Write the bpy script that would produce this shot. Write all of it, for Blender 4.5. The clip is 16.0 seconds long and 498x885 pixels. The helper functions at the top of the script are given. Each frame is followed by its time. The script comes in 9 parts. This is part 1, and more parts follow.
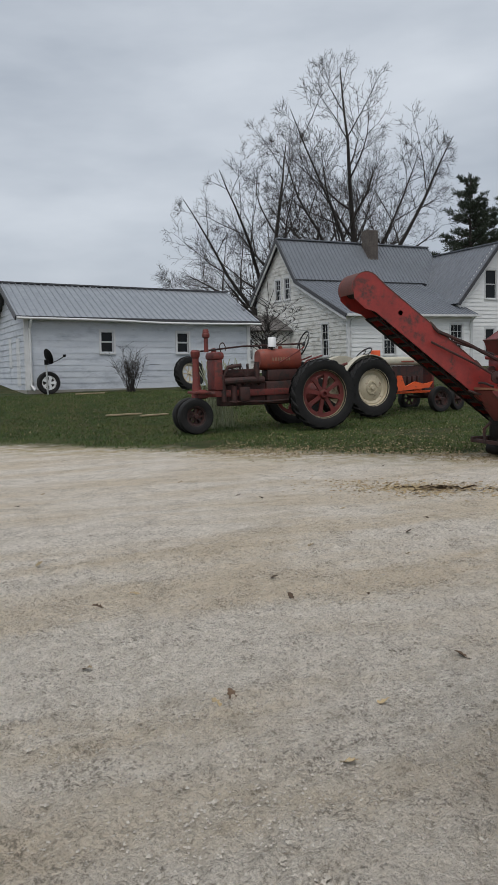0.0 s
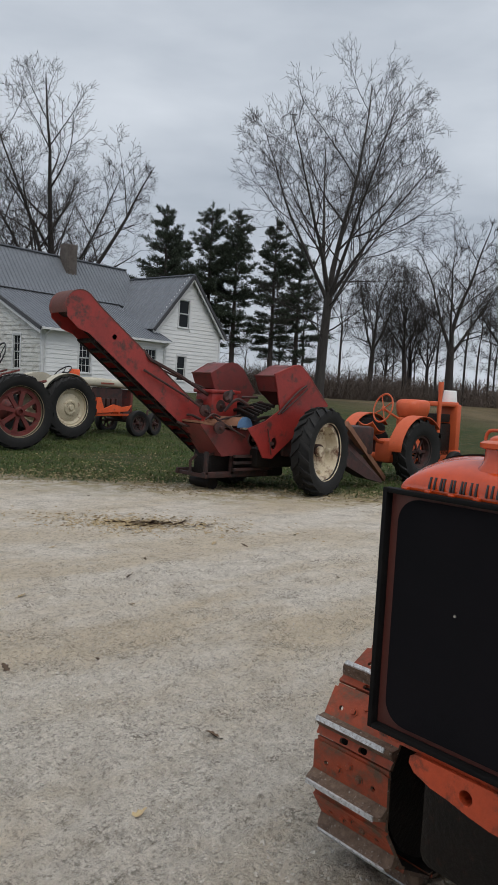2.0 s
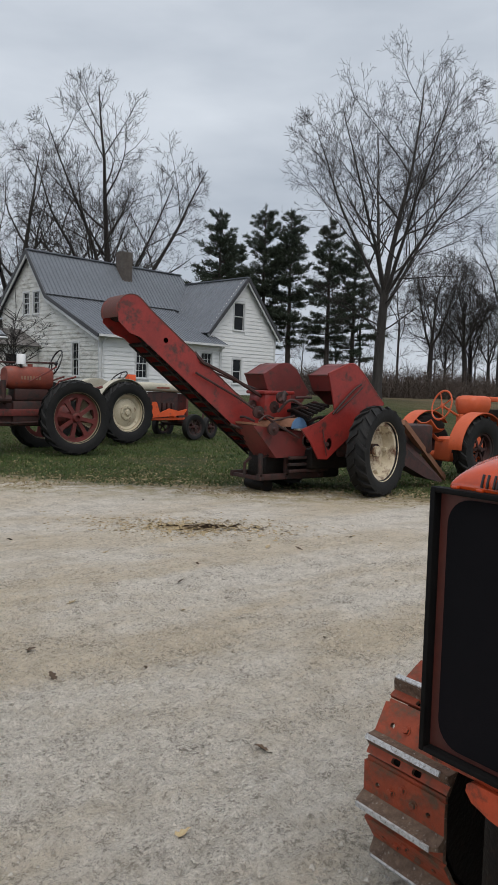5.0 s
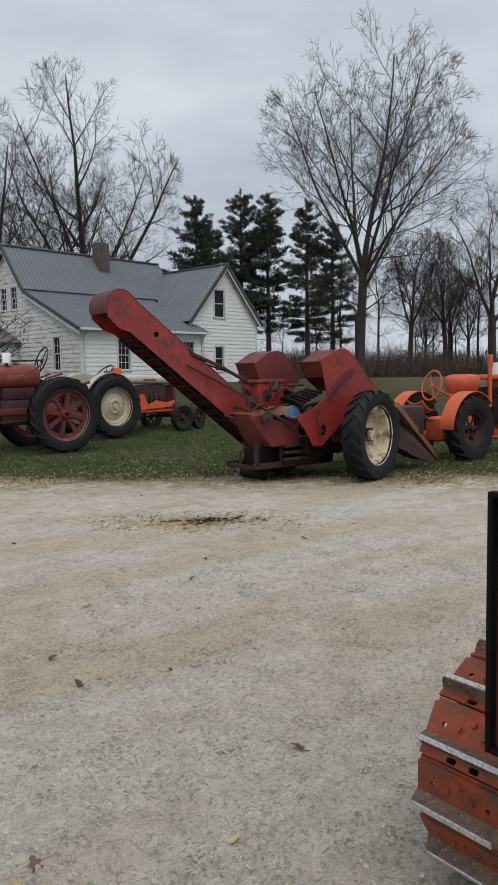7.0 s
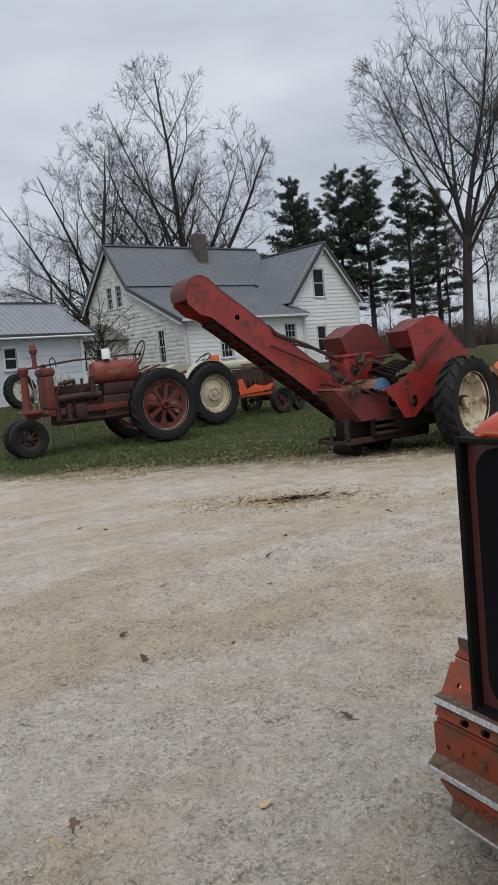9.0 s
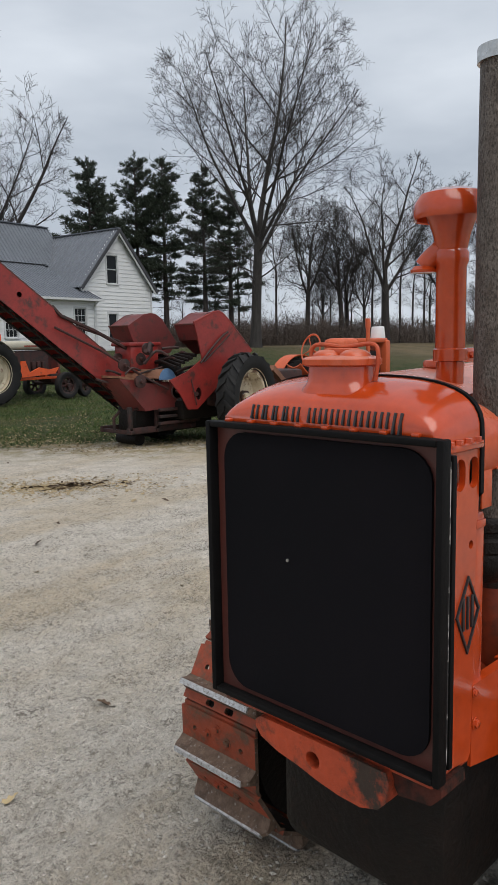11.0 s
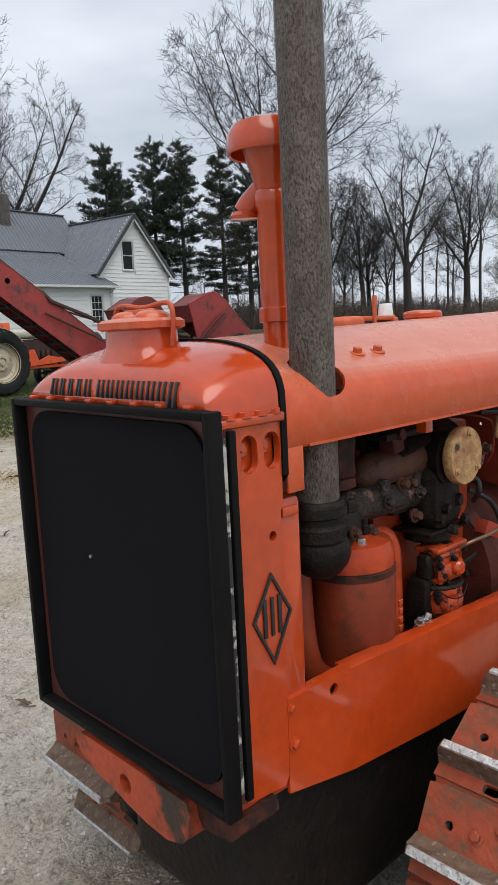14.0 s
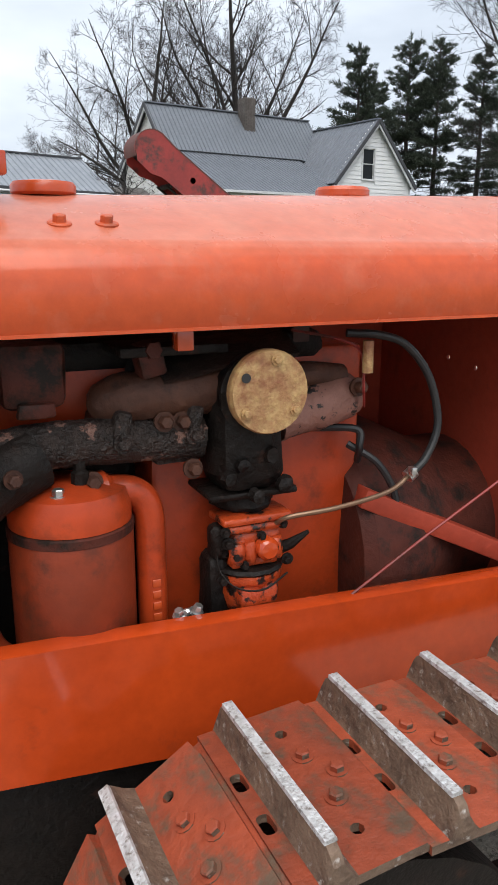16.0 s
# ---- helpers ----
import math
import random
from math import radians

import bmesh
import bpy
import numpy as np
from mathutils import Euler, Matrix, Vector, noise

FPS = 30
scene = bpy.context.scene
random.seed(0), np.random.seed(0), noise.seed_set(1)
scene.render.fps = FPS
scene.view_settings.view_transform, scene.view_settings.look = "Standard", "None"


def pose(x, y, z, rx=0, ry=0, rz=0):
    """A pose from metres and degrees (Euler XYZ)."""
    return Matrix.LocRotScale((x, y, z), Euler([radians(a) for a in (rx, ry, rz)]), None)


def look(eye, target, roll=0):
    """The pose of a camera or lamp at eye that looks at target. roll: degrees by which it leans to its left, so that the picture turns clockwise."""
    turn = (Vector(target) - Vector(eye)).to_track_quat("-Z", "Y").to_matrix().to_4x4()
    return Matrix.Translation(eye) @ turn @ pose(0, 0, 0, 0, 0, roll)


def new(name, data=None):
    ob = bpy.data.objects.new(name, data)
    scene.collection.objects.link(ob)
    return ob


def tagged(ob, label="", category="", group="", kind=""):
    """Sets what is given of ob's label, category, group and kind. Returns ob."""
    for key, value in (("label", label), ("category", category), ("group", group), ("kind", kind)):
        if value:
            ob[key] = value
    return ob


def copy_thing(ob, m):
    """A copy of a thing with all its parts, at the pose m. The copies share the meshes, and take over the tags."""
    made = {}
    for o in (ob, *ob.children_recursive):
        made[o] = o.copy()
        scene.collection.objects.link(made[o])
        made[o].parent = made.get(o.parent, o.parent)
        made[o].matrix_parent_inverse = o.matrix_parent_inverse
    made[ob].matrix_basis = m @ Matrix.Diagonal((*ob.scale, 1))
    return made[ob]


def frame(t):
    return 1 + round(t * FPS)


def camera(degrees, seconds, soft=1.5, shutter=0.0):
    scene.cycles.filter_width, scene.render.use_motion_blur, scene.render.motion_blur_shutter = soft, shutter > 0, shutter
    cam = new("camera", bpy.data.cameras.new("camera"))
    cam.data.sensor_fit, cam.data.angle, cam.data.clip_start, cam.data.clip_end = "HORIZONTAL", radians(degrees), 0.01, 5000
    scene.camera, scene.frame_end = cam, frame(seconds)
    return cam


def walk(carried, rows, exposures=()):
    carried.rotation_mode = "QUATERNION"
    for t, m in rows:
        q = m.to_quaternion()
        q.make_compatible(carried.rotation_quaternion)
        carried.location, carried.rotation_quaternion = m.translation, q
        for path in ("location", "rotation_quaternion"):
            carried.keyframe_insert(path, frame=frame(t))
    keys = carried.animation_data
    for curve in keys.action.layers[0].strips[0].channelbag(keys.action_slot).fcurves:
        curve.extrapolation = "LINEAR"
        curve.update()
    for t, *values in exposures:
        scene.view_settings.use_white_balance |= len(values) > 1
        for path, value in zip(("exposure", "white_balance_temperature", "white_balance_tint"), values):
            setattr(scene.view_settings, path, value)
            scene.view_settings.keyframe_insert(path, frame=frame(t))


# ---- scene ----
cam = camera(36.6, 16.0, soft=1.2)
PATH = [
    (0, (-0.05, 0.015, 1.316), (0.548, 1.914, 1.122), -1.7),
    (0.5, (-0.02, 0.177, 1.375), (0.695, 2.035, 1.179), 0.3),
    (1, (-0.045, 0.464, 1.387), (1.03, 2.144, 1.236), 2.5),
    (1.5, (-0.084, 0.542, 1.409), (1.141, 2.117, 1.269), 2.1),
    (2, (-0.083, 0.576, 1.414), (1.233, 2.076, 1.276), 3.2),
    (2.5, (-0.099, 0.604, 1.412), (1.211, 2.109, 1.273), 3.1),
    (3, (-0.093, 0.602, 1.405), (1.196, 2.125, 1.266), 1.3),
    (3.5, (-0.072, 0.577, 1.4), (1.182, 2.128, 1.262), 0.2),
    (4, (0.008, 0.564, 1.387), (1.156, 2.196, 1.251), -0.2),
    (4.5, (0.058, 0.54, 1.394), (1.207, 2.171, 1.256), 0.3),
    (5, (0.049, 0.641, 1.399), (1.244, 2.239, 1.26), 1.7),
    (5.2, (0.03, 0.686, 1.397), (1.261, 2.256, 1.263), 1.6),
    (7.3, (-0.063, 0.746, 1.465), (1.158, 2.318, 1.27), -1.8),
    (7.5, (-0.052, 0.732, 1.458), (1.158, 2.31, 1.243), -2.5),
    (8, (0.011, 0.665, 1.454), (1.091, 2.335, 1.244), -4.9),
    (8.5, (0.147, 0.577, 1.436), (1.153, 2.293, 1.233), -5.4),
    (9, (0.219, 0.568, 1.392), (1.189, 2.305, 1.186), -5.5),
    (9.5, (0.227, 0.543, 1.394), (1.142, 2.31, 1.199), -5.4),
    (10, (0.268, 0.514, 1.382), (1.327, 2.198, 1.175), -4.3),
    (10.2, (0.28, 0.509, 1.369), (1.485, 2.09, 1.148), -2.7),
    (12.3, (0.3, 0.662, 1.354), (1.766, 1.995, 1.081), -0.6),
    (12.5, (0.31, 0.672, 1.349), (1.732, 2.051, 1.072), -1.0),
    (13, (0.395, 0.595, 1.356), (1.744, 2.04, 1.052), -2.0),
    (13.5, (0.524, 0.435, 1.337), (1.872, 1.882, 1.037), -2.2),
    (14, (0.702, 0.408, 1.312), (2.051, 1.854, 1.01), -2.8),
    (14.5, (0.931, 0.415, 1.342), (2.307, 1.833, 1.031), -2.6),
    (15, (1.175, 0.346, 1.311), (2.301, 1.97, 1.004), -4.4),
    (15.5, (1.387, 0.281, 1.309), (2.306, 2.018, 0.937), -4.5),
    (16, (1.546, 0.298, 1.23), (2.37, 2.051, 0.731), 0.1),
]
walk(cam, [(t, look(eye, target, roll)) for t, eye, target, roll in PATH],
     [(0.0, 0.02), (0.4, -0.02), (1.0, -0.16), (1.5, 0.02), (2.0, 0.04), (3.0, 0.09), (10.0, 0.10), (12.3, 0.33), (14.5, 0.41), (15.3, 0.51), (16.0, 0.76)])

# ---- world and light: an overcast sky with a soft sun behind it ----
SUN_EL, SUN_ROT = 64, 205
world = bpy.data.worlds.new("overcast_sky")
scene.world = world
world.use_nodes = True
wn, wl = world.node_tree.nodes, world.node_tree.links
bg = wn["Background"]
sky = wn.new("ShaderNodeTexSky")
sky.sky_type, sky.sun_disc = "NISHITA", False
sky.sun_elevation, sky.sun_rotation = radians(SUN_EL), radians(SUN_ROT)
sky.air_density, sky.dust_density = 1.0, 4.0
sky_dim = wn.new("ShaderNodeMix")
sky_dim.data_type = "RGBA"
sky_dim.blend_type = "MULTIPLY"
sky_dim.inputs[0].default_value = 1.0
sky_dim.inputs[7].default_value = (0.08, 0.08, 0.08, 1)
wl.new(sky.outputs[0], sky_dim.inputs[6])
wc = wn.new("ShaderNodeTexCoord")
wm = wn.new("ShaderNodeMapping")
wm.inputs["Scale"].default_value = (1.0, 1.0, 3.2)
wl.new(wc.outputs["Generated"], wm.inputs[0])
wnoise = wn.new("ShaderNodeTexNoise")
wnoise.inputs["Scale"].default_value, wnoise.inputs["Detail"].default_value = 2.6, 5
wl.new(wm.outputs[0], wnoise.inputs[0])
wr = wn.new("ShaderNodeValToRGB")
wr.color_ramp.elements[0].position, wr.color_ramp.elements[1].position = 0.32, 0.7
wr.color_ramp.elements[0].color, wr.color_ramp.elements[1].color = (0.45, 0.50, 0.57, 1), (0.70, 0.75, 0.815, 1)
wl.new(wnoise.outputs[0], wr.inputs[0])
wmix = wn.new("ShaderNodeMix")
wmix.data_type = "RGBA"
wmix.inputs[0].default_value = 0.88
wl.new(sky_dim.outputs[2], wmix.inputs[6])
wl.new(wr.outputs[0], wmix.inputs[7])
wl.new(wmix.outputs[2], bg.inputs[0])
bg.inputs[1].default_value = 1.0

sun = new("sun", bpy.data.lights.new("sun", "SUN"))
sun.data.energy, sun.data.angle, sun.data.color = 1.9, radians(60), (1.0, 0.96, 0.90)
sun.matrix_world = pose(0, 0, 30, 90 - SUN_EL, 0, 180 - SUN_ROT)


# ---- materials ----
def mat(name, c1, c2, scale=6.0, rough=0.6, metal=0.0, patch=None, bump=0.15, bscale=60.0, stretch=None, rvar=0.12, rnd=0.0, spec=0.5, dust=None, coat=0.0):
    """Two colours mixed by noise, an optional third in patches (colour, scale, from, to), dust and sky sheen on upward
    faces (colour, amount), roughness variation and fine relief.
    """
    m = bpy.data.materials.new(name)
    m.use_nodes = True
    n, l = m.node_tree.nodes, m.node_tree.links
    b = n["Principled BSDF"]
    tc = n.new("ShaderNodeTexCoord")
    co = tc.outputs["Object"]
    if stretch:
        mp = n.new("ShaderNodeMapping")
        mp.inputs["Scale"].default_value = stretch
        l.new(co, mp.inputs[0])
        co = mp.outputs[0]

    def nz(sc, det=6.0, rgh=0.6):
        t = n.new("ShaderNodeTexNoise")
        t.inputs["Scale"].default_value, t.inputs["Detail"].default_value, t.inputs["Roughness"].default_value = sc, det, rgh
        l.new(co, t.inputs["Vector"])
        return t.outputs[0]

    def ramp(src, lo, hi):
        r = n.new("ShaderNodeMapRange")
        r.inputs[1].default_value, r.inputs[2].default_value = lo, hi
        l.new(src, r.inputs[0])
        return r.outputs[0]

    def mixc(f, a, c):
        x = n.new("ShaderNodeMix")
        x.data_type = "RGBA"
        for sock, v in ((x.inputs[0], f), (x.inputs[6], a), (x.inputs[7], c)):
            if isinstance(v, tuple):
                sock.default_value = (*v, 1)
            else:
                l.new(v, sock)
        return x.outputs[2]

    big = nz(scale)
    colour = mixc(ramp(big, 0.32, 0.68), c1, c2)
    fine = nz(bscale, 4.0)
    if patch:
        pc, ps, lo, hi = patch
        colour = mixc(ramp(nz(ps, 9.0, 0.68), lo, hi), colour, pc)
    # upward faces turn paler: settled dust plus the sky's sheen, in the colour
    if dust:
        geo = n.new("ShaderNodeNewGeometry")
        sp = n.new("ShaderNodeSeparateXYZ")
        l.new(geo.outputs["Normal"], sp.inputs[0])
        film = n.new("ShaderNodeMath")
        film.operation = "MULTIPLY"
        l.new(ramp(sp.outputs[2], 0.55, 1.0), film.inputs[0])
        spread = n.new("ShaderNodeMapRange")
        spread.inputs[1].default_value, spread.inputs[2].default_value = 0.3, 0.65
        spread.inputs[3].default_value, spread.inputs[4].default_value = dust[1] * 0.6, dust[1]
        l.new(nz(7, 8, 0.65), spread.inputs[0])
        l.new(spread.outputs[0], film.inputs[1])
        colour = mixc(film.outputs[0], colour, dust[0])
    g = n.new("ShaderNodeMix")
    g.data_type, g.blend_type = "RGBA", "OVERLAY"
    g.inputs[0].default_value = 0.25
    l.new(colour, g.inputs[6])
    l.new(fine, g.inputs[7])
    colour = g.outputs[2]
    if rnd:
        oi = n.new("ShaderNodeObjectInfo")
        hs = n.new("ShaderNodeHueSaturation")
        mr = n.new("ShaderNodeMapRange")
        mr.inputs[3].default_value, mr.inputs[4].default_value = 1 - rnd, 1 + rnd
        l.new(oi.outputs["Random"], mr.inputs[0])
        l.new(mr.outputs[0], hs.inputs["Value"])
        l.new(colour, hs.inputs["Color"])
        colour = hs.outputs[0]
    l.new(colour, b.inputs["Base Color"])
    rr = n.new("ShaderNodeMapRange")
    rr.inputs[3].default_value, rr.inputs[4].default_value = max(0.03, rough - rvar), min(1, rough + rvar)
    l.new(big, rr.inputs[0])
    l.new(rr.outputs[0], b.inputs["Roughness"])
    b.inputs["Metallic"].default_value = metal
    b.inputs["Specular IOR Level"].default_value = spec
    b.inputs["Coat Weight"].default_value, b.inputs["Coat Roughness"].default_value = coat, 0.06
    if bump:
        bp = n.new("ShaderNodeBump")
        bp.inputs["Strength"].default_value, bp.inputs["Distance"].default_value = bump, 0.01
        l.new(fine, bp.inputs["Height"])
        l.new(bp.outputs[0], b.inputs["Normal"])
    return m


ORANGE = mat("orange_paint", (0.47, 0.055, 0.009), (0.39, 0.044, 0.008), 5, 0.17, patch=((0.22, 0.038, 0.015), 9, 0.60, 0.78), bump=0.04, bscale=35, rvar=0.08, coat=0.5)
ORANGE_DUST_SHEEN = mat("dusty_sheen_orange_paint", (0.49, 0.072, 0.017), (0.42, 0.057, 0.014), 4, 0.27, patch=((0.50, 0.13, 0.065), 16, 0.50, 0.85), bump=0.05, bscale=45, dust=((0.62, 0.32, 0.23), 0.42))
ORANGE_OLD = mat("weathered_orange_paint", (0.50, 0.085, 0.022), (0.42, 0.06, 0.02), 9, 0.55, patch=((0.12, 0.05, 0.03), 12, 0.56, 0.68), bump=0.2, bscale=50)
ORANGE_FAR = mat("faded_orange_paint", (0.54, 0.10, 0.032), (0.47, 0.08, 0.025), 5, 0.5, patch=((0.25, 0.08, 0.04), 8, 0.62, 0.74), bump=0.1)
SHOE_RED = mat("rusty_red_shoe_paint", (0.29, 0.056, 0.024), (0.18, 0.042, 0.022), 14, 0.55, patch=((0.10, 0.062, 0.040), 13, 0.50, 0.62), bump=0.35, bscale=70, rnd=0.28, spec=0.3)
WORN_STEEL = mat("worn_steel_edge", (0.62, 0.64, 0.66), (0.40, 0.40, 0.40), 70, 0.5, 0.3, patch=((0.15, 0.125, 0.105), 110, 0.50, 0.66), bump=0.5, bscale=120)
RUST_GREY = mat("rusty_grouser_steel", (0.175, 0.115, 0.078), (0.075, 0.045, 0.030), 38, 0.7, 0.1, patch=((0.36, 0.33, 0.30), 70, 0.58, 0.70), bump=0.5, bscale=110)
PIPE = mat("rust_speckled_pipe_steel", (0.135, 0.115, 0.098), (0.065, 0.047, 0.036), 30, 0.55, 0.15, patch=((0.030, 0.021, 0.016), 300, 0.47, 0.60), bump=0.5, bscale=200, stretch=(1, 1, 0.5))
BLACK = mat("black_enamel", (0.012, 0.012, 0.014), (0.02, 0.019, 0.02), 6, 0.45, bump=0.05)
BLACK_FRAME = mat("black_frame_paint", (0.0045, 0.0045, 0.005), (0.008, 0.0075, 0.0075), 8, 0.6, patch=((0.03, 0.012, 0.009), 14, 0.64, 0.74), bump=0.15, spec=0.09)
SCREEN = mat("black_radiator_screen", (0.005, 0.005, 0.0065), (0.008, 0.007, 0.009), 3, 0.75, bump=0.35, bscale=900, spec=0.08)
SHROUD_BROWN = mat("dark_red_shroud_paint", (0.085, 0.02, 0.014), (0.06, 0.016, 0.012), 6, 0.5, patch=((0.25, 0.05, 0.02), 7, 0.62, 0.7), bump=0.1)
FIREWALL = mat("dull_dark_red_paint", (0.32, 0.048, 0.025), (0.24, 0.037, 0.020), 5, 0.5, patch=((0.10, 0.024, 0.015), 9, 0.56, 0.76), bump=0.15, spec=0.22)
# near-black for oily iron, and for blocks that fill hollows with shade
SOOT_AND_SHADE = mat("oily_black_iron_and_shade", (0.006, 0.005, 0.0045), (0.012, 0.008, 0.0065), 14, 0.55, patch=((0.040, 0.018, 0.012), 26, 0.60, 0.72), bump=0.5, bscale=75, spec=0.2)
MANIFOLD = mat("burnt_flaking_manifold_iron", (0.010, 0.007, 0.006), (0.028, 0.016, 0.012), 60, 0.5, 0.0, patch=((0.20, 0.105, 0.080), 20, 0.565, 0.60), bump=1.0, bscale=130, spec=0.5)
MANIFOLD_PINK = mat("scorched_pink_iron", (0.25, 0.115, 0.088), (0.16, 0.07, 0.052), 12, 0.65, 0.0, patch=((0.014, 0.009, 0.008), 34, 0.56, 0.60), bump=0.6, bscale=40)
CREAM_DISC = mat("flaking_yellow_paint", (0.46, 0.31, 0.13), (0.33, 0.18, 0.075), 85, 0.6, patch=((0.22, 0.085, 0.036), 26, 0.42, 0.62), bump=0.4, bscale=90)
MANIFOLD_BROWN = mat("burnt_brown_iron", (0.085, 0.034, 0.020), (0.045, 0.019, 0.013), 24, 0.6, 0.0, patch=((0.016, 0.010, 0.008), 20, 0.54, 0.68), bump=0.4, bscale=60, spec=0.28)
SMOKED = mat("smoke_stained_orange", (0.24, 0.034, 0.010), (0.16, 0.025, 0.009), 5, 0.42, patch=((0.045, 0.016, 0.009), 11, 0.54, 0.70), bump=0.12, bscale=50, spec=0.35)
CARB_ORANGE = mat("oily_carburettor_orange", (0.46, 0.060, 0.012), (0.34, 0.042, 0.010), 20, 0.35, patch=((0.010, 0.007, 0.006), 30, 0.52, 0.58), bump=0.4, bscale=80)
GREASY = mat("grease_stained_orange", (0.42, 0.055, 0.016), (0.33, 0.045, 0.014), 7, 0.5, patch=((0.028, 0.016, 0.011), 6, 0.51, 0.60), bump=0.25, bscale=50)
GRIMY = mat("grimy_orange_enamel", (0.42, 0.050, 0.011), (0.33, 0.038, 0.009), 6, 0.36, patch=((0.08, 0.018, 0.009), 9, 0.52, 0.72), bump=0.12, bscale=50, spec=0.35)
BAY_BROWN = mat("oily_brown_iron", (0.026, 0.012, 0.009), (0.014, 0.008, 0.006), 9, 0.55, patch=((0.006, 0.005, 0.0045), 18, 0.5, 0.62), bump=0.6, bscale=70, spec=0.25)
RUST_DARK_IRON = mat("rusty_dark_red_iron", (0.085, 0.020, 0.012), (0.05, 0.014, 0.010), 10, 0.6, patch=((0.014, 0.009, 0.007), 18, 0.5, 0.62), bump=0.35, bscale=50, spec=0.22)
RUBBER_HOSE = mat("black_rubber_hose", (0.010, 0.011, 0.012), (0.016, 0.016, 0.017), 20, 0.5, bump=0.1)
COPPER = mat("dull_copper_pipe", (0.22, 0.13, 0.08), (0.16, 0.10, 0.065), 30, 0.4, 0.6, bump=0.1)
STEEL = mat("bright_zinc_steel", (0.55, 0.56, 0.56), (0.42, 0.42, 0.41), 40, 0.3, 0.9, bump=0.1)
SEAL = mat("flaked_white_seal", (0.45, 0.43, 0.40), (0.28, 0.27, 0.25), 50, 0.7, patch=((0.02, 0.02, 0.02), 16, 0.46, 0.50), bump=0.3)
RUBBER = mat("weathered_tyre_rubber", (0.007, 0.007, 0.0075), (0.015, 0.0145, 0.014), 5, 0.7, patch=((0.034, 0.031, 0.027), 8, 0.62, 0.80), bump=0.3, bscale=40, spec=0.28)
CREAM_RIM = mat("cream_rim_paint", (0.52, 0.46, 0.34), (0.44, 0.38, 0.27), 6, 0.6, patch=((0.16, 0.085, 0.05), 7, 0.57, 0.66), bump=0.15)
RED_RIM = mat("dull_red_rim_paint", (0.145, 0.022, 0.018), (0.10, 0.018, 0.016), 6, 0.65, patch=((0.08, 0.04, 0.03), 9, 0.55, 0.66), bump=0.15)
PICKER_RIM = mat("rust_streaked_cream_rim", (0.62, 0.55, 0.42), (0.48, 0.40, 0.28), 7, 0.65, patch=((0.13, 0.06, 0.035), 6, 0.48, 0.62), bump=0.2)
PALE_RIM = mat("dusty_tan_rim", (0.24, 0.20, 0.12), (0.18, 0.14, 0.09), 6, 0.7, bump=0.2)
RED_OLD = mat("oxidised_red_paint", (0.165, 0.028, 0.022), (0.105, 0.021, 0.018), 6, 0.65, patch=((0.050, 0.024, 0.020), 10, 0.50, 0.64), bump=0.25)
RED_TANK = mat("orange_red_tank_paint", (0.23, 0.045, 0.024), (0.16, 0.032, 0.019), 5, 0.55, patch=((0.12, 0.04, 0.03), 9, 0.55, 0.66), bump=0.15)
PICKER_RED = mat("faded_picker_red", (0.27, 0.026, 0.021), (0.19, 0.020, 0.017), 2.5, 0.42, patch=((0.06, 0.022, 0.018), 4.5, 0.53, 0.64), bump=0.15, bscale=30)
PICKER_DARK = mat("rusted_dark_red_iron", (0.050, 0.014, 0.011), (0.030, 0.011, 0.009), 6, 0.7, patch=((0.014, 0.010, 0.009), 9, 0.48, 0.62), bump=0.3)
RUST_PLATE = mat("brown_rusted_sheet", (0.22, 0.10, 0.055), (0.16, 0.07, 0.04), 5, 0.75, bump=0.3)
PAINT_BLUE = mat("pale_blue_paint", (0.10, 0.20, 0.36), (0.08, 0.15, 0.27), 8, 0.55, bump=0.1)
CREAM_HOOD = mat("grey_cream_hood_paint", (0.47, 0.44, 0.36), (0.38, 0.355, 0.28), 4, 0.5, patch=((0.25, 0.12, 0.06), 7, 0.62, 0.72), bump=0.1)
BRIGHT_ORANGE = mat("bright_orange_paint", (0.70, 0.10, 0.02), (0.58, 0.08, 0.02), 5, 0.5, patch=((0.2, 0.06, 0.03), 8, 0.6, 0.7), bump=0.1)
WHITE_PLASTIC = mat("white_plastic", (0.78, 0.79, 0.80), (0.70, 0.71, 0.72), 5, 0.4, bump=0.05)
SIDING = mat("white_painted_clapboard", (0.72, 0.73, 0.73), (0.64, 0.65, 0.66), 1.2, 0.6, patch=((0.45, 0.46, 0.45), 3, 0.62, 0.8), bump=0.1, stretch=(1, 1, 4))
SIDING_OLD = mat("mildewed_white_clapboard", (0.68, 0.68, 0.66), (0.54, 0.54, 0.51), 1.6, 0.7, patch=((0.27, 0.25, 0.215), 2.2, 0.49, 0.72), bump=0.2, stretch=(1, 1, 2.5))
SHED_BOARD = mat("worn_whitewashed_board", (0.55, 0.58, 0.625), (0.45, 0.485, 0.54), 1.1, 0.7, patch=((0.29, 0.315, 0.36), 1.6, 0.52, 0.75), bump=0.2, stretch=(1, 1, 3), rnd=0.04)
TRIM_WHITE = mat("white_trim_paint", (0.62, 0.63, 0.64), (0.52, 0.53, 0.54), 3, 0.6, bump=0.1)
ROOF = mat("grey_ribbed_roof_steel", (0.165, 0.18, 0.205), (0.135, 0.148, 0.17), 0.9, 0.42, 0.35, patch=((0.22, 0.235, 0.26), 1.4, 0.55, 0.75), bump=0.05, bscale=8)
ROOF_SHED = mat("pale_ribbed_roof_steel", (0.28, 0.30, 0.33), (0.22, 0.24, 0.27), 0.8, 0.42, 0.35, patch=((0.15, 0.16, 0.18), 1.4, 0.55, 0.75), bump=0.05, bscale=8)
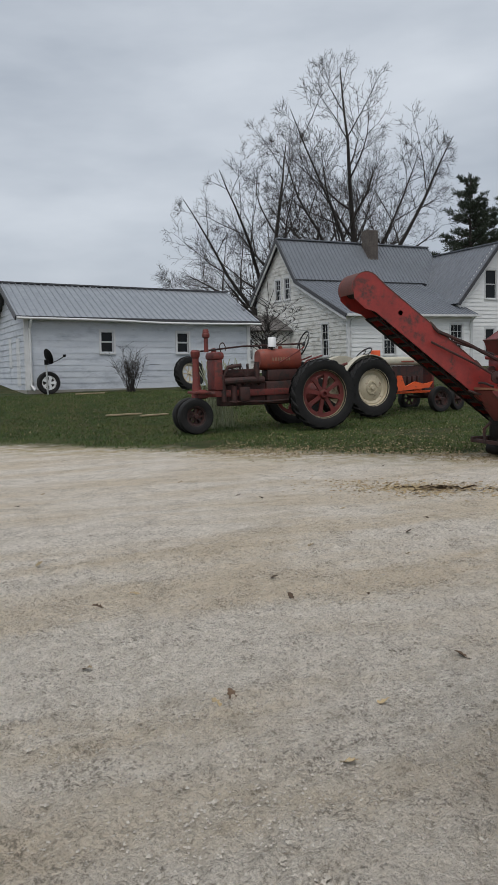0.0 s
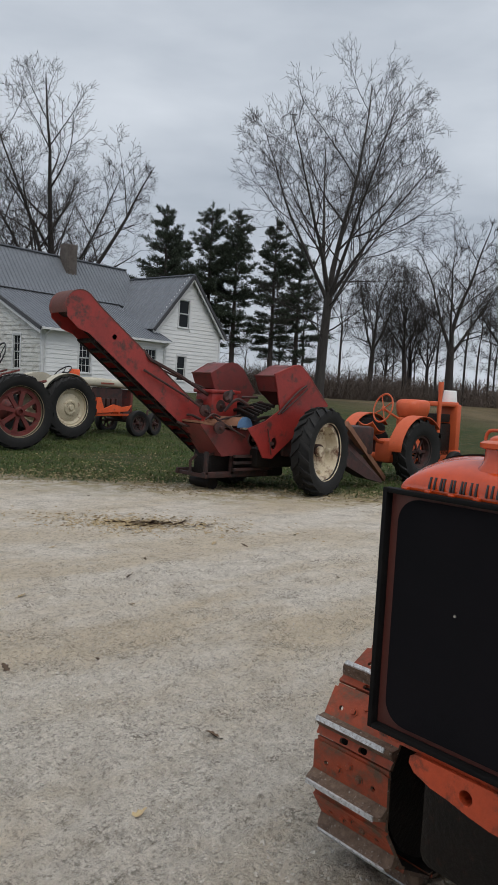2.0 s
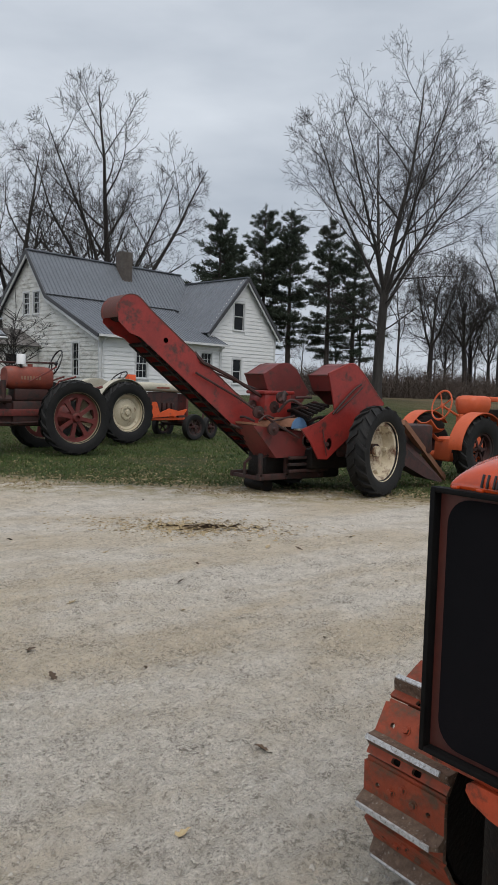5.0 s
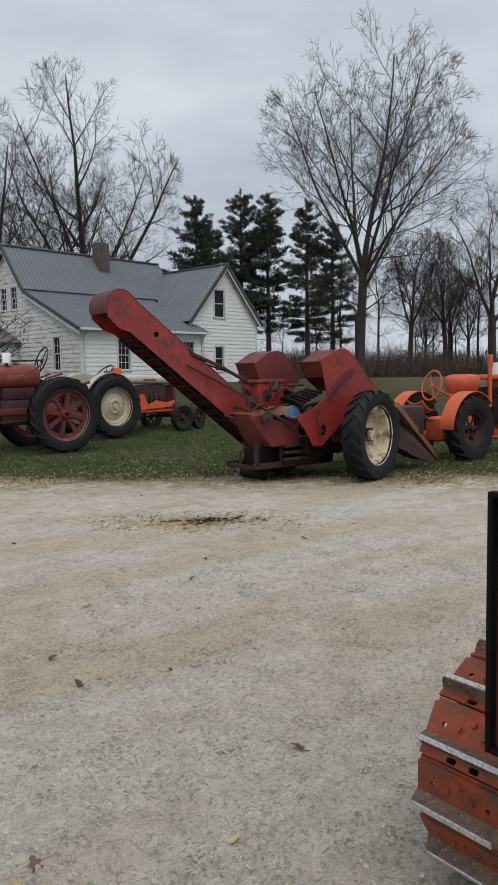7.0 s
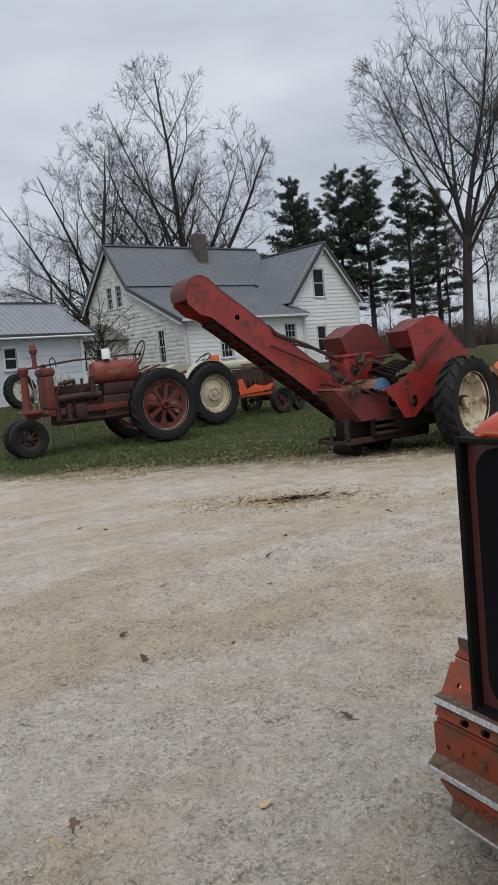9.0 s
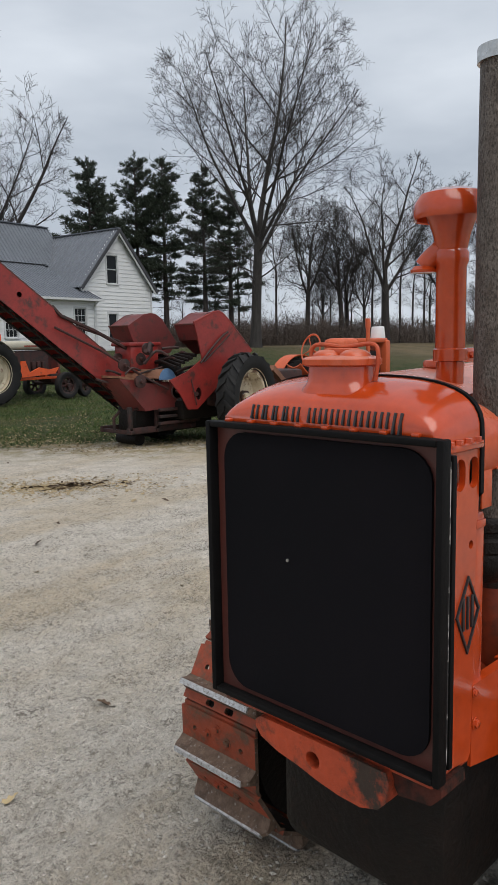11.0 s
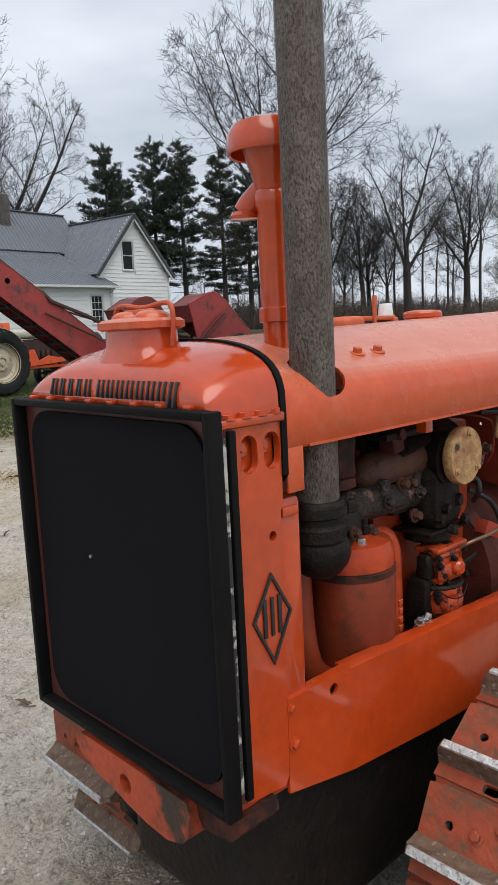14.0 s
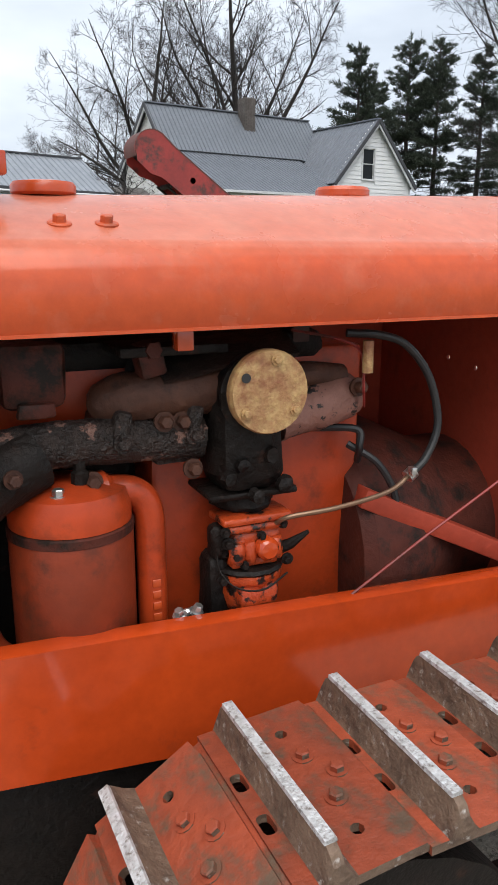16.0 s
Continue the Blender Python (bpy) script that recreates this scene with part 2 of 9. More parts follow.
ROOF_DARK = mat("dark_roof_edge", (0.035, 0.036, 0.042), (0.05, 0.05, 0.056), 4, 0.5, bump=0.1)
SHINGLE = mat("weathered_grey_shingle", (0.15, 0.14, 0.135), (0.10, 0.095, 0.09), 5, 0.85, bump=0.5, bscale=25)
CONCRETE = mat("grey_footing_concrete", (0.30, 0.29, 0.26), (0.22, 0.21, 0.19), 3, 0.85, bump=0.3)
CHIMNEY = mat("weathered_chimney_brick", (0.066, 0.056, 0.051), (0.115, 0.100, 0.090), 5, 0.9, bump=0.4, rnd=0.2)
MORTAR = mat("pale_mortar", (0.095, 0.088, 0.082), (0.065, 0.060, 0.057), 8, 0.9, bump=0.4)
BARK = mat("dark_grey_bark", (0.036, 0.031, 0.028), (0.020, 0.017, 0.016), 6, 0.95, bump=0.6, bscale=14, stretch=(1, 1, 0.3))
BARK_PALE = mat("pale_grey_bark", (0.046, 0.041, 0.037), (0.022, 0.019, 0.018), 7, 0.95, bump=0.6, bscale=14, stretch=(1, 1, 0.3))
TWIG = mat("grey_brown_twigs", (0.026, 0.021, 0.019), (0.017, 0.014, 0.013), 1.5, 0.95, bump=0)
BRUSH = mat("brown_leafless_brush", (0.060, 0.046, 0.038), (0.090, 0.068, 0.056), 0.3, 0.95, bump=0)
NEEDLES = mat("dark_pine_needles", (0.021, 0.033, 0.021), (0.038, 0.052, 0.031), 0.9, 0.8, bump=0)
PINE_BARK = mat("pine_bark", (0.055, 0.045, 0.04), (0.035, 0.03, 0.028), 4, 0.95, bump=0.5, bscale=18)
GRASS = mat("spring_grass", (0.030, 0.066, 0.010), (0.075, 0.105, 0.022), 1.6, 0.8, bump=0)
STRAW = mat("dead_straw_blades", (0.30, 0.25, 0.15), (0.22, 0.17, 0.09), 3, 0.85, bump=0)
LEAF = mat("brown_fallen_oak_leaf", (0.10, 0.062, 0.036), (0.055, 0.037, 0.025), 30, 0.8, bump=0.3, rnd=0.3)
LEAF_PALE = mat("tan_fallen_leaf", (0.37, 0.29, 0.165), (0.25, 0.185, 0.10), 30, 0.8, bump=0.3, rnd=0.3)
STONE = mat("crushed_limestone", (0.47, 0.435, 0.38), (0.33, 0.30, 0.26), 25, 0.85, bump=0.3)
TUBER = mat("pale_wood_plank", (0.34, 0.27, 0.17), (0.27, 0.21, 0.13), 6, 0.8, bump=0.2)


def glass_mat():
    m = bpy.data.materials.new("dark_window_glass")
    m.use_nodes = True
    b = m.node_tree.nodes["Principled BSDF"]
    b.inputs["Base Color"].default_value = (0.014, 0.016, 0.018, 1)
    b.inputs["Roughness"].default_value = 0.08
    b.inputs["Specular IOR Level"].default_value = 0.12
    return m


GLASS = glass_mat()


# ---- building helpers ----
def loops_bridge(bm, rings, closed_u=True):
    for a, b in zip(rings, rings[1:]):
        n = len(a)
        for i in range(n if closed_u else n - 1):
            j = (i + 1) % n
            bm.faces.new((a[i], a[j], b[j], b[i]))


def box(bm, x0, x1, y0, y1, z0, z1, m=None, bevel=0.0):
    """A box between two corners, laid by the matrix m, its edges eased by bevel."""
    b = bmesh.new() if bevel else bm
    vs = [b.verts.new(p) for p in ((x0, y0, z0), (x1, y0, z0), (x1, y1, z0), (x0, y1, z0), (x0, y0, z1), (x1, y0, z1), (x1, y1, z1), (x0, y1, z1))]
    for f in ((0, 3, 2, 1), (4, 5, 6, 7), (0, 1, 5, 4), (1, 2, 6, 5), (2, 3, 7, 6), (3, 0, 4, 7)):
        b.faces.new([vs[i] for i in f])
    if bevel:
        bmesh.ops.bevel(b, geom=list(b.edges), offset=bevel, segments=2, affect="EDGES", profile=0.5)
        pour(bm, b, m)
    elif m:
        for v in vs:
            v.co = m @ v.co


def pour(bm, b, m=None):
    """Moves the mesh b into bm by the matrix m."""
    at = {v: bm.verts.new(m @ v.co if m else v.co) for v in b.verts}
    for f in b.faces:
        bm.faces.new([at[v] for v in f.verts])
    b.free()


def along(p0, p1):
    p0, p1 = Vector(p0), Vector(p1)
    d = p1 - p0
    return Matrix.Translation(p0) @ d.to_track_quat("Z", "Y").to_matrix().to_4x4(), d.length


def lathe(bm, profile, m=None, seg=20, cap=True):
    """Turns (radius, height) pairs round z, laid by m."""
    m = m or Matrix()
    rings = [[bm.verts.new(m @ Vector((max(r, 1e-4) * math.cos(2 * math.pi * i / seg), max(r, 1e-4) * math.sin(2 * math.pi * i / seg), z))) for i in range(seg)] for r, z in profile]
    loops_bridge(bm, rings)
    if cap:
        if cap != "end":
            bm.faces.new(rings[0][::-1])
        bm.faces.new(rings[-1])


def cyl(bm, p0, p1, r0, r1=None, seg=14):
    m, h = along(p0, p1)
    lathe(bm, ((r0, 0), (r0 if r1 is None else r1, h)), m, seg)


def tube(bm, pts, r, seg=8):
    """A round bar along a line of points."""
    pts = [Vector(p) for p in pts]
    rings, up = [], None
    for i, p in enumerate(pts):
        d = (pts[min(i + 1, len(pts) - 1)] - pts[max(i - 1, 0)]).normalized()
        if up is None:
            up = d.orthogonal().normalized()
        up = (up - d * up.dot(d)).normalized()
        side = d.cross(up)
        rad = r[i] if isinstance(r, (list, tuple)) else r
        rings.append([bm.verts.new(p + rad * (math.cos(2 * math.pi * k / seg) * up + math.sin(2 * math.pi * k / seg) * side)) for k in range(seg)])
    loops_bridge(bm, rings)
    bm.faces.new(rings[0][::-1])
    bm.faces.new(rings[-1])


def arc(c, r, a0, a1, n):
    return [(c[0] + r * math.cos(radians(a0 + (a1 - a0) * i / n)), c[1] + r * math.sin(radians(a0 + (a1 - a0) * i / n))) for i in range(n + 1)]


def curve(pts, n=6):
    """A smooth line through the points (Catmull-Rom)."""
    P = [Vector(p) for p in pts]
    P = [2 * P[0] - P[1]] + P + [2 * P[-1] - P[-2]]
    out = []
    for i in range(1, len(P) - 2):
        for k in range(n):
            t = k / n
            a, b, c, d = P[i - 1:i + 3]
            out.append(0.5 * (2 * b + (c - a) * t + (2 * a - 5 * b + 4 * c - d) * t * t + (3 * b - a - 3 * c + d) * t ** 3))
    return out + [P[-2]]


def plate(bm, outline, thick, m=None, holes=()):
    """A flat plate in xy with holes through it, thick along z, laid by m."""
    m = m or Matrix()
    b = bmesh.new()
    edges = []
    for loop in (outline, *holes):
        vs = [b.verts.new((x, y, 0)) for x, y in loop]
        edges += [b.edges.new((vs[i], vs[(i + 1) % len(vs)])) for i in range(len(vs))]
    bmesh.ops.triangle_fill(b, use_beauty=True, edges=edges, normal=(0, 0, 1))
    r = bmesh.ops.extrude_face_region(b, geom=list(b.faces))
    bmesh.ops.translate(b, vec=(0, 0, thick), verts=[v for v in r["geom"] if isinstance(v, bmesh.types.BMVert)])
    pour(bm, b, m)


XZ = Matrix(((1, 0, 0, 0), (0, 0, -1, 0), (0, 1, 0, 0), (0, 0, 0, 1)))  # plate x, y -> world x, z; thickness towards -y
YZ = Matrix(((0, 0, 1, 0), (1, 0, 0, 0), (0, 1, 0, 0), (0, 0, 0, 1)))  # plate x, y -> world y, z; thickness towards +x


def circle(x, y, r, n=12):
    return [(x + r * math.cos(2 * math.pi * i / n), y + r * math.sin(2 * math.pi * i / n)) for i in range(n)]


def part(name, bm, material, parent=None, label="", smooth=35, shift=None):
    """One mesh object under a thing or a part. shift: the thing's base, where bm is in world places."""
    if shift is not None:
        bmesh.ops.translate(bm, vec=-Vector(shift), verts=list(bm.verts))
    bmesh.ops.recalc_face_normals(bm, faces=list(bm.faces))
    me = bpy.data.meshes.new(name)
    bm.to_mesh(me)
    bm.free()
    return meshed(name, me, material, parent, label, smooth)


def meshed(name, me, material, parent=None, label="", smooth=35):
    if material and not me.materials:
        me.materials.append(material)
    if smooth:
        me.polygons.foreach_set("use_smooth", [True] * len(me.polygons))
        me.set_sharp_from_angle(angle=radians(smooth))
    ob = new(name, me)
    if parent:
        ob.parent = parent
    if label:
        ob["label"] = label
    return ob


def thing(name, m, label, category, group="", kind=""):
    e = new(name)
    e.matrix_world = m
    e.empty_display_size = 0.2
    return tagged(e, label, category, group, kind)


def raw(name, verts, faces, material, parent=None, label="", smooth=0):
    me = bpy.data.meshes.new(name)
    me.from_pydata(verts, [], faces)
    me.update()
    return meshed(name, me, material, parent, label, smooth)


def height(x, y):
    """The ground: level gravel, then a lawn that rises gently towards the house."""
    s = min(max((y - 14.0) / 11.0, 0), 1)
    z = 0.72 * s * s * (3 - 2 * s) if y < 25 else 0.72
    s = min(max((y - 24.0) / 8.0, 0), 1)
    z += 0.4 * s * s * (3 - 2 * s)
    return z + 0.018 * noise.noise((x * 0.45, y * 0.45, 0)) + 0.006 * noise.noise((x * 2, y * 2, 3))


EDGE = 10.9  # the gravel ends where 0.67 x + 0.74 y passes this


# ---- ground ----
def ground_mat():
    m = bpy.data.materials.new("gravel_and_lawn")
    m.use_nodes = True
    n, l = m.node_tree.nodes, m.node_tree.links
    b = n["Principled BSDF"]
    tc = n.new("ShaderNodeTexCoord")
    co = tc.outputs["Object"]

    def nz(sc, det=5.0, rgh=0.6, src=co):
        t = n.new("ShaderNodeTexNoise")
        t.inputs["Scale"].default_value, t.inputs["Detail"].default_value, t.inputs["Roughness"].default_value = sc, det, rgh
        l.new(src, t.inputs["Vector"])
        return t.outputs[0]

    def math_(op, a, c):
        x = n.new("ShaderNodeMath")
        x.operation = op
        for s, v in zip(x.inputs, (a, c)):
            if isinstance(v, (int, float)):
                s.default_value = v
            else:
                l.new(v, s)
        return x.outputs[0]

    def rng(src, lo, hi, a=0.0, c=1.0):
        r = n.new("ShaderNodeMapRange")
        for i, v in enumerate((lo, hi, a, c)):
            r.inputs[i + 1].default_value = v
        l.new(src, r.inputs[0])
        return r.outputs[0]

    def mixc(f, a, c, blend="MIX"):
        x = n.new("ShaderNodeMix")
        x.data_type, x.blend_type = "RGBA", blend
        for sock, v in ((x.inputs[0], f), (x.inputs[6], a), (x.inputs[7], c)):
            if isinstance(v, tuple):
                sock.default_value = (*v, 1)
            elif isinstance(v, float):
                sock.default_value = v
            else:
                l.new(v, sock)
        return x.outputs[2]

    sep = n.new("ShaderNodeSeparateXYZ")
    l.new(co, sep.inputs[0])
    s = math_("ADD", math_("MULTIPLY", sep.outputs[0], 0.67), math_("MULTIPLY", sep.outputs[1], 0.74))
    s = math_("ADD", s, math_("MULTIPLY", math_("SUBTRACT", nz(0.7, 6, 0.65), 0.5), 2.2))
    lawn = rng(s, EDGE - 0.25, EDGE + 0.55)
    litter = rng(s, EDGE - 1.6, EDGE - 0.2)
    vor = n.new("ShaderNodeTexVoronoi")
    vor.inputs["Scale"].default_value = 78
    l.new(co, vor.inputs["Vector"])
    vor2 = n.new("ShaderNodeTexVoronoi")
    vor2.inputs["Scale"].default_value = 24
    l.new(co, vor2.inputs["Vector"])
    stone = mixc(rng(vor.outputs["Color"], 0.1, 0.9), GRAVEL[0], GRAVEL[1])
    stone = mixc(rng(nz(150, 3), 0.35, 0.7), stone, GRAVEL[2])
    dirt = mixc(rng(nz(9, 5), 0.3, 0.7), GRAVEL[3], GRAVEL[4])
    mp = n.new("ShaderNodeMapping")
    mp.inputs["Rotation"].default_value = (0, 0, radians(-32))
    mp.inputs["Scale"].default_value = (0.5, 1.6, 1)
    l.new(co, mp.inputs[0])
    streak = nz(0.8, 6, 0.6, mp.outputs[0])
    gravel = mixc(rng(streak, 0.44, 0.60, 0.0, 0.95), stone, dirt)
    gravel = mixc(rng(nz(0.35, 4), 0.35, 0.65, 0.0, 0.35), gravel, GRAVEL[5])
    # dark flecks put the shade of crevices and pebbles into the gravel's colour
    gravel = mixc(math_("MULTIPLY", rng(nz(2.4, 6, 0.65), 0.36, 0.62, 0.45, 1.0), rng(nz(36, 10, 0.85), 0.515, 0.575, 0.0, 0.8)), gravel, (0.165, 0.140, 0.110))
    gravel = mixc(rng(nz(6, 6, 0.75), 0.42, 0.66, 0.0, 0.32), gravel, (0.34, 0.30, 0.235))
    gravel = mixc(math_("MULTIPLY", rng(nz(3.2, 7, 0.72), 0.50, 0.60), rng(nz(58, 6, 0.78), 0.50, 0.56, 0.0, 0.7)), gravel, (0.13, 0.110, 0.086))
    gravel = mixc(rng(nz(70, 4, 0.7), 0.58, 0.70, 0.0, 0.7), gravel, (0.82, 0.79, 0.73))
    gravel = mixc(rng(nz(5, 6, 0.7), 0.52, 0.72, 0.0, 0.35), gravel, (0.34, 0.29, 0.215))
    gravel = mixc(math_("MULTIPLY", litter, rng(nz(3.5, 6, 0.7), 0.42, 0.60, 0.0, 0.9)), gravel, (0.29, 0.235, 0.10))
    soil = mixc(rng(nz(2.2, 6, 0.65), 0.40, 0.62), (0.024, 0.042, 0.009), (0.066, 0.060, 0.022))
    soil = mixc(rng(nz(0.5, 4), 0.50, 0.70, 0.0, 0.6), soil, (0.034, 0.062, 0.012))
    soil = mixc(rng(nz(0.9, 6, 0.7), 0.50, 0.66, 0.0, 0.7), soil, (0.080, 0.078, 0.026))
    far = rng(math_("ADD", sep.outputs[0], math_("MULTIPLY", nz(0.05, 4), 8.0)), 30, 40)
    soil = mixc(far, soil, mixc(rng(nz(0.4, 5), 0.35, 0.65), (0.085, 0.068, 0.036), (0.15, 0.115, 0.065)))
    l.new(mixc(lawn, gravel, soil), b.inputs["Base Color"])
    b.inputs["Roughness"].default_value = 0.92
    b.inputs["Specular IOR Level"].default_value = 0.25
    h = math_("ADD", math_("MULTIPLY", vor.outputs["Distance"], -0.9), math_("MULTIPLY", nz(130, 4), 0.8))
    h = math_("ADD", h, math_("MULTIPLY", nz(14, 5), 1.2))
    h = math_("ADD", h, math_("MULTIPLY", vor2.outputs["Distance"], -0.5))
    bp = n.new("ShaderNodeBump")
    bp.inputs["Strength"].default_value, bp.inputs["Distance"].default_value = 1.0, 0.016
    h = math_("ADD", h, math_("MULTIPLY", nz(16, 8, 0.75), 3.2))
    l.new(h, bp.inputs["Height"])
    l.new(bp.outputs[0], b.inputs["Normal"])
    return m


GRAVEL = ((0.74, 0.685, 0.61), (0.93, 0.865, 0.78), (0.60, 0.545, 0.475), (0.66, 0.56, 0.425), (0.57, 0.475, 0.35), (0.76, 0.685, 0.59))


def build_ground():
    def axis(lo, hi, step, far):
        a = list(np.arange(lo, hi + 1e-6, step))
        k, d = [], step
        while a[-1] + sum(k) + d < far:
            d *= 1.35
            k.append(d)
        right = [a[-1] + sum(k[:i + 1]) for i in range(len(k))] + [far]
        left = [a[0] - sum(k[:i + 1]) for i in range(len(k))] + [-far]
        return left[::-1] + a + right

    def finer(a, lo, hi, step):
        return [q for q in a if q < lo - 1e-6] + list(np.arange(lo, hi, step)) + [q for q in a if q > hi - 1e-6]

    def lumps(x, y):
        """Ruts and lumps of the loose gravel near the machine."""
        k = min(max((7.0 - y) / 2.0, 0), 1) * min(max((x + 2.0) / 0.5, 0), 1) * min(max((5.5 - x) / 0.5, 0), 1) * min(max((y - 0.2) / 0.3, 0), 1)
        if not k:
            return 0.0
        z = 0.016 * noise.noise((x * 7, y * 7, 1)) + 0.022 * noise.noise((x * 15, y * 15, 5)) + 0.019 * noise.noise((x * 34, y * 34, 9))
        return k * (z + 0.010 * noise.noise((x * 1.3 + y * 0.8, y * 2.2 - x * 1.4, 7)))

    xs, ys = finer(axis(-4, 16, 0.25, 2500), -2, 5.5, 0.028), finer(axis(-3, 34, 0.25, 2500), 0.25, 7, 0.026)
    verts = [(x, y, height(x, y) + lumps(x, y)) for y in ys for x in xs]
    w = len(xs)
    faces = [(j * w + i, j * w + i + 1, (j + 1) * w + i + 1, (j + 1) * w + i) for j in range(len(ys) - 1) for i in range(w - 1)]
    return tagged(raw("ground", verts, faces, ground_mat(), smooth=180), "pale gravel yard giving way to a rough green lawn", "ground", kind="structure")


build_ground()


# ---- the crawler tractor ----
CB = (2.0, 1.41, 0.0)  # its base on the gravel
CY = 1.41  # its middle line


def hood_section(half, eave, shoulder, crown):
    """The cross-section of the hood as (y, z), from the near lower edge over the crown to the far lower edge."""
    near = [(-half, eave), (-half, shoulder - 0.035)]
    near += [(-half + 0.065 * (1 - math.cos(a)), shoulder - 0.035 + 0.065 * math.sin(a)) for a in (radians(12 * k) for k in range(1, 7))]
    y0, z0 = near[-1]
    rest = [(y0 * (1 - k / 6), z0 + (crown - z0) * math.sin(math.pi / 2 * k / 6)) for k in range(1, 7)]
    side = near + rest
    return side + [(-y, z) for y, z in side[-2::-1]]


def hood_shell(bm, sections, thick=0.004):
    """A bent sheet through several (x, section) stations, with thickness."""
    rings = []
    for x, sec in sections:
        outer = [bm.verts.new((x, CY + y, z)) for y, z in sec]
        inner = [bm.verts.new((x, CY + y * (1 - thick / 0.25), z - thick)) for y, z in sec]
        rings.append(outer + inner[::-1])
    loops_bridge(bm, rings)
    for ring in (rings[0], rings[-1]):
        n = len(ring) // 2
        for i in range(n - 1):
            bm.faces.new((ring[i], ring[i + 1], ring[2 * n - 2 - i], ring[2 * n - 1 - i]))


def bolt(bm, p, d, r=0.009, h=0.007):
    d = Vector(d).normalized()
    m, _ = along(p, Vector(p) + d)
    lathe(bm, ((r * 1.5, 0), (r * 1.5, h * 0.3)), m, 12)
    lathe(bm, ((r, h * 0.3), (r, h), (r * 0.8, h * 1.15)), m, 6)


def crust(bm, amp, freq, cuts=1):
    """Makes a casting uneven: finer faces, pushed in and out by noise."""
    bmesh.ops.triangulate(bm, faces=[f for f in bm.faces if len(f.verts) > 4])
    bmesh.ops.subdivide_edges(bm, edges=list(bm.edges), cuts=cuts, use_grid_fill=True)
    bm.normal_update()
    for v in bm.verts:
        v.co += v.normal * amp * (noise.noise(v.co * freq) + 0.5 * noise.noise(v.co * freq * 2.3))


def rounded(x0, x1, y0, y1, r, n=6):
    return arc((x1 - r, y0 + r), r, -90, 0, n) + arc((x1 - r, y1 - r), r, 0, 90, n) + arc((x0 + r, y1 - r), r, 90, 180, n) + arc((x0 + r, y0 + r), r, 180, 270, n)


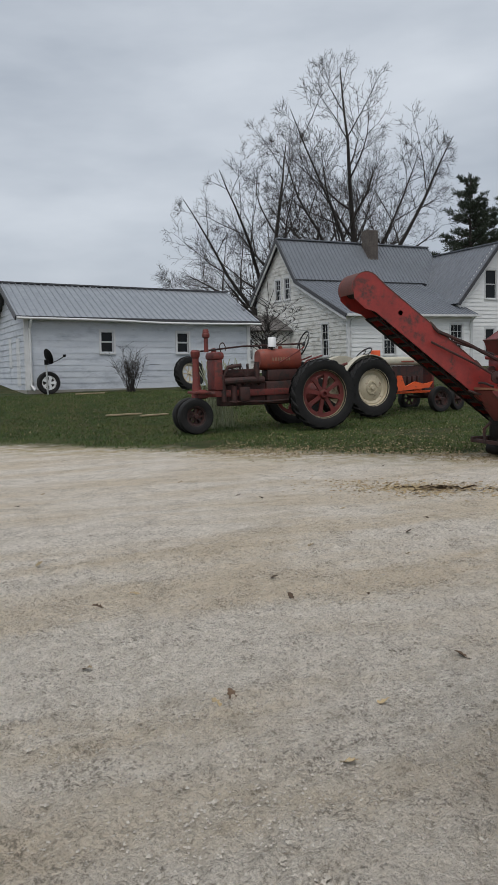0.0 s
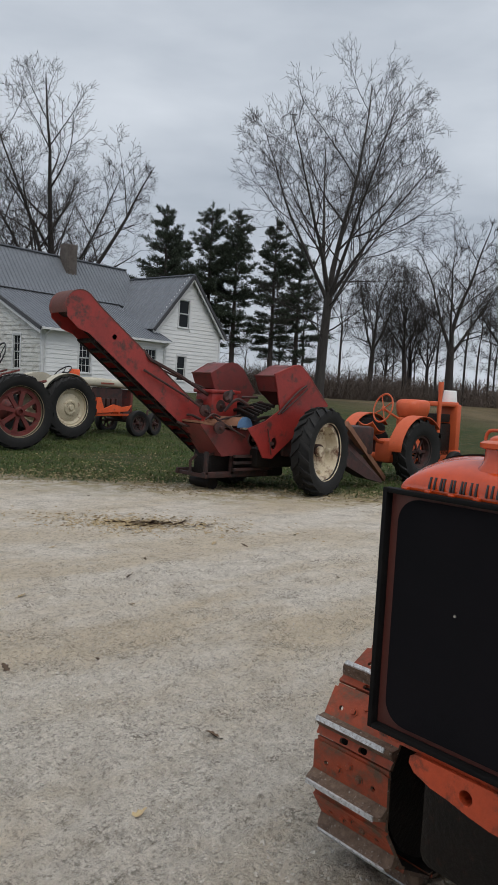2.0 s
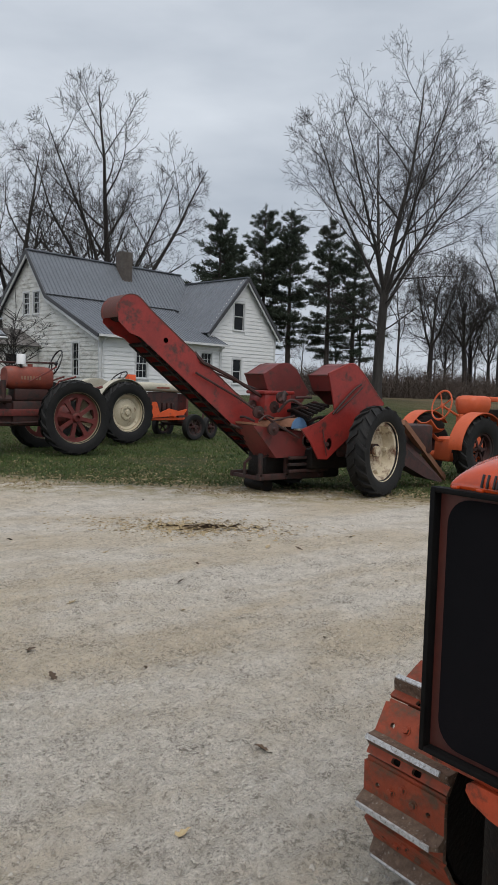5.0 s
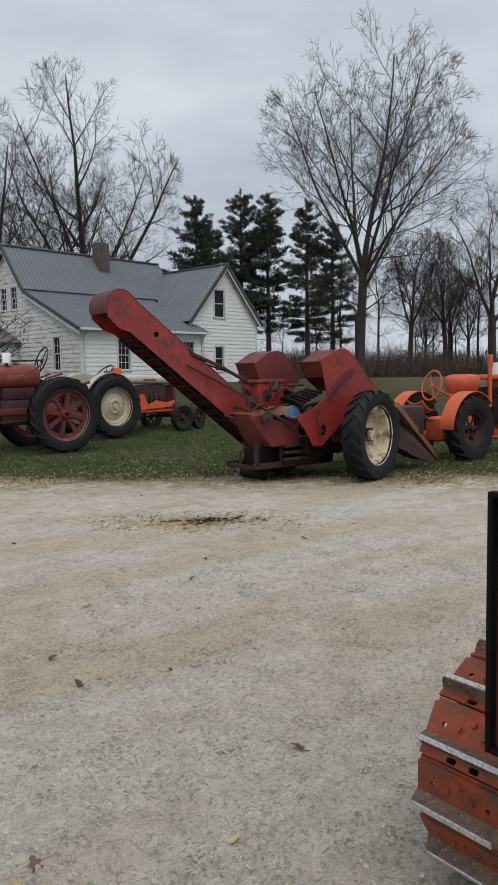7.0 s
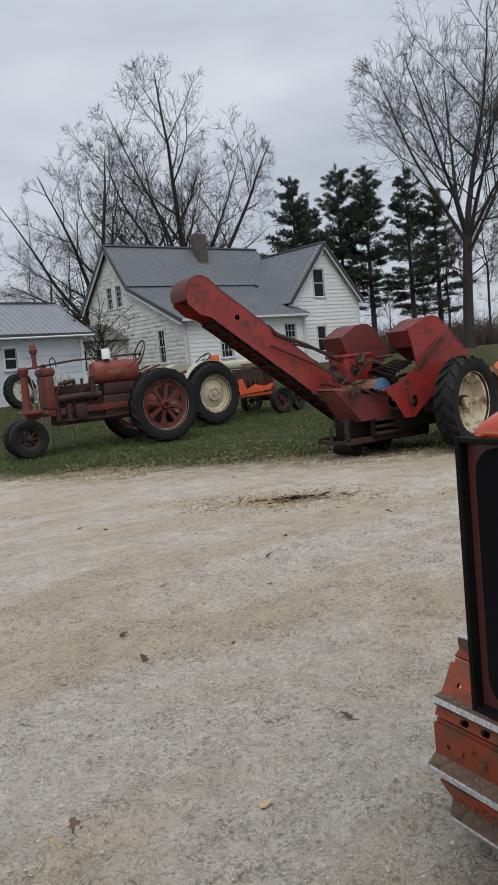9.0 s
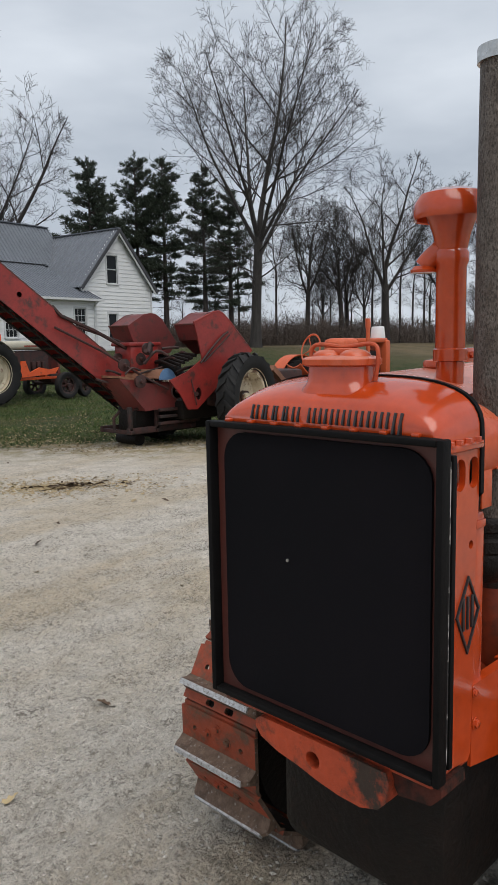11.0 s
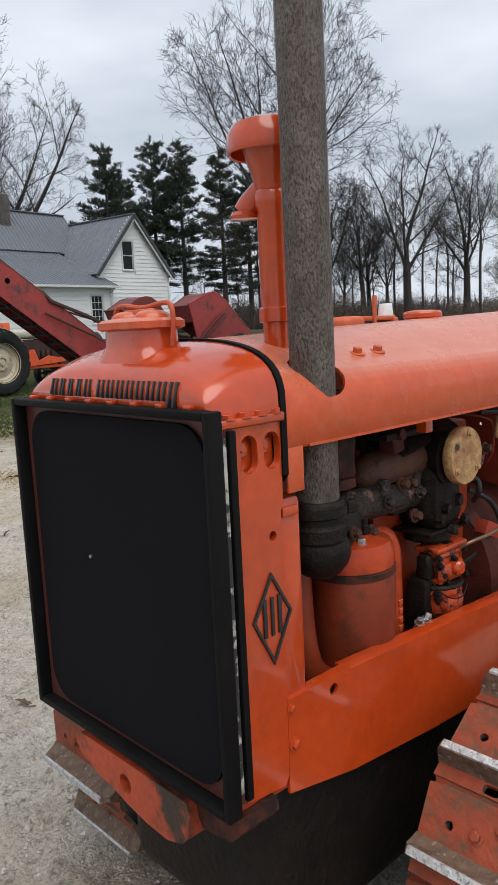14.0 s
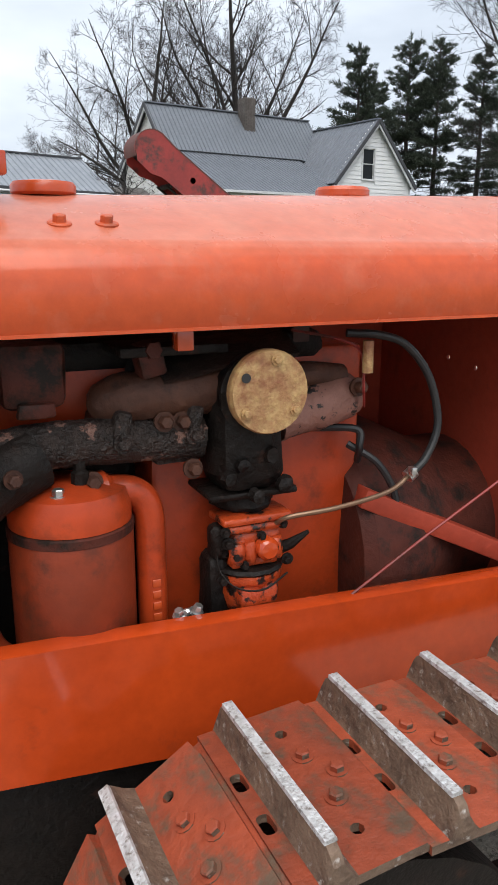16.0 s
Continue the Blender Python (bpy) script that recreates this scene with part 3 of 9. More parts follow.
def crawler():
    c = thing("crawler_tractor", pose(*CB), "orange vintage crawler tractor with an open engine bay on gravel", "tractor")

    def p(name, bm, material, label="", parent=c, smooth=35):
        return part(name, bm, material, parent, label, smooth, CB)

    # radiator: shroud, black frame, screen
    bm = bmesh.new()
    box(bm, 1.335, 1.36, 1.15, 1.671, 0.64, 1.195)
    core = p("radiator_shroud", bm, SHROUD_BROWN, "dark red radiator shroud behind a black frame")
    bm = bmesh.new()
    for a in ((1.312, 1.338, 1.138, 1.151, 0.63, 1.207), (1.312, 1.338, 1.670, 1.683, 0.63, 1.207), (1.312, 1.338, 1.151, 1.670, 1.195, 1.207), (1.312, 1.338, 1.151, 1.670, 0.63, 0.642)):
        box(bm, *a, bevel=0.003)
    p("radiator_frame", bm, BLACK_FRAME, "black angle-iron radiator frame", core)
    bm = bmesh.new()
    plate(bm, rounded(1.166, 1.645, 0.655, 1.187, 0.055), 0.006, Matrix.Translation((1.328, 0, 0)) @ YZ)
    p("radiator_screen", bm, SCREEN, "fine black radiator screen with rounded corners", core)
    bm = bmesh.new()
    cyl(bm, (1.3255, 1.475, 0.95), (1.329, 1.475, 0.95), 0.003)
    p("screen_pin", bm, STEEL, "", core)
    bm = bmesh.new()
    box(bm, 1.3385, 1.3455, 1.142, 1.150, 0.66, 1.17)
    p("seal_strip", bm, SEAL, "flaking white seal strip", core)
    bm = bmesh.new()
    box(bm, 1.3525, 1.3645, 1.142, 1.153, 0.645, 1.178, bevel=0.002)
    p("edge_strip", bm, BLACK_FRAME, "", core)

    # side castings of the radiator
    for side, name in ((-1, "radiator_side_casting"), (1, "radiator_side_casting")):
        bm = bmesh.new()
        holes = [circle(1.437, 1.015, 0.0075)] if side < 0 else []
        for x in (1.398, 1.442):
            if side < 0:
                holes.append(arc((x, 1.150), 0.016, 0, 180, 8) + arc((x, 1.128), 0.016, 180, 360, 8))
        m = Matrix.Translation((0, CY + side * 0.243, 0)) @ XZ if side < 0 else Matrix.Translation((0, CY + 0.255, 0)) @ XZ
        plate(bm, [(1.362, 0.632), (1.44, 0.622), (1.452, 0.64), (1.455, 1.05), (1.460, 1.06), (1.463, 1.178), (1.362, 1.178)], 0.012, m, holes)
        if side < 0:
            box(bm, 1.362, 1.46, CY - 0.238, CY - 0.225, 0.63, 1.175)
            box(bm, 1.455, 1.508, CY - 0.247, CY - 0.20, 0.655, 1.064, bevel=0.012)
            box(bm, 1.462, 1.496, CY - 0.252, CY - 0.246, 1.035, 1.050, bevel=0.002)
        cast = p(name, bm, ORANGE, "orange cast radiator side")
        if side < 0:
            bm = bmesh.new()
            for x in (1.398, 1.442):
                bolt(bm, (x, CY - 0.238, 1.148), (0, -1, 0.2), 0.009, 0.006)
            p("casting_bolt", bm, ORANGE, "", cast)
            bm = bmesh.new()
            d = [(1.388, 0.897), (1.4275, 0.823), (1.467, 0.897), (1.4275, 0.963)]
            inner = [(1.4275 + (x - 1.4275) * 0.88, 0.895 + (y - 0.895) * 0.88) for x, y in d]
            plate(bm, d, 0.004, Matrix.Translation((0, CY - 0.2545, 0)) @ XZ, [inner])
            p("badge_diamond", bm, BLACK, "raised black diamond outline", cast)
            for x0, x1 in ((1.409, 1.416), (1.4245, 1.4305), (1.439, 1.446)):
                bm = bmesh.new()
                box(bm, x0, x1, CY - 0.2585, CY - 0.2545, 0.868, 0.926, bevel=0.001)
                p("badge_bar", bm, BLACK, "plain black bar inside the diamond", cast)

    # top tank with its flange, filler box and lid
    bm = bmesh.new()
    rings = []
    for x, half, z0, top in ((1.336, 0.238, 1.209, 1.224), (1.338, 0.241, 1.203, 1.236), (1.344, 0.244, 1.198, 1.250), (1.356, 0.247, 1.194, 1.262), (1.374, 0.249, 1.19, 1.273), (1.402, 0.252, 1.19, 1.285), (1.442, 0.255, 1.19, 1.294), (1.459, 0.256, 1.19, 1.296)):
        sec = [(-half, z0)] + [(-half * math.cos(t) ** 0.62, z0 + 0.004 + (top - z0 - 0.004) * math.sin(t) ** 0.66) for t in (radians(7.5 * k) for k in range(13))]
        sec += [(-y, z) for y, z in sec[-2::-1]]
        rings.append([bm.verts.new((x, CY + y, z)) for y, z in sec])
    loops_bridge(bm, rings)
    bm.faces.new(rings[0][::-1])
    bm.faces.new(rings[-1])
    box(bm, 1.345, 1.465, 1.148, 1.672, 1.179, 1.192, bevel=0.003)
    tank = p("radiator_top_tank", bm, ORANGE, "glossy orange cast radiator top tank", smooth=50)
    for k in range(8):
        bm = bmesh.new()
        box(bm, 1.325, 1.345, 1.19 + k * 0.062, 1.205 + k * 0.062, 1.206, 1.213, bevel=0.002)
        p("flange_lug", bm, ORANGE, "", tank)
    for k in range(4):
        bm = bmesh.new()
        bolt(bm, (1.362 + k * 0.030, 1.156, 1.191), (0, 0, 1), 0.008, 0.007)
        p("flange_bolt", bm, ORANGE, "", tank)
    # raised lettering along the tank front, as plain bars
    ys = [1.572 - 0.0262 * k for k in range(5)] + [1.572 - 0.0262 * 5 - 0.012 - 0.0262 * k for k in range(8)]
    for k, y in enumerate(ys):
        z0, z1 = (1.2165, 1.2445) if k < 12 else (1.207, 1.2445)
        w = 0.017 if k not in (1, 2, 3) else 0.012
        m = Matrix.Translation((1.3335, y - 0.009, 1.2155)) @ Matrix.Rotation(radians(17), 4, "Y")
        for d in (-w / 2 + 0.0022, w / 2 - 0.0022):
            bm = bmesh.new()
            box(bm, -0.004, 0.006, d - 0.0022, d + 0.0022, z0 - 1.2165, z1 - 1.2165, m, bevel=0.001)
            p("raised_bar", bm, BLACK, "raised black bar on the tank front", tank)

    def stadium(levels, x0=1.374, x1=1.456, y0=1.351, y1=1.474):
        """An upright casting with well-rounded corners: (height, growth) pairs."""
        b2 = bmesh.new()
        rs = [[b2.verts.new((x, y, z)) for x, y in rounded(x0 - g, x1 + g, y0 - g, y1 + g, 0.030, 5)] for z, g in levels]
        loops_bridge(b2, rs)
        b2.faces.new(rs[0][::-1])
        b2.faces.new(rs[-1])
        return b2

    filler = p("filler_box", stadium(((1.250, 0.012), (1.272, 0.010), (1.282, 0.004), (1.292, 0.001), (1.318, 0.0))), ORANGE, "orange cast filler neck", tank, 50)
    bm = stadium(((1.316, 0.004), (1.319, 0.009), (1.329, 0.009), (1.333, 0.004), (1.336, -0.012)))
    for y in (1.381, 1.444):
        lathe(bm, ((0.030, 0.0), (0.028, 0.006), (0.019, 0.012), (0.0, 0.015)), Matrix.Translation((1.415, y, 1.333)), 16)
    box(bm, 1.409, 1.421, 1.372, 1.453, 1.335, 1.349, bevel=0.004)
    p("filler_lid", bm, ORANGE_DUST_SHEEN, "orange lid with two domes", filler, 40)
    bm = bmesh.new()
    tube(bm, curve([(1.42, 1.340, 1.29), (1.42, 1.334, 1.325), (1.42, 1.337, 1.350), (1.42, 1.356, 1.356), (1.42, 1.41, 1.351), (1.42, 1.46, 1.356), (1.42, 1.486, 1.350), (1.42, 1.492, 1.315)]), 0.004)
    p("lid_bail", bm, ORANGE_OLD, "bent wire bail", filler)

    # front bolster below the radiator
    bm = bmesh.new()
    plate(bm, [(1.262, 0.538), (1.30, 0.526), (1.35, 0.528), (1.40, 0.536), (1.45, 0.548), (1.50, 0.556), (1.545, 0.572), (1.560, 0.590), (1.558, 0.606), (1.545, 0.614), (1.245, 0.614), (1.238, 0.595), (1.245, 0.556)], 0.07, Matrix.Translation((1.318, 0, 0)) @ YZ, [circle(1.41, 0.573, 0.017)])
    box(bm, 1.33, 1.47, 1.16, 1.66, 0.612, 0.632, bevel=0.004)
    p("front_bolster", bm, GREASY, "orange front bolster with worn dirty paint")
    # black block added to darken the space under the machine
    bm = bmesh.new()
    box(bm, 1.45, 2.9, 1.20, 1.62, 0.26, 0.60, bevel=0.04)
    p("belly_guard", bm, SOOT_AND_SHADE, "black block for the underbody and the shade beneath it")
    bm = bmesh.new()
    plate(bm, [(1.145, 0.602), (1.165, 0.580), (1.23, 0.572), (1.245, 0.60), (1.24, 0.622), (1.148, 0.622)], 0.08, Matrix.Translation((1.335, 0, 0)) @ YZ)
    p("bolster_end", bm, RUST_DARK_IRON, "rusted dark end of the bolster")
    bm = bmesh.new()
    box(bm, 1.331, 1.337, 1.20, 1.60, 0.617, 0.634, bevel=0.001)
    p("lower_lip", bm, ORANGE_OLD, "rust-chipped lower lip under the radiator")

    # hood
    def crown(x):
        return 1.295 + 0.02 * (x - 1.486) / 0.764

    def section(x):
        return hood_section(0.256, 1.137, 1.218, crown(x))

    def on_hood(x, y):
        """The height of the hood's sheet at a place."""
        q = section(x)
        for (ya, za), (yb, zb) in zip(q, q[1:]):
            if ya <= y - CY <= yb and yb > ya:
                return za + (zb - za) * (y - CY - ya) / (yb - ya)
        return q[0][1]

    def point(x, s):
        """The point of the sheet at arc length s from its near lower edge."""
        q = section(x)
        for (ya, za), (yb, zb) in zip(q, q[1:]):
            h = math.hypot(yb - ya, zb - za)
            if s <= h or (yb, zb) == q[-1]:
                f = min(s / h, 1.0)
                return Vector((x, CY + ya + (yb - ya) * f, za + (zb - za) * f))
            s -= h
    bm = bmesh.new()
    # the round opening for the exhaust in the shoulder: the sheet is cut to an ellipse round it
    HX, HS, RXH, RSH = 1.586, 0.118, 0.046, 0.052
    stations = [1.4725, 1.50, 1.53] + [1.536 + 0.004 * k for k in range(28)] + [1.66, 1.72, 1.80, 1.95, 2.12, 2.33, 2.535]
    base = section(1.6)
    lengths = [0.0]
    for (ya, za), (yb, zb) in zip(base, base[1:]):
        lengths.append(lengths[-1] + math.hypot(yb - ya, zb - za))
    arcs = sorted([q for q in lengths if not 0.056 < q < 0.182] + [0.058 + 0.004 * k for k in range(31)])

    def off(x, q):
        return math.hypot((x - HX) / RXH, (q - HS) / RSH)

    grid = {}
    for i, x in enumerate(stations):
        for k, q in enumerate(arcs):
            e = off(x, q)
            if e < 1:
                continue
            near_cut = any(off(stations[i + a], arcs[k + b]) < 1 for a in (-1, 0, 1) for b in (-1, 0, 1) if 0 <= i + a < len(stations) and 0 <= k + b < len(arcs))
            if near_cut:
                grid[i, k] = bm.verts.new(point(HX + (x - HX) / e, HS + (q - HS) / e))
            else:
                grid[i, k] = bm.verts.new(point(x, min(q, lengths[-1] - 1e-5)))
    for i in range(len(stations) - 1):
        for k in range(len(arcs) - 1):
            ring = [grid[c] for c in ((i, k), (i, k + 1), (i + 1, k + 1), (i + 1, k)) if c in grid]
            if len(ring) >= 3:
                bm.faces.new(ring)
    for v in [v for v in bm.verts if not v.link_faces]:
        bm.verts.remove(v)
    r = bmesh.ops.extrude_face_region(bm, geom=list(bm.faces))
    for v in [v for v in r["geom"] if isinstance(v, bmesh.types.BMVert)]:
        v.co += Vector((0, (CY - v.co.y) * 0.016, -0.004))
    box(bm, 1.52, 2.535, 1.1525, 1.166, 1.1335, 1.1375)
    hood = p("hood", bm, ORANGE_DUST_SHEEN, "orange sheet-metal hood, dust and sky sheen in its colour", smooth=50)
    bm = bmesh.new()
    box(bm, 1.4725, 1.507, 1.1542, 1.1582, 1.070, 1.139, bevel=0.001)
    p("hood_strap", bm, ORANGE_DUST_SHEEN, "", hood)
    bm = bmesh.new()
    hood_shell(bm, [(2.541, section(2.541)), (2.80, section(2.6))])
    p("rear_hood_panel", bm, ORANGE_DUST_SHEEN, "", hood, 50)
    bm = bmesh.new()
    for x, g in ((1.4605, 0.0), (1.4715, 0.0)):
        half, top = 0.2585 + g, 1.2995 + g
        sec = [(-half, 1.10), (-half, 1.19)] + [(-half * math.cos(t) ** 0.62, 1.194 + (top - 1.194) * math.sin(t) ** 0.66) for t in (radians(7.5 * k) for k in range(1, 13))]
        sec += [(-y, z) for y, z in sec[-2::-1]]
        outer = [bm.verts.new((x, CY + y, z)) for y, z in sec]
        inner = [bm.verts.new((x, CY + y * 0.96, z - 0.012)) for y, z in sec]
        if x < 1.465:
            first_o, first_i = outer, inner
    for k in range(len(outer) - 1):
        for ring in ((first_o, outer), (inner, first_i), (outer, inner), (first_i, first_o)):
            bm.faces.new((ring[0][k], ring[0][k + 1], ring[1][k + 1], ring[1][k]))
    p("hood_welt", bm, BLACK_FRAME, "black welt strip at the hood seam", hood, 50)
    for x in (1.737, 1.794):
        z = on_hood(x, 1.233)
        bm = bmesh.new()
        m = Matrix.Translation((x, 1.233, z - 0.001)) @ Matrix.Rotation(radians(14), 4, "X")
        lathe(bm, ((0.0145, -0.004), (0.015, 0.001), (0.0135, 0.0025)), m, 16)
        lathe(bm, ((0.008, 0.0025), (0.008, 0.010), (0.0068, 0.0112)), m, 6)
        p("hood_bolt", bm, ORANGE_OLD, "rust-tinged hood bolt", hood)
    for x, y, rr in ((1.751, 1.395, 0.044), (2.262, 1.45, 0.046)):
        bm = bmesh.new()
        lathe(bm, ((rr * 0.9, 0.0), (rr, 0.004), (rr, 0.013), (rr * 0.92, 0.018), (rr * 0.5, 0.0205), (0, 0.021)), Matrix.Translation((x, y, crown(x) - 0.003)), 28)
        p("hood_cap", bm, ORANGE_DUST_SHEEN, "round orange filler cap", hood)

    # air intake with its mushroom cleaner
    bm = bmesh.new()
    m = Matrix.Translation((1.622, 1.306, 0))
    lathe(bm, ((0.027, 1.15), (0.027, 1.335)), m, 24)
    lathe(bm, ((0.028, 1.318), (0.033, 1.32), (0.033, 1.342), (0.029, 1.344), (0.029, 1.50), (0.033, 1.508), (0.034, 1.525), (0.030, 1.532), (0.036, 1.56), (0.047, 1.59), (0.055, 1.61)), m, 24)
    intake = p("air_intake_pipe", bm, ORANGE, "orange air intake pipe")
    bm = bmesh.new()
    lathe(bm, ((0.068, 1.590), (0.072, 1.588), (0.0745, 1.597), (0.073, 1.618), (0.063, 1.634), (0.042, 1.642), (0, 1.643)), m, 32, cap=False)
    lathe(bm, ((0.068, 1.590), (0.066, 1.61), (0.0, 1.63)), m, 32, cap=False)
    p("precleaner_cap", bm, ORANGE, "orange mushroom precleaner cap", intake)
    bm = bmesh.new()
    tube(bm, [(1.625, 1.302, 1.551), (1.613, 1.327, 1.532), (1.603, 1.346, 1.512), (1.600, 1.354, 1.502)], [0.018, 0.020, 0.020, 0.019], 14)
    lathe(bm, ((0.020, 1.490), (0.025, 1.491), (0.026, 1.496), (0.020, 1.503)), Matrix.Translation((1.600, 1.354, 0)), 18)
    p("dust_spout", bm, ORANGE, "small orange dust outlet", intake)
    bm = bmesh.new()
    for dy in (-0.011, 0.004):
        box(bm, 1.649, 1.690, 1.300 + dy, 1.308 + dy, 1.316, 1.344, bevel=0.003)
    cyl(bm, (1.674, 1.283, 1.330), (1.674, 1.322, 1.330), 0.0075, seg=6)
    p("collar_lug", bm, ORANGE, "clamp ears with a bolt", intake)

    # exhaust: pipe, clamp, elbow
    EX, EY = 1.58, 1.195
    bm = bmesh.new()
    lathe(bm, ((0.035, 1.02), (0.035, 1.84), (0.031, 1.84), (0.031, 1.60)), Matrix.Translation((EX, EY, 0)), 28, cap=False)
    lean = Matrix.Identity(4)
    lean[0][2], lean[0][3], lean[1][2], lean[1][3] = -0.030, 0.030 * 1.1, -0.020, 0.020 * 1.1
    bmesh.ops.transform(bm, matrix=lean, verts=[v for v in bm.verts if v.co.z > 1.1])
    ex = p("exhaust_pipe", bm, PIPE, "grey steel exhaust pipe speckled with rust")
    bm = bmesh.new()
    lathe(bm, ((0.037, 1.825), (0.040, 1.825), (0.040, 1.85), (0.037, 1.85)), Matrix.Translation((EX, EY, 0)), 24)
    cyl(bm, (EX + 0.035, EY, 1.845), (EX + 0.06, EY, 1.845), 0.006)
    plate(bm, rounded(-0.03, 0.03, -0.045, 0.045, 0.025, 5), 0.004, Matrix.Translation((EX + 0.06, EY, 1.82)) @ Matrix.Rotation(radians(78), 4, "Y"))
    bmesh.ops.transform(bm, matrix=lean, verts=list(bm.verts))
    p("rain_flap", bm, STEEL, "dull steel rain flap", ex)
    bm = bmesh.new()
    m = Matrix.Translation((EX + 0.002, EY + 0.004, 0))
    lathe(bm, ((0.036, 0.96), (0.046, 0.972), (0.046, 0.992), (0.041, 0.998), (0.041, 1.008), (0.046, 1.012), (0.046, 1.03), (0.042, 1.036), (0.036, 1.038)), m, 24)
    tube(bm, curve([(EX, EY + 0.005, 0.985), (1.588, 1.205, 0.955), (1.612, 1.215, 0.945), (1.645, 1.23, 0.955), (1.69, 1.246, 0.972)], 7), [0.040, 0.042, 0.044, 0.047, 0.049, 0.051, 0.052, 0.052, 0.052, 0.052, 0.051, 0.051, 0.050, 0.049, 0.048, 0.047, 0.045, 0.043, 0.042, 0.042, 0.042, 0.042] + [0.042] * 30, 18)
    elbow = p("exhaust_elbow", bm, SOOT_AND_SHADE, "sooty black exhaust elbow", ex)
    bm = bmesh.new()
    lathe(bm, ((0.0455, 1.012), (0.0485, 1.012), (0.0485, 1.026), (0.0455, 1.026)), m, 24)
    box(bm, EX + 0.036, EX + 0.062, EY - 0.034, EY - 0.022, 1.008, 1.03, bevel=0.003)
    p("clamp", bm, SOOT_AND_SHADE, "", elbow)
    bm = bmesh.new()
    bolt(bm, (1.655, 1.186, 0.965), (0.2, -1, 0), 0.008, 0.012)
    p("elbow_nut", bm, MANIFOLD_BROWN, "", elbow)

    # side rails
    for side in (-1, 1):
        y = CY + side * 0.256
        bm = bmesh.new()
        m = Matrix.Translation((0, y + (0.006 if side < 0 else 0), 0)) @ XZ
        plate(bm, [(1.449, 0.606), (1.60, 0.575), (1.85, 0.548), (2.30, 0.52), (2.75, 0.50), (2.75, 0.693), (2.30, 0.717), (1.95, 0.736), (1.60, 0.754), (1.592, 0.746), (1.452, 0.757)], 0.006, m, [circle(1.557, 0.735, 0.010)] if side < 0 else [])
        box(bm, 0, 1.15, min(y, y - side * 0.035), max(y, y - side * 0.035), -0.006, 0.0, Matrix.Translation((1.60, 0, 0.7545)) @ Matrix.Rotation(math.atan2(0.061, 1.15), 4, "Y"), bevel=0.002)
        box(bm, 1.452, 1.60, min(y, y - side * 0.02), max(y, y - side * 0.02), 0.747, 0.757)
        rail = p("side_rail", bm, ORANGE, "orange channel side rail")
        if side < 0:
            bm = bmesh.new()
            bolt(bm, (1.462, y - 0.001, 0.683), (0, -1, 0), 0.008, 0.006)
            p("rail_bolt", bm, ORANGE, "", rail)
            bm = bmesh.new()
            bolt(bm, (1.458, y - 0.001, 0.742), (0, -1, 0), 0.006, 0.004)
            p("rail_bolt", bm, ORANGE, "", rail)

    # engine
    bm = bmesh.new()
    box(bm, 1.86, 2.215, 1.30, 1.56, 0.60, 0.985, bevel=0.012)
    block = p("engine_block", bm, GRIMY, "grimy orange cast engine block")
    # coloured black to stand for the shadow deep in the bay
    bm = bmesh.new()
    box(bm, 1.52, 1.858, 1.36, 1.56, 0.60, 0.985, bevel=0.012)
    p("front_block", bm, SOOT_AND_SHADE, "front of the engine, black for the bay's shadow", block)
    bm = bmesh.new()
    box(bm, 1.62, 2.218, 1.305, 1.55, 0.9885, 1.085, bevel=0.008)
    p("cylinder_head", bm, GRIMY, "grimy orange cylinder head", block)
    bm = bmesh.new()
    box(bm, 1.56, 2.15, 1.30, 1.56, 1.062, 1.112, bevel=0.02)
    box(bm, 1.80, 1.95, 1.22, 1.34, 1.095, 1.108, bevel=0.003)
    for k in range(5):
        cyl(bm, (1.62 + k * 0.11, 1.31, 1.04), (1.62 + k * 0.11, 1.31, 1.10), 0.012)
    p("valve_cover", bm, SOOT_AND_SHADE, "black valve cover", block)
    bm = bmesh.new()
    box(bm, 1.862, 1.884, 1.178, 1.20, 1.106, 1.137, bevel=0.002)
    p("hood_tab", bm, ORANGE, "", hood)

    # manifolds
    bm = bmesh.new()
    tube(bm, curve([(1.775, 1.282, 1.022), (1.82, 1.266, 1.036), (1.90, 1.258, 1.040), (1.98, 1.258, 1.042)]), [0.020, 0.026, 0.030, 0.032, 0.034] + [0.0355] * 14, 14)
    crust(bm, 0.0025, 55)
    mani = p("intake_manifold", bm, MANIFOLD_BROWN, "burnt brown intake manifold")
    bm = bmesh.new()
    tube(bm, curve([(2.04, 1.265, 1.046), (2.10, 1.27, 1.048), (2.16, 1.275, 1.04)]), 0.02, 12)
    p("intake_branch", bm, MANIFOLD_BROWN, "", mani)
    for x in (1.79, 1.87, 2.14):
        bm = bmesh.new()
        cyl(bm, (x, 1.255, 1.005), (x, 1.32, 1.005), 0.02)
        p("manifold_port", bm, MANIFOLD_BROWN, "", mani)
    bm = bmesh.new()
    tube(bm, curve([(1.62, 1.245, 0.975), (1.70, 1.25, 0.985), (1.80, 1.255, 0.982), (1.92, 1.258, 0.975)]), [0.045, 0.036] + [0.031] * 17, 14)
    box(bm, 1.85, 1.92, 1.245, 1.30, 0.94, 0.965, bevel=0.01)
    crust(bm, 0.0022, 95)
    p("exhaust_manifold", bm, MANIFOLD, "flaking scorched exhaust manifold", mani)
    bm = bmesh.new()
    tube(bm, curve([(2.04, 1.262, 0.985), (2.09, 1.265, 0.995), (2.15, 1.27, 1.008), (2.178, 1.275, 1.012)]), [0.033] * 7 + [0.037] * 8 + [0.033] * 4, 14)
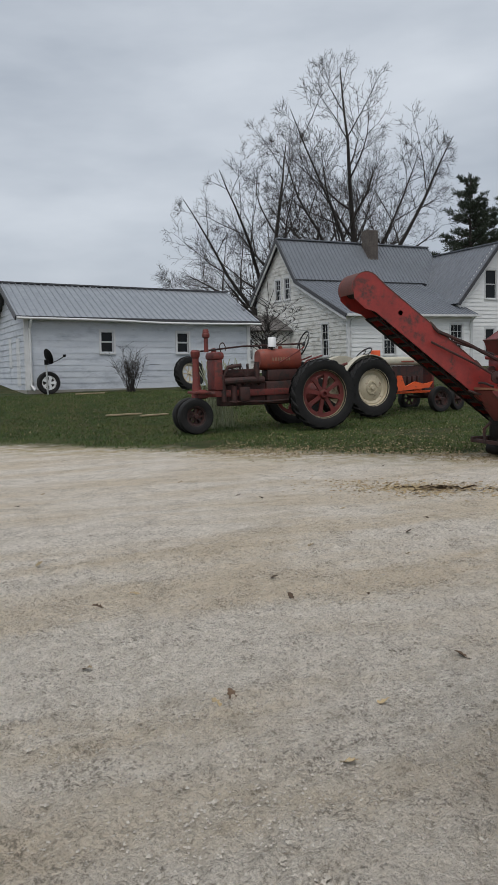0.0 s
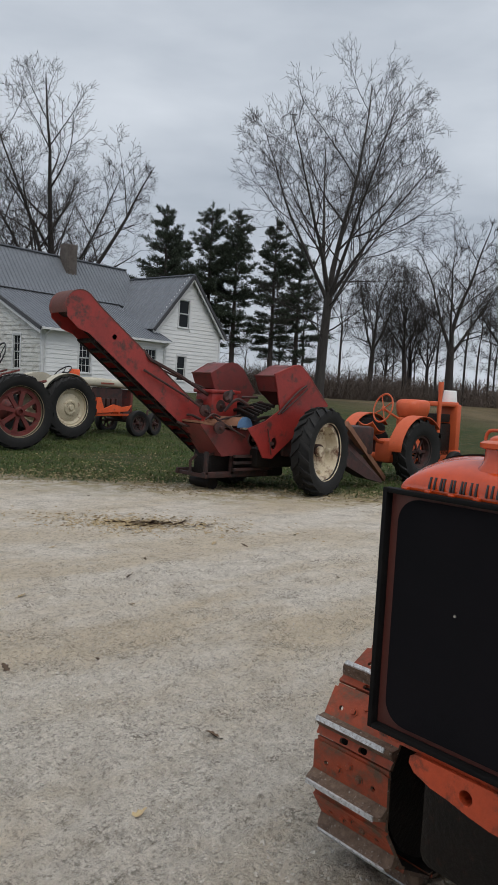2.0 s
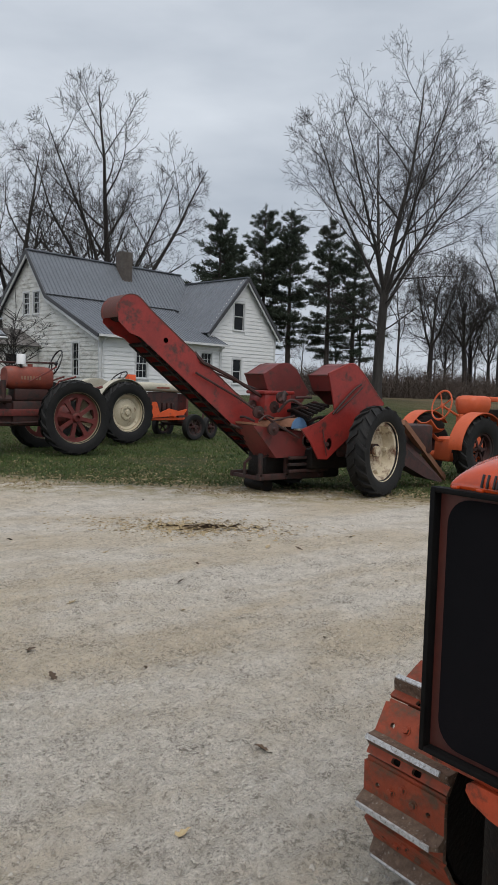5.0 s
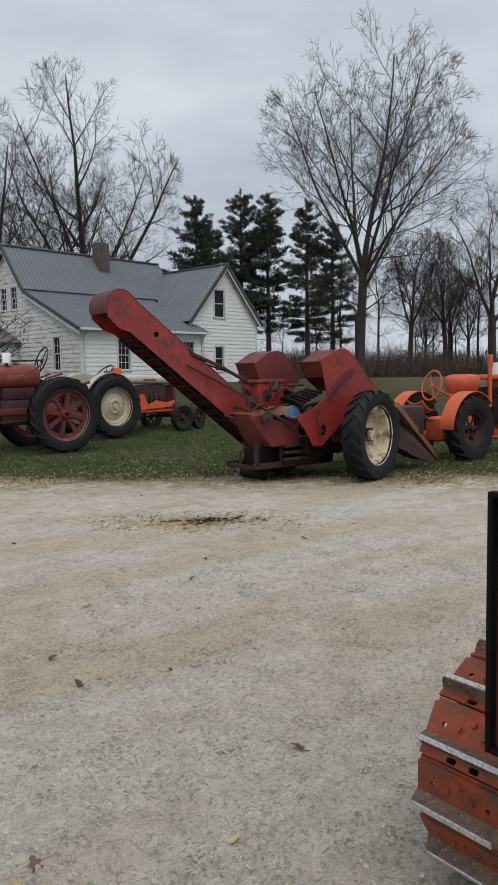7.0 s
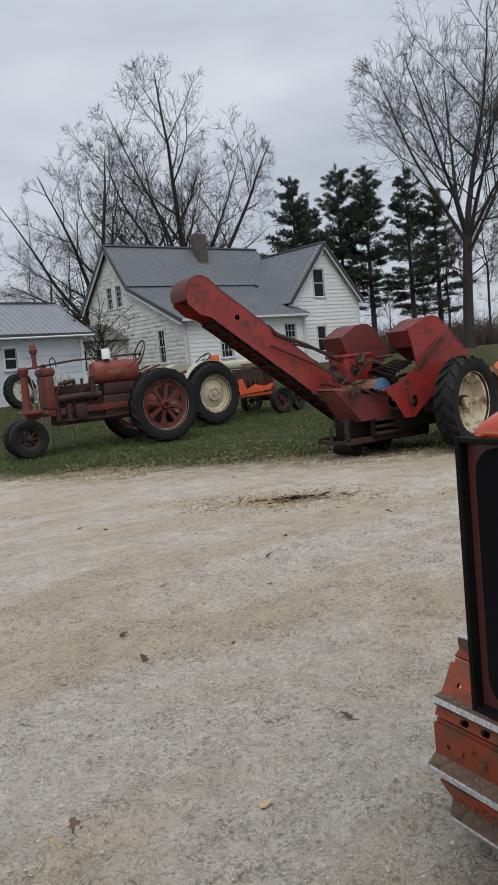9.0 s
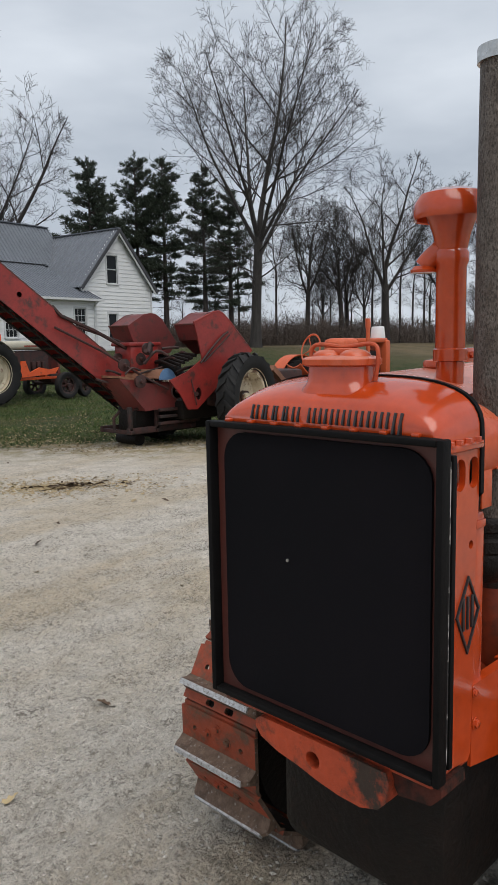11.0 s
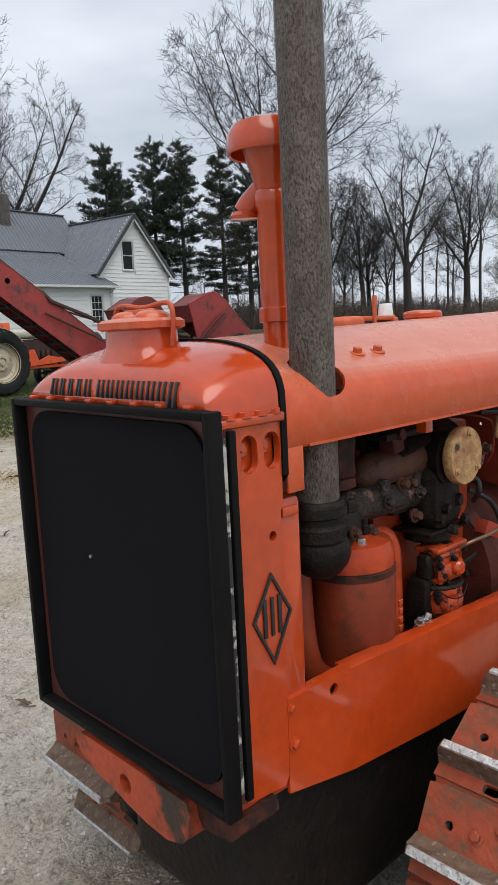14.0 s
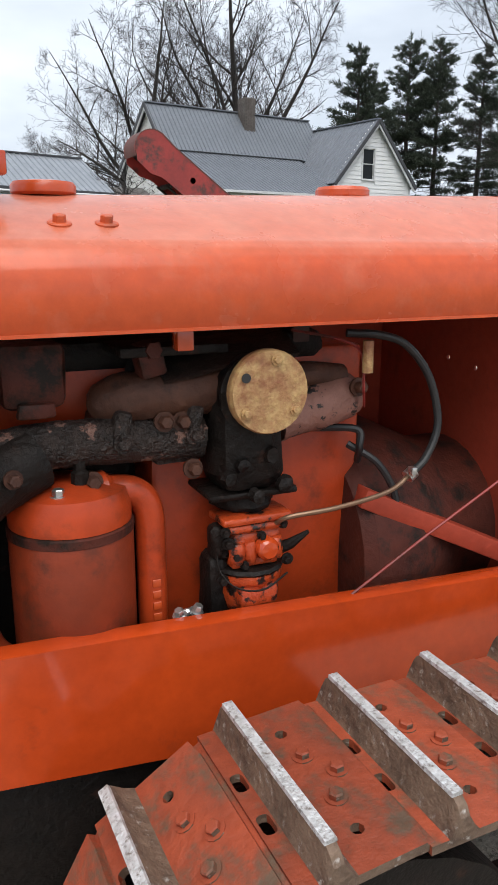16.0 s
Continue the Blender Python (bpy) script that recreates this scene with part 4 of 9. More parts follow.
    crust(bm, 0.002, 60)
    p("manifold_end", bm, MANIFOLD_PINK, "scorched pinkish manifold end", mani)
    for x in (1.80, 1.90):
        bm = bmesh.new()
        box(bm, x - 0.011, x + 0.011, 1.222, 1.25, 0.972, 1.026, Matrix.Translation((x, 0, 1)) @ Matrix.Rotation(radians(14), 4, "Y") @ Matrix.Translation((-x, 0, -1)), bevel=0.006)
        bolt(bm, (x, 1.222, 0.985), (0, -1, 0.1), 0.009, 0.012)
        p("manifold_clamp", bm, MANIFOLD, "rusty clamp lug", mani)
    for x, z in ((1.90, 0.936), (1.76, 0.935), (2.165, 1.03), (1.86, 1.006), (1.885, 1.004)):
        bm = bmesh.new()
        bolt(bm, (x, 1.235, z), (0, -1, 0.1), 0.0095, 0.016)
        p("manifold_nut", bm, MANIFOLD_BROWN, "rusty nut", mani)
    bm = bmesh.new()
    lathe(bm, ((0.035, 0.0), (0.05, 0.02), (0.055, 0.05)), Matrix.Translation((1.982, 1.25, 1.04)) @ Matrix.Rotation(radians(90), 4, "X"), 20)
    box(bm, 1.930, 2.035, 1.20, 1.31, 0.895, 1.055, bevel=0.030)
    lathe(bm, ((0.045, 0.866), (0.048, 0.872), (0.045, 0.885), (0.04, 0.91)), Matrix.Translation((1.985, 1.262, 0)), 18)
    box(bm, 1.915, 2.05, 1.205, 1.30, 0.888, 0.900, bevel=0.004)
    for k in range(5):
        a = 2.5 * k
        lathe(bm, ((0.012, 0), (0.010, 0.012), (0, 0.014)), Matrix.Translation((1.94 + 0.021 * k, 1.203, 0.925 + 0.03 * math.sin(a))) @ Matrix.Rotation(radians(90), 4, "X"), 8)
    crust(bm, 0.005, 48)
    p("heat_box", bm, SOOT_AND_SHADE, "sooty black manifold heat box", mani)
    bm = bmesh.new()
    dm = Matrix.Translation((1.988, 1.19, 1.046)) @ Matrix.Rotation(radians(90), 4, "X")
    lathe(bm, ((0.055, 0.0), (0.057, 0.003), (0.057, 0.016), (0.055, 0.020), (0.0, 0.021)), dm, 32)
    disc = p("cover_disc", bm, CREAM_DISC, "round manifold cover with flaking yellow paint", mani)
    for a in (80, 215, 325):
        bm = bmesh.new()
        bolt(bm, (1.988 + 0.044 * math.cos(radians(a)), 1.169, 1.046 + 0.044 * math.sin(radians(a))), (0, -1, 0), 0.0055, 0.005)
        p("disc_bolt", bm, CREAM_DISC, "rusty bolt", disc)
    # flat black disc stands for the shade inside a missing bolt's hole
    bm = bmesh.new()
    cyl(bm, (1.988 - 0.037, 1.1685, 1.046 + 0.022), (1.988 - 0.037, 1.1675, 1.046 + 0.022), 0.0065)
    p("bolt_hole", bm, BLACK, "black disc for the shade in an empty bolt hole", disc)

    # carburettor
    m = Matrix.Translation((1.985, 1.240, 0))
    bm = bmesh.new()
    box(bm, 1.942, 2.030, 1.203, 1.252, 0.838, 0.852, bevel=0.005)
    box(bm, 1.950, 2.024, 1.209, 1.252, 0.815, 0.840, bevel=0.009)
    box(bm, 1.946, 2.020, 1.206, 1.252, 0.786, 0.800, bevel=0.005)
    for x, r in ((1.955, 0.012), (1.976, 0.010), (2.016, 0.011)):
        lathe(bm, ((r * 0.8, 0.795), (r, 0.802), (r, 0.818), (r * 0.7, 0.826)), Matrix.Translation((x, 1.208, 0)), 10)
    crust(bm, 0.0022, 70)
    carb = p("carburettor", bm, CARB_ORANGE, "orange carburettor with chipped grimy paint")
    bm = bmesh.new()
    box(bm, 1.932, 2.040, 1.200, 1.258, 0.853, 0.864, bevel=0.004)
    crust(bm, 0.0015, 70)
    p("carburettor_flange", bm, CARB_ORANGE, "", carb)
    bm = bmesh.new()
    lathe(bm, ((0.052, 0.777), (0.055, 0.780), (0.052, 0.785)), m, 14)
    p("gasket", bm, SOOT_AND_SHADE, "greasy black gasket", carb)
    bm = bmesh.new()
    lathe(bm, ((0.030, 0.712), (0.041, 0.720), (0.046, 0.735), (0.048, 0.760), (0.052, 0.766), (0.052, 0.776)), m, 20)
    box(bm, 1.953, 2.017, 1.192, 1.24, 0.722, 0.764, bevel=0.012)
    crust(bm, 0.002, 60)
    p("float_bowl", bm, CARB_ORANGE, "orange float bowl with oily black edges", carb)
    bm = bmesh.new()
    lathe(bm, ((0.02, 0.64), (0.03, 0.655), (0.046, 0.668), (0.050, 0.690), (0.046, 0.708), (0.032, 0.716)), m, 12)
    crust(bm, 0.005, 55)
    p("drain_bowl", bm, SOOT_AND_SHADE, "black oily sediment bowl", carb)
    bm = bmesh.new()
    tube(bm, curve([(1.936, 1.235, 0.82), (1.926, 1.205, 0.792), (1.945, 1.186, 0.768), (1.985, 1.181, 0.760), (2.03, 1.195, 0.772)]), 0.0015, 6)
    p("wire_bail", bm, SOOT_AND_SHADE, "bent wire bail", carb)
    for x, z, r in ((1.952, 0.808, 0.0055), (1.940, 0.829, 0.006), (1.936, 0.846, 0.005), (2.034, 0.790, 0.006), (1.965, 0.792, 0.0045), (2.026, 0.846, 0.005), (1.931, 0.775, 0.006), (1.992, 0.833, 0.0045)):
        bm = bmesh.new()
        bolt(bm, (x, 1.205, z), (-0.2, -1, 0), r, 0.010)
        p("fitting", bm, SOOT_AND_SHADE, "greasy black fitting", carb)
    bm = bmesh.new()
    tube(bm, [(2.024, 1.222, 0.800), (2.040, 1.205, 0.812), (2.062, 1.192, 0.832)], [0.010, 0.008, 0.003], 8)
    p("throttle_stub", bm, SOOT_AND_SHADE, "", carb)
    bm = bmesh.new()
    lathe(bm, ((0.017, 0), (0.017, 0.012), (0.012, 0.018), (0.0, 0.019)), Matrix.Translation((1.998, 1.206, 0.814)) @ Matrix.Rotation(radians(90), 4, "X"), 14)
    crust(bm, 0.001, 90)
    p("adjusting_screw", bm, ORANGE, "", carb)
    bm = bmesh.new()
    box(bm, 1.918, 1.950, 1.222, 1.275, 0.690, 0.800, bevel=0.012)
    box(bm, 1.925, 1.948, 1.215, 1.25, 0.800, 0.850, bevel=0.008)
    crust(bm, 0.006, 45)
    p("choke_housing", bm, SOOT_AND_SHADE, "oil-caked black choke housing", carb)

    # oil filter
    bm = bmesh.new()
    m = Matrix.Translation((1.735, 1.262, 0))
    lathe(bm, ((0.0805, 0.668), (0.083, 0.672), (0.083, 0.870), (0.0815, 0.874)), m, 28)
    lathe(bm, ((0.083, 0.690), (0.0855, 0.692), (0.0855, 0.697), (0.083, 0.699)), m, 28)
    filt = p("oil_filter", bm, SMOKED, "smoke-stained orange oil filter canister")
    bm = bmesh.new()
    lathe(bm, ((0.0815, 0.864), (0.0845, 0.866), (0.0845, 0.877), (0.0815, 0.879)), m, 28)
    p("filter_band", bm, RUST_DARK_IRON, "smoky dark clamp band", filt)
    bm = bmesh.new()
    lathe(bm, ((0.0815, 0.880), (0.082, 0.903), (0.075, 0.924), (0.04, 0.935), (0.0, 0.937)), m, 28)
    tube(bm, curve([(1.74, 1.25, 0.905), (1.79, 1.252, 0.914), (1.824, 1.250, 0.906), (1.839, 1.248, 0.878), (1.841, 1.247, 0.82), (1.841, 1.247, 0.70)]), [0.030] * 6 + [0.021] * 25, 14)
    lid = p("filter_lid", bm, GRIMY, "orange filter lid with a cast pipe", filt)
    bm = bmesh.new()
    for k in range(4):
        box(bm, 1.835, 1.847, 1.2245, 1.229, 0.722 + k * 0.017, 0.733 + k * 0.017, bevel=0.001)
    p("cast_bars", bm, ORANGE_DUST_SHEEN, "row of small raised cast marks", lid)
    bm = bmesh.new()
    lathe(bm, ((0.012, 0.925), (0.012, 0.95), (0.008, 0.953), (0.008, 0.972)), Matrix.Translation((1.745, 1.235, 0)), 8)
    p("lid_stud", bm, SOOT_AND_SHADE, "", lid)
    bm = bmesh.new()
    bolt(bm, (1.712, 1.215, 0.926), (0, 0, 1), 0.008, 0.01)
    p("lid_bolt", bm, STEEL, "", lid)
    bm = bmesh.new()
    tube(bm, curve([(1.606, 1.275, 0.93), (1.601, 1.268, 0.86), (1.601, 1.262, 0.78), (1.612, 1.256, 0.72), (1.645, 1.25, 0.685), (1.70, 1.25, 0.668), (1.80, 1.26, 0.662)]), 0.026, 14)
    p("water_pipe", bm, SMOKED, "grimy orange water pipe")
    bm = bmesh.new()
    tube(bm, curve([(1.858, 1.215, 0.70), (1.868, 1.205, 0.732), (1.885, 1.205, 0.734), (1.90, 1.215, 0.70)]), 0.006, 8)
    bolt(bm, (1.865, 1.2, 0.735), (-0.3, -0.3, 1), 0.007, 0.012)
    bolt(bm, (1.888, 1.2, 0.736), (0.3, -0.3, 1), 0.007, 0.012)
    p("hose_clamp", bm, STEEL, "bright steel hose clamp")

    # fuel line, hose, pull cord
    bm = bmesh.new()
    tube(bm, curve([(2.015, 1.205, 0.848), (2.03, 1.185, 0.862), (2.10, 1.175, 0.868), (2.19, 1.18, 0.878), (2.238, 1.19, 0.897)]), 0.0037, 8)
    p("fuel_line", bm, COPPER, "thin dull copper fuel line")
    bm = bmesh.new()
    tube(bm, curve([(2.238, 1.19, 0.897), (2.27, 1.195, 0.92), (2.292, 1.2, 0.97), (2.275, 1.205, 1.04), (2.235, 1.21, 1.09), (2.19, 1.215, 1.108), (2.14, 1.23, 1.112)]), 0.0062, 10)
    hose = p("rubber_hose", bm, RUBBER_HOSE, "black rubber hose")
    bm = bmesh.new()
    lathe(bm, ((0.0105, 0), (0.0105, 0.014)), along((2.232, 1.19, 0.893), (2.248, 1.191, 0.903))[0], 12)
    box(bm, 2.228, 2.238, 1.173, 1.186, 0.898, 0.912, bevel=0.002)
    p("hose_clip", bm, STEEL, "bright hose clip", hose)
    bm = bmesh.new()
    cyl(bm, (2.155, 1.195, 1.058), (2.155, 1.195, 1.104), 0.008)
    p("fuel_strainer", bm, CREAM_DISC, "small brassy strainer")
    bm = bmesh.new()
    tube(bm, [(2.11, 1.178, 0.712), (2.26, 1.162, 0.808), (2.42, 1.15, 0.90), (2.60, 1.14, 1.0)], 0.0022, 6)
    p("pull_cord", bm, PICKER_RED, "thin red cord across the bay")
    bm = bmesh.new()
    box(bm, 2.09, 2.12, 1.3, 1.33, 1.09, 1.13, bevel=0.004)
    p("wire_terminal", bm, PICKER_DARK)
    bm = bmesh.new()
    tube(bm, curve([(2.06, 1.25, 1.118), (2.12, 1.215, 1.105), (2.15, 1.205, 1.085), (2.16, 1.21, 1.03), (2.175, 1.23, 1.0)]), 0.0022, 5)
    p("loose_wire", bm, PICKER_RED, "thin loose red wire")
    # a bent heat shield and brackets over the manifold
    bm = bmesh.new()
    rings = [[bm.verts.new((x, y, z)) for y, z in ((1.225, za), (1.26, za + 0.022), (1.31, za + 0.03), (1.31, za + 0.026), (1.262, za + 0.018), (1.227, za - 0.004))] for x, za in ((1.86, 1.062), (1.90, 1.066), (1.95, 1.078), (2.06, 1.088))]
    loops_bridge(bm, rings)
    bm.faces.new(rings[0][::-1])
    bm.faces.new(rings[-1])
    p("heat_shield", bm, BAY_BROWN, "bent rusty heat shield")
    bm = bmesh.new()
    box(bm, 1.826, 1.862, 1.225, 1.262, 1.066, 1.112, Matrix.Translation((1.84, 0, 1.09)) @ Matrix.Rotation(radians(-12), 4, "Y") @ Matrix.Translation((-1.84, 0, -1.09)), bevel=0.006)
    cyl(bm, (1.844, 1.24, 1.10), (1.844, 1.215, 1.104), 0.011, seg=6)
    p("manifold_bracket", bm, RUST_DARK_IRON, "rusty dark red bracket")
    bm = bmesh.new()
    box(bm, 1.655, 1.735, 1.235, 1.31, 1.035, 1.118, bevel=0.012)
    box(bm, 1.672, 1.72, 1.225, 1.24, 1.026, 1.045, bevel=0.004)
    crust(bm, 0.003, 40)
    p("thermostat_housing", bm, RUST_DARK_IRON, "rusty dark red water outlet housing")

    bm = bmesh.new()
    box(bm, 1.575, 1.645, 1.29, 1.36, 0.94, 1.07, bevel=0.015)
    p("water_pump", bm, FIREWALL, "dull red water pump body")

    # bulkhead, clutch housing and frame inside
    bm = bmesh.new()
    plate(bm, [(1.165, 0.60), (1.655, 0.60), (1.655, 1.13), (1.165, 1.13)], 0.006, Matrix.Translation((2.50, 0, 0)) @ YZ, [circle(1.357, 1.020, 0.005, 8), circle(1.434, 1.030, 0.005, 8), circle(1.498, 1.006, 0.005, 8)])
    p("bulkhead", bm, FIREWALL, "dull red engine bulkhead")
    bm = bmesh.new()
    lathe(bm, ((0.10, 0), (0.20, 0.01), (0.215, 0.03), (0.215, 0.12), (0.16, 0.24), (0.15, 0.9)), Matrix.Translation((2.18, 1.43, 0.72)) @ Matrix.Rotation(radians(90), 4, "Y"), 28)
    p("clutch_housing", bm, RUST_DARK_IRON, "oily dark brown clutch housing")
    bm = bmesh.new()
    box(bm, 0, 0.36, -0.02, 0.02, -0.032, 0.0, Matrix.Translation((2.20, 1.26, 0.862)) @ Matrix.Rotation(radians(-8), 4, "Z") @ Matrix.Rotation(radians(25), 4, "Y"), bevel=0.003)
    p("cross_brace", bm, FIREWALL, "dull red sloping brace")
    bm = bmesh.new()
    tube(bm, curve([(2.18, 1.28, 0.93), (2.22, 1.25, 0.90), (2.25, 1.24, 0.84), (2.24, 1.24, 0.78), (2.26, 1.22, 0.70)]), 0.006, 8)
    tube(bm, curve([(2.12, 1.29, 0.96), (2.19, 1.27, 0.955), (2.19, 1.26, 0.93), (2.20, 1.28, 0.90)]), 0.006, 8)
    p("wiring", bm, RUBBER_HOSE, "old black wiring")
    bm = bmesh.new()
    box(bm, 2.75, 3.55, 1.17, 1.65, 0.42, 0.80, bevel=0.05)
    box(bm, 2.62, 3.0, 1.2, 1.62, 0.75, 0.86, bevel=0.05)
    p("gear_case", bm, ORANGE_OLD, "orange rear gear case")

    # added sheet: shuts daylight out of the bay's open far side
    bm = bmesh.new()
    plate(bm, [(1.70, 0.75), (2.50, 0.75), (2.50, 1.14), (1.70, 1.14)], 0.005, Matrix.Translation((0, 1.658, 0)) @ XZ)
    p("far_side_panel", bm, FIREWALL, "added dull red sheet that keeps the bay's far side dark")

    # tracks: each shoe is a piece of its own
    FXS, RX, ZC, RP = {"near_side": 1.93, "far_side": 1.82}, 3.23, 0.338, 0.297
    count, shoe_w = 30, 0.272

    # one shoe: plate, grouser, its worn edge and bolts; x along the travel, y across, z outward
    bm = bmesh.new()
    hs = [circle(0.022, yy, 0.008, 8) for yy in (0.05, 0.222)] + [rounded(-0.066, -0.050, 0.086, 0.116, 0.006, 2), rounded(-0.066, -0.050, 0.156, 0.186, 0.006, 2)]
    plate(bm, [(-0.070, 0), (0.074, 0), (0.079, 0.03), (0.079, shoe_w - 0.03), (0.074, shoe_w), (-0.070, shoe_w)], 0.011, None, hs)
    box(bm, 0.066, 0.087, 0.004, shoe_w - 0.004, -0.007, 0.003, bevel=0.002)
    for x, y in ((0.026, 0.098), (0.026, 0.174), (0.05, 0.135)):
        bolt(bm, (x, y, 0.010), (0, 0, 1), 0.009, 0.009)
    done = set(bm.faces)
    rings = []
    for y in (-0.002, 0.004, 0.016, shoe_w - 0.016, shoe_w - 0.004, shoe_w + 0.002):
        e = 0.0 if 0.01 < y < shoe_w - 0.01 else (0.008 if 0 < y < shoe_w else 0.018)
        rings.append([bm.verts.new(q) for q in ((-0.048, y, 0.010), (-0.043, y, 0.022), (-0.037, y, 0.052 - e), (-0.025, y, 0.052 - e), (-0.018, y, 0.022), (-0.008, y, 0.010))])
    loops_bridge(bm, rings)
    bm.faces.new(rings[0][::-1])
    bm.faces.new(rings[-1])
    for f in set(bm.faces) - done:
        f.material_index = 1
    done = set(bm.faces)
    rings = [[bm.verts.new(q) for q in ((-0.0385, y, 0.0495), (-0.0375, y, 0.0545), (-0.0245, y, 0.0545), (-0.0235, y, 0.0495))] for y in (0.012, shoe_w - 0.012)]
    loops_bridge(bm, rings)
    bm.faces.new(rings[0][::-1])
    bm.faces.new(rings[-1])
    for f in set(bm.faces) - done:
        f.material_index = 2
    for v in bm.verts:
        v.co.x = -v.co.x
    bmesh.ops.recalc_face_normals(bm, faces=list(bm.faces))
    # inward faces black for grease and shade inside the track, end edges darkened too
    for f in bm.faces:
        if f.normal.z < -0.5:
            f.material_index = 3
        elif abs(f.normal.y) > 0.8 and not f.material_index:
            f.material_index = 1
    shoe_me = bpy.data.meshes.new("track_shoe")
    bm.to_mesh(shoe_me)
    bm.free()
    for ma in (SHOE_RED, RUST_GREY, WORN_STEEL, SOOT_AND_SHADE):
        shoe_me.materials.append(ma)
    for y0, name in ((0.795, "near_side"), (1.756, "far_side")):
        FX = FXS[name]
        straight, half = RX - FX, math.pi * RP
        total = 2 * (straight + half)
        pitch = total / count
        start = RX - 2.056 if name == "near_side" else straight + radians(61) * RP
        bm = bmesh.new()
        pts = []
        r = 0.262
        loop = [(FX + x, ZC + z) for x, z in arc((0, 0), r, 90, 270, 14)] + [(RX + x, ZC + z) for x, z in arc((0, 0), r, -90, 90, 14)]
        inner = [(FX + x, ZC + z) for x, z in arc((0, 0), r - 0.05, 90, 270, 14)] + [(RX + x, ZC + z) for x, z in arc((0, 0), r - 0.05, -90, 90, 14)]
        for yy in (y0 + 0.07, y0 + 0.155):
            plate(bm, loop, 0.04, Matrix.Translation((0, yy + 0.04, 0)) @ XZ, [inner])
        track = p("track", bm, SOOT_AND_SHADE, "crawler track with rusty red shoes")
        bm = bmesh.new()
        for x, rad in ((RX, 0.225),):
            lathe(bm, ((rad, -0.05), (rad, 0.05), (rad - 0.05, 0.055), (0.08, 0.03), (0.06, 0.07), (0, 0.075)), Matrix.Translation((x, y0 + 0.135, ZC)) @ Matrix.Rotation(radians(90), 4, "X"), 24)
        box(bm, FX, RX, y0 + 0.11, y0 + 0.17, 0.28, 0.38, bevel=0.01)
        for k in range(5):
            cyl(bm, (FX + 0.25 + k * 0.22, y0 + 0.06, 0.15), (FX + 0.25 + k * 0.22, y0 + 0.21, 0.15), 0.08)
        p("track_frame", bm, SOOT_AND_SHADE, "dark greasy rollers and frame", track)
        bm = bmesh.new()
        lathe(bm, ((0.235, -0.055), (0.235, 0.055), (0.19, 0.06), (0.17, 0.035), (0.10, 0.035), (0.085, 0.075), (0.05, 0.08), (0, 0.082)), Matrix.Translation((FX, y0 + 0.135, ZC)) @ Matrix.Rotation(radians(90), 4, "X"), 28)
        lathe(bm, ((0.19, 0.056), (0.17, 0.035), (0.10, 0.035), (0.085, 0.075), (0.05, 0.08), (0, 0.082)), Matrix.Translation((FX, y0 + 0.135, ZC)) @ Matrix.Rotation(radians(-90), 4, "X"), 28)
        # wide black drum added to fill the track's hollow with shade
        lathe(bm, ((0.268, -0.105), (0.268, 0.105)), Matrix.Translation((FX, y0 + 0.136, ZC)) @ Matrix.Rotation(radians(90), 4, "X"), 28)
        p("idler_wheel", bm, SOOT_AND_SHADE, "rusty dark front idler with a black drum for the hollow's shade", track)
        for k in range(count):
            s = (k * pitch + start) % total
            if s < straight:  # along the top, towards the front
                x, z, a = RX - s, ZC + RP, 180
            elif s < straight + half:
                th = (s - straight) / RP
                x, z, a = FX - RP * math.sin(th), ZC + RP * math.cos(th), 180 + math.degrees(th)
            elif s < 2 * straight + half:
                x, z, a = FX + (s - straight - half), ZC - RP, 0
            else:
                th = (s - 2 * straight - half) / RP
                x, z, a = RX + RP * math.sin(th), ZC - RP * math.cos(th), math.degrees(th)
            if a == 180:
                z -= 0.012 * math.sin(math.pi * s / straight)
            t = radians(a)
            tx, tz = Vector((math.cos(t), 0, math.sin(t))), Vector((math.sin(t), 0, -math.cos(t)))
            mm = Matrix(((tx.x, 0, tz.x, x), (0, 1, 0, y0), (tx.z, 0, tz.z, z), (0, 0, 0, 1)))
            mm = Matrix.Translation(-Vector(CB)) @ mm
            o = meshed("track_shoe", shoe_me, None, track, smooth=30)
            o.matrix_local = mm
    return c


crawler()


# ---- house and shed ----
def siding(bm, M, span, z0, z1, step, gaps=(), proud=0.026):
    """Lapped boards on a wall: span(z) gives the wall's two ends at a height; gaps are (u0, u1, z0, z1) openings."""
    z = z0
    while z < z1 - 0.01:
        zt = min(z + step, z1)
        a, b = span((z + zt) / 2)
        runs = [(a, b)]
        for g0, g1, h0, h1 in gaps:
            if zt > h0 + 0.02 and z < h1 - 0.02:
                runs = [r for p, q in runs for r in ((p, min(q, g0)), (max(p, g1), q)) if r[1] - r[0] > 0.02]
        for p, q in runs:
            vs = [bm.verts.new(M @ Vector(c)) for c in ((p, 0, z), (q, 0, z), (q, proud, z), (p, proud, z), (p, 0, zt), (q, 0, zt), (q, 0.005, zt), (p, 0.005, zt))]
            for f in ((0, 3, 2, 1), (4, 5, 6, 7), (0, 1, 5, 4), (1, 2, 6, 5), (2, 3, 7, 6), (3, 0, 4, 7)):
                bm.faces.new([vs[i] for i in f])
        z = zt


def wall_frame(origin, u, out):
    """(u, outward, z) of a wall -> the building's own axes."""
    o, u, n = Vector(origin), Vector(u), Vector(out)
    return Matrix(((u.x, n.x, 0, o.x), (u.y, n.y, 0, o.y), (0, 0, 1, o.z), (0, 0, 0, 1)))


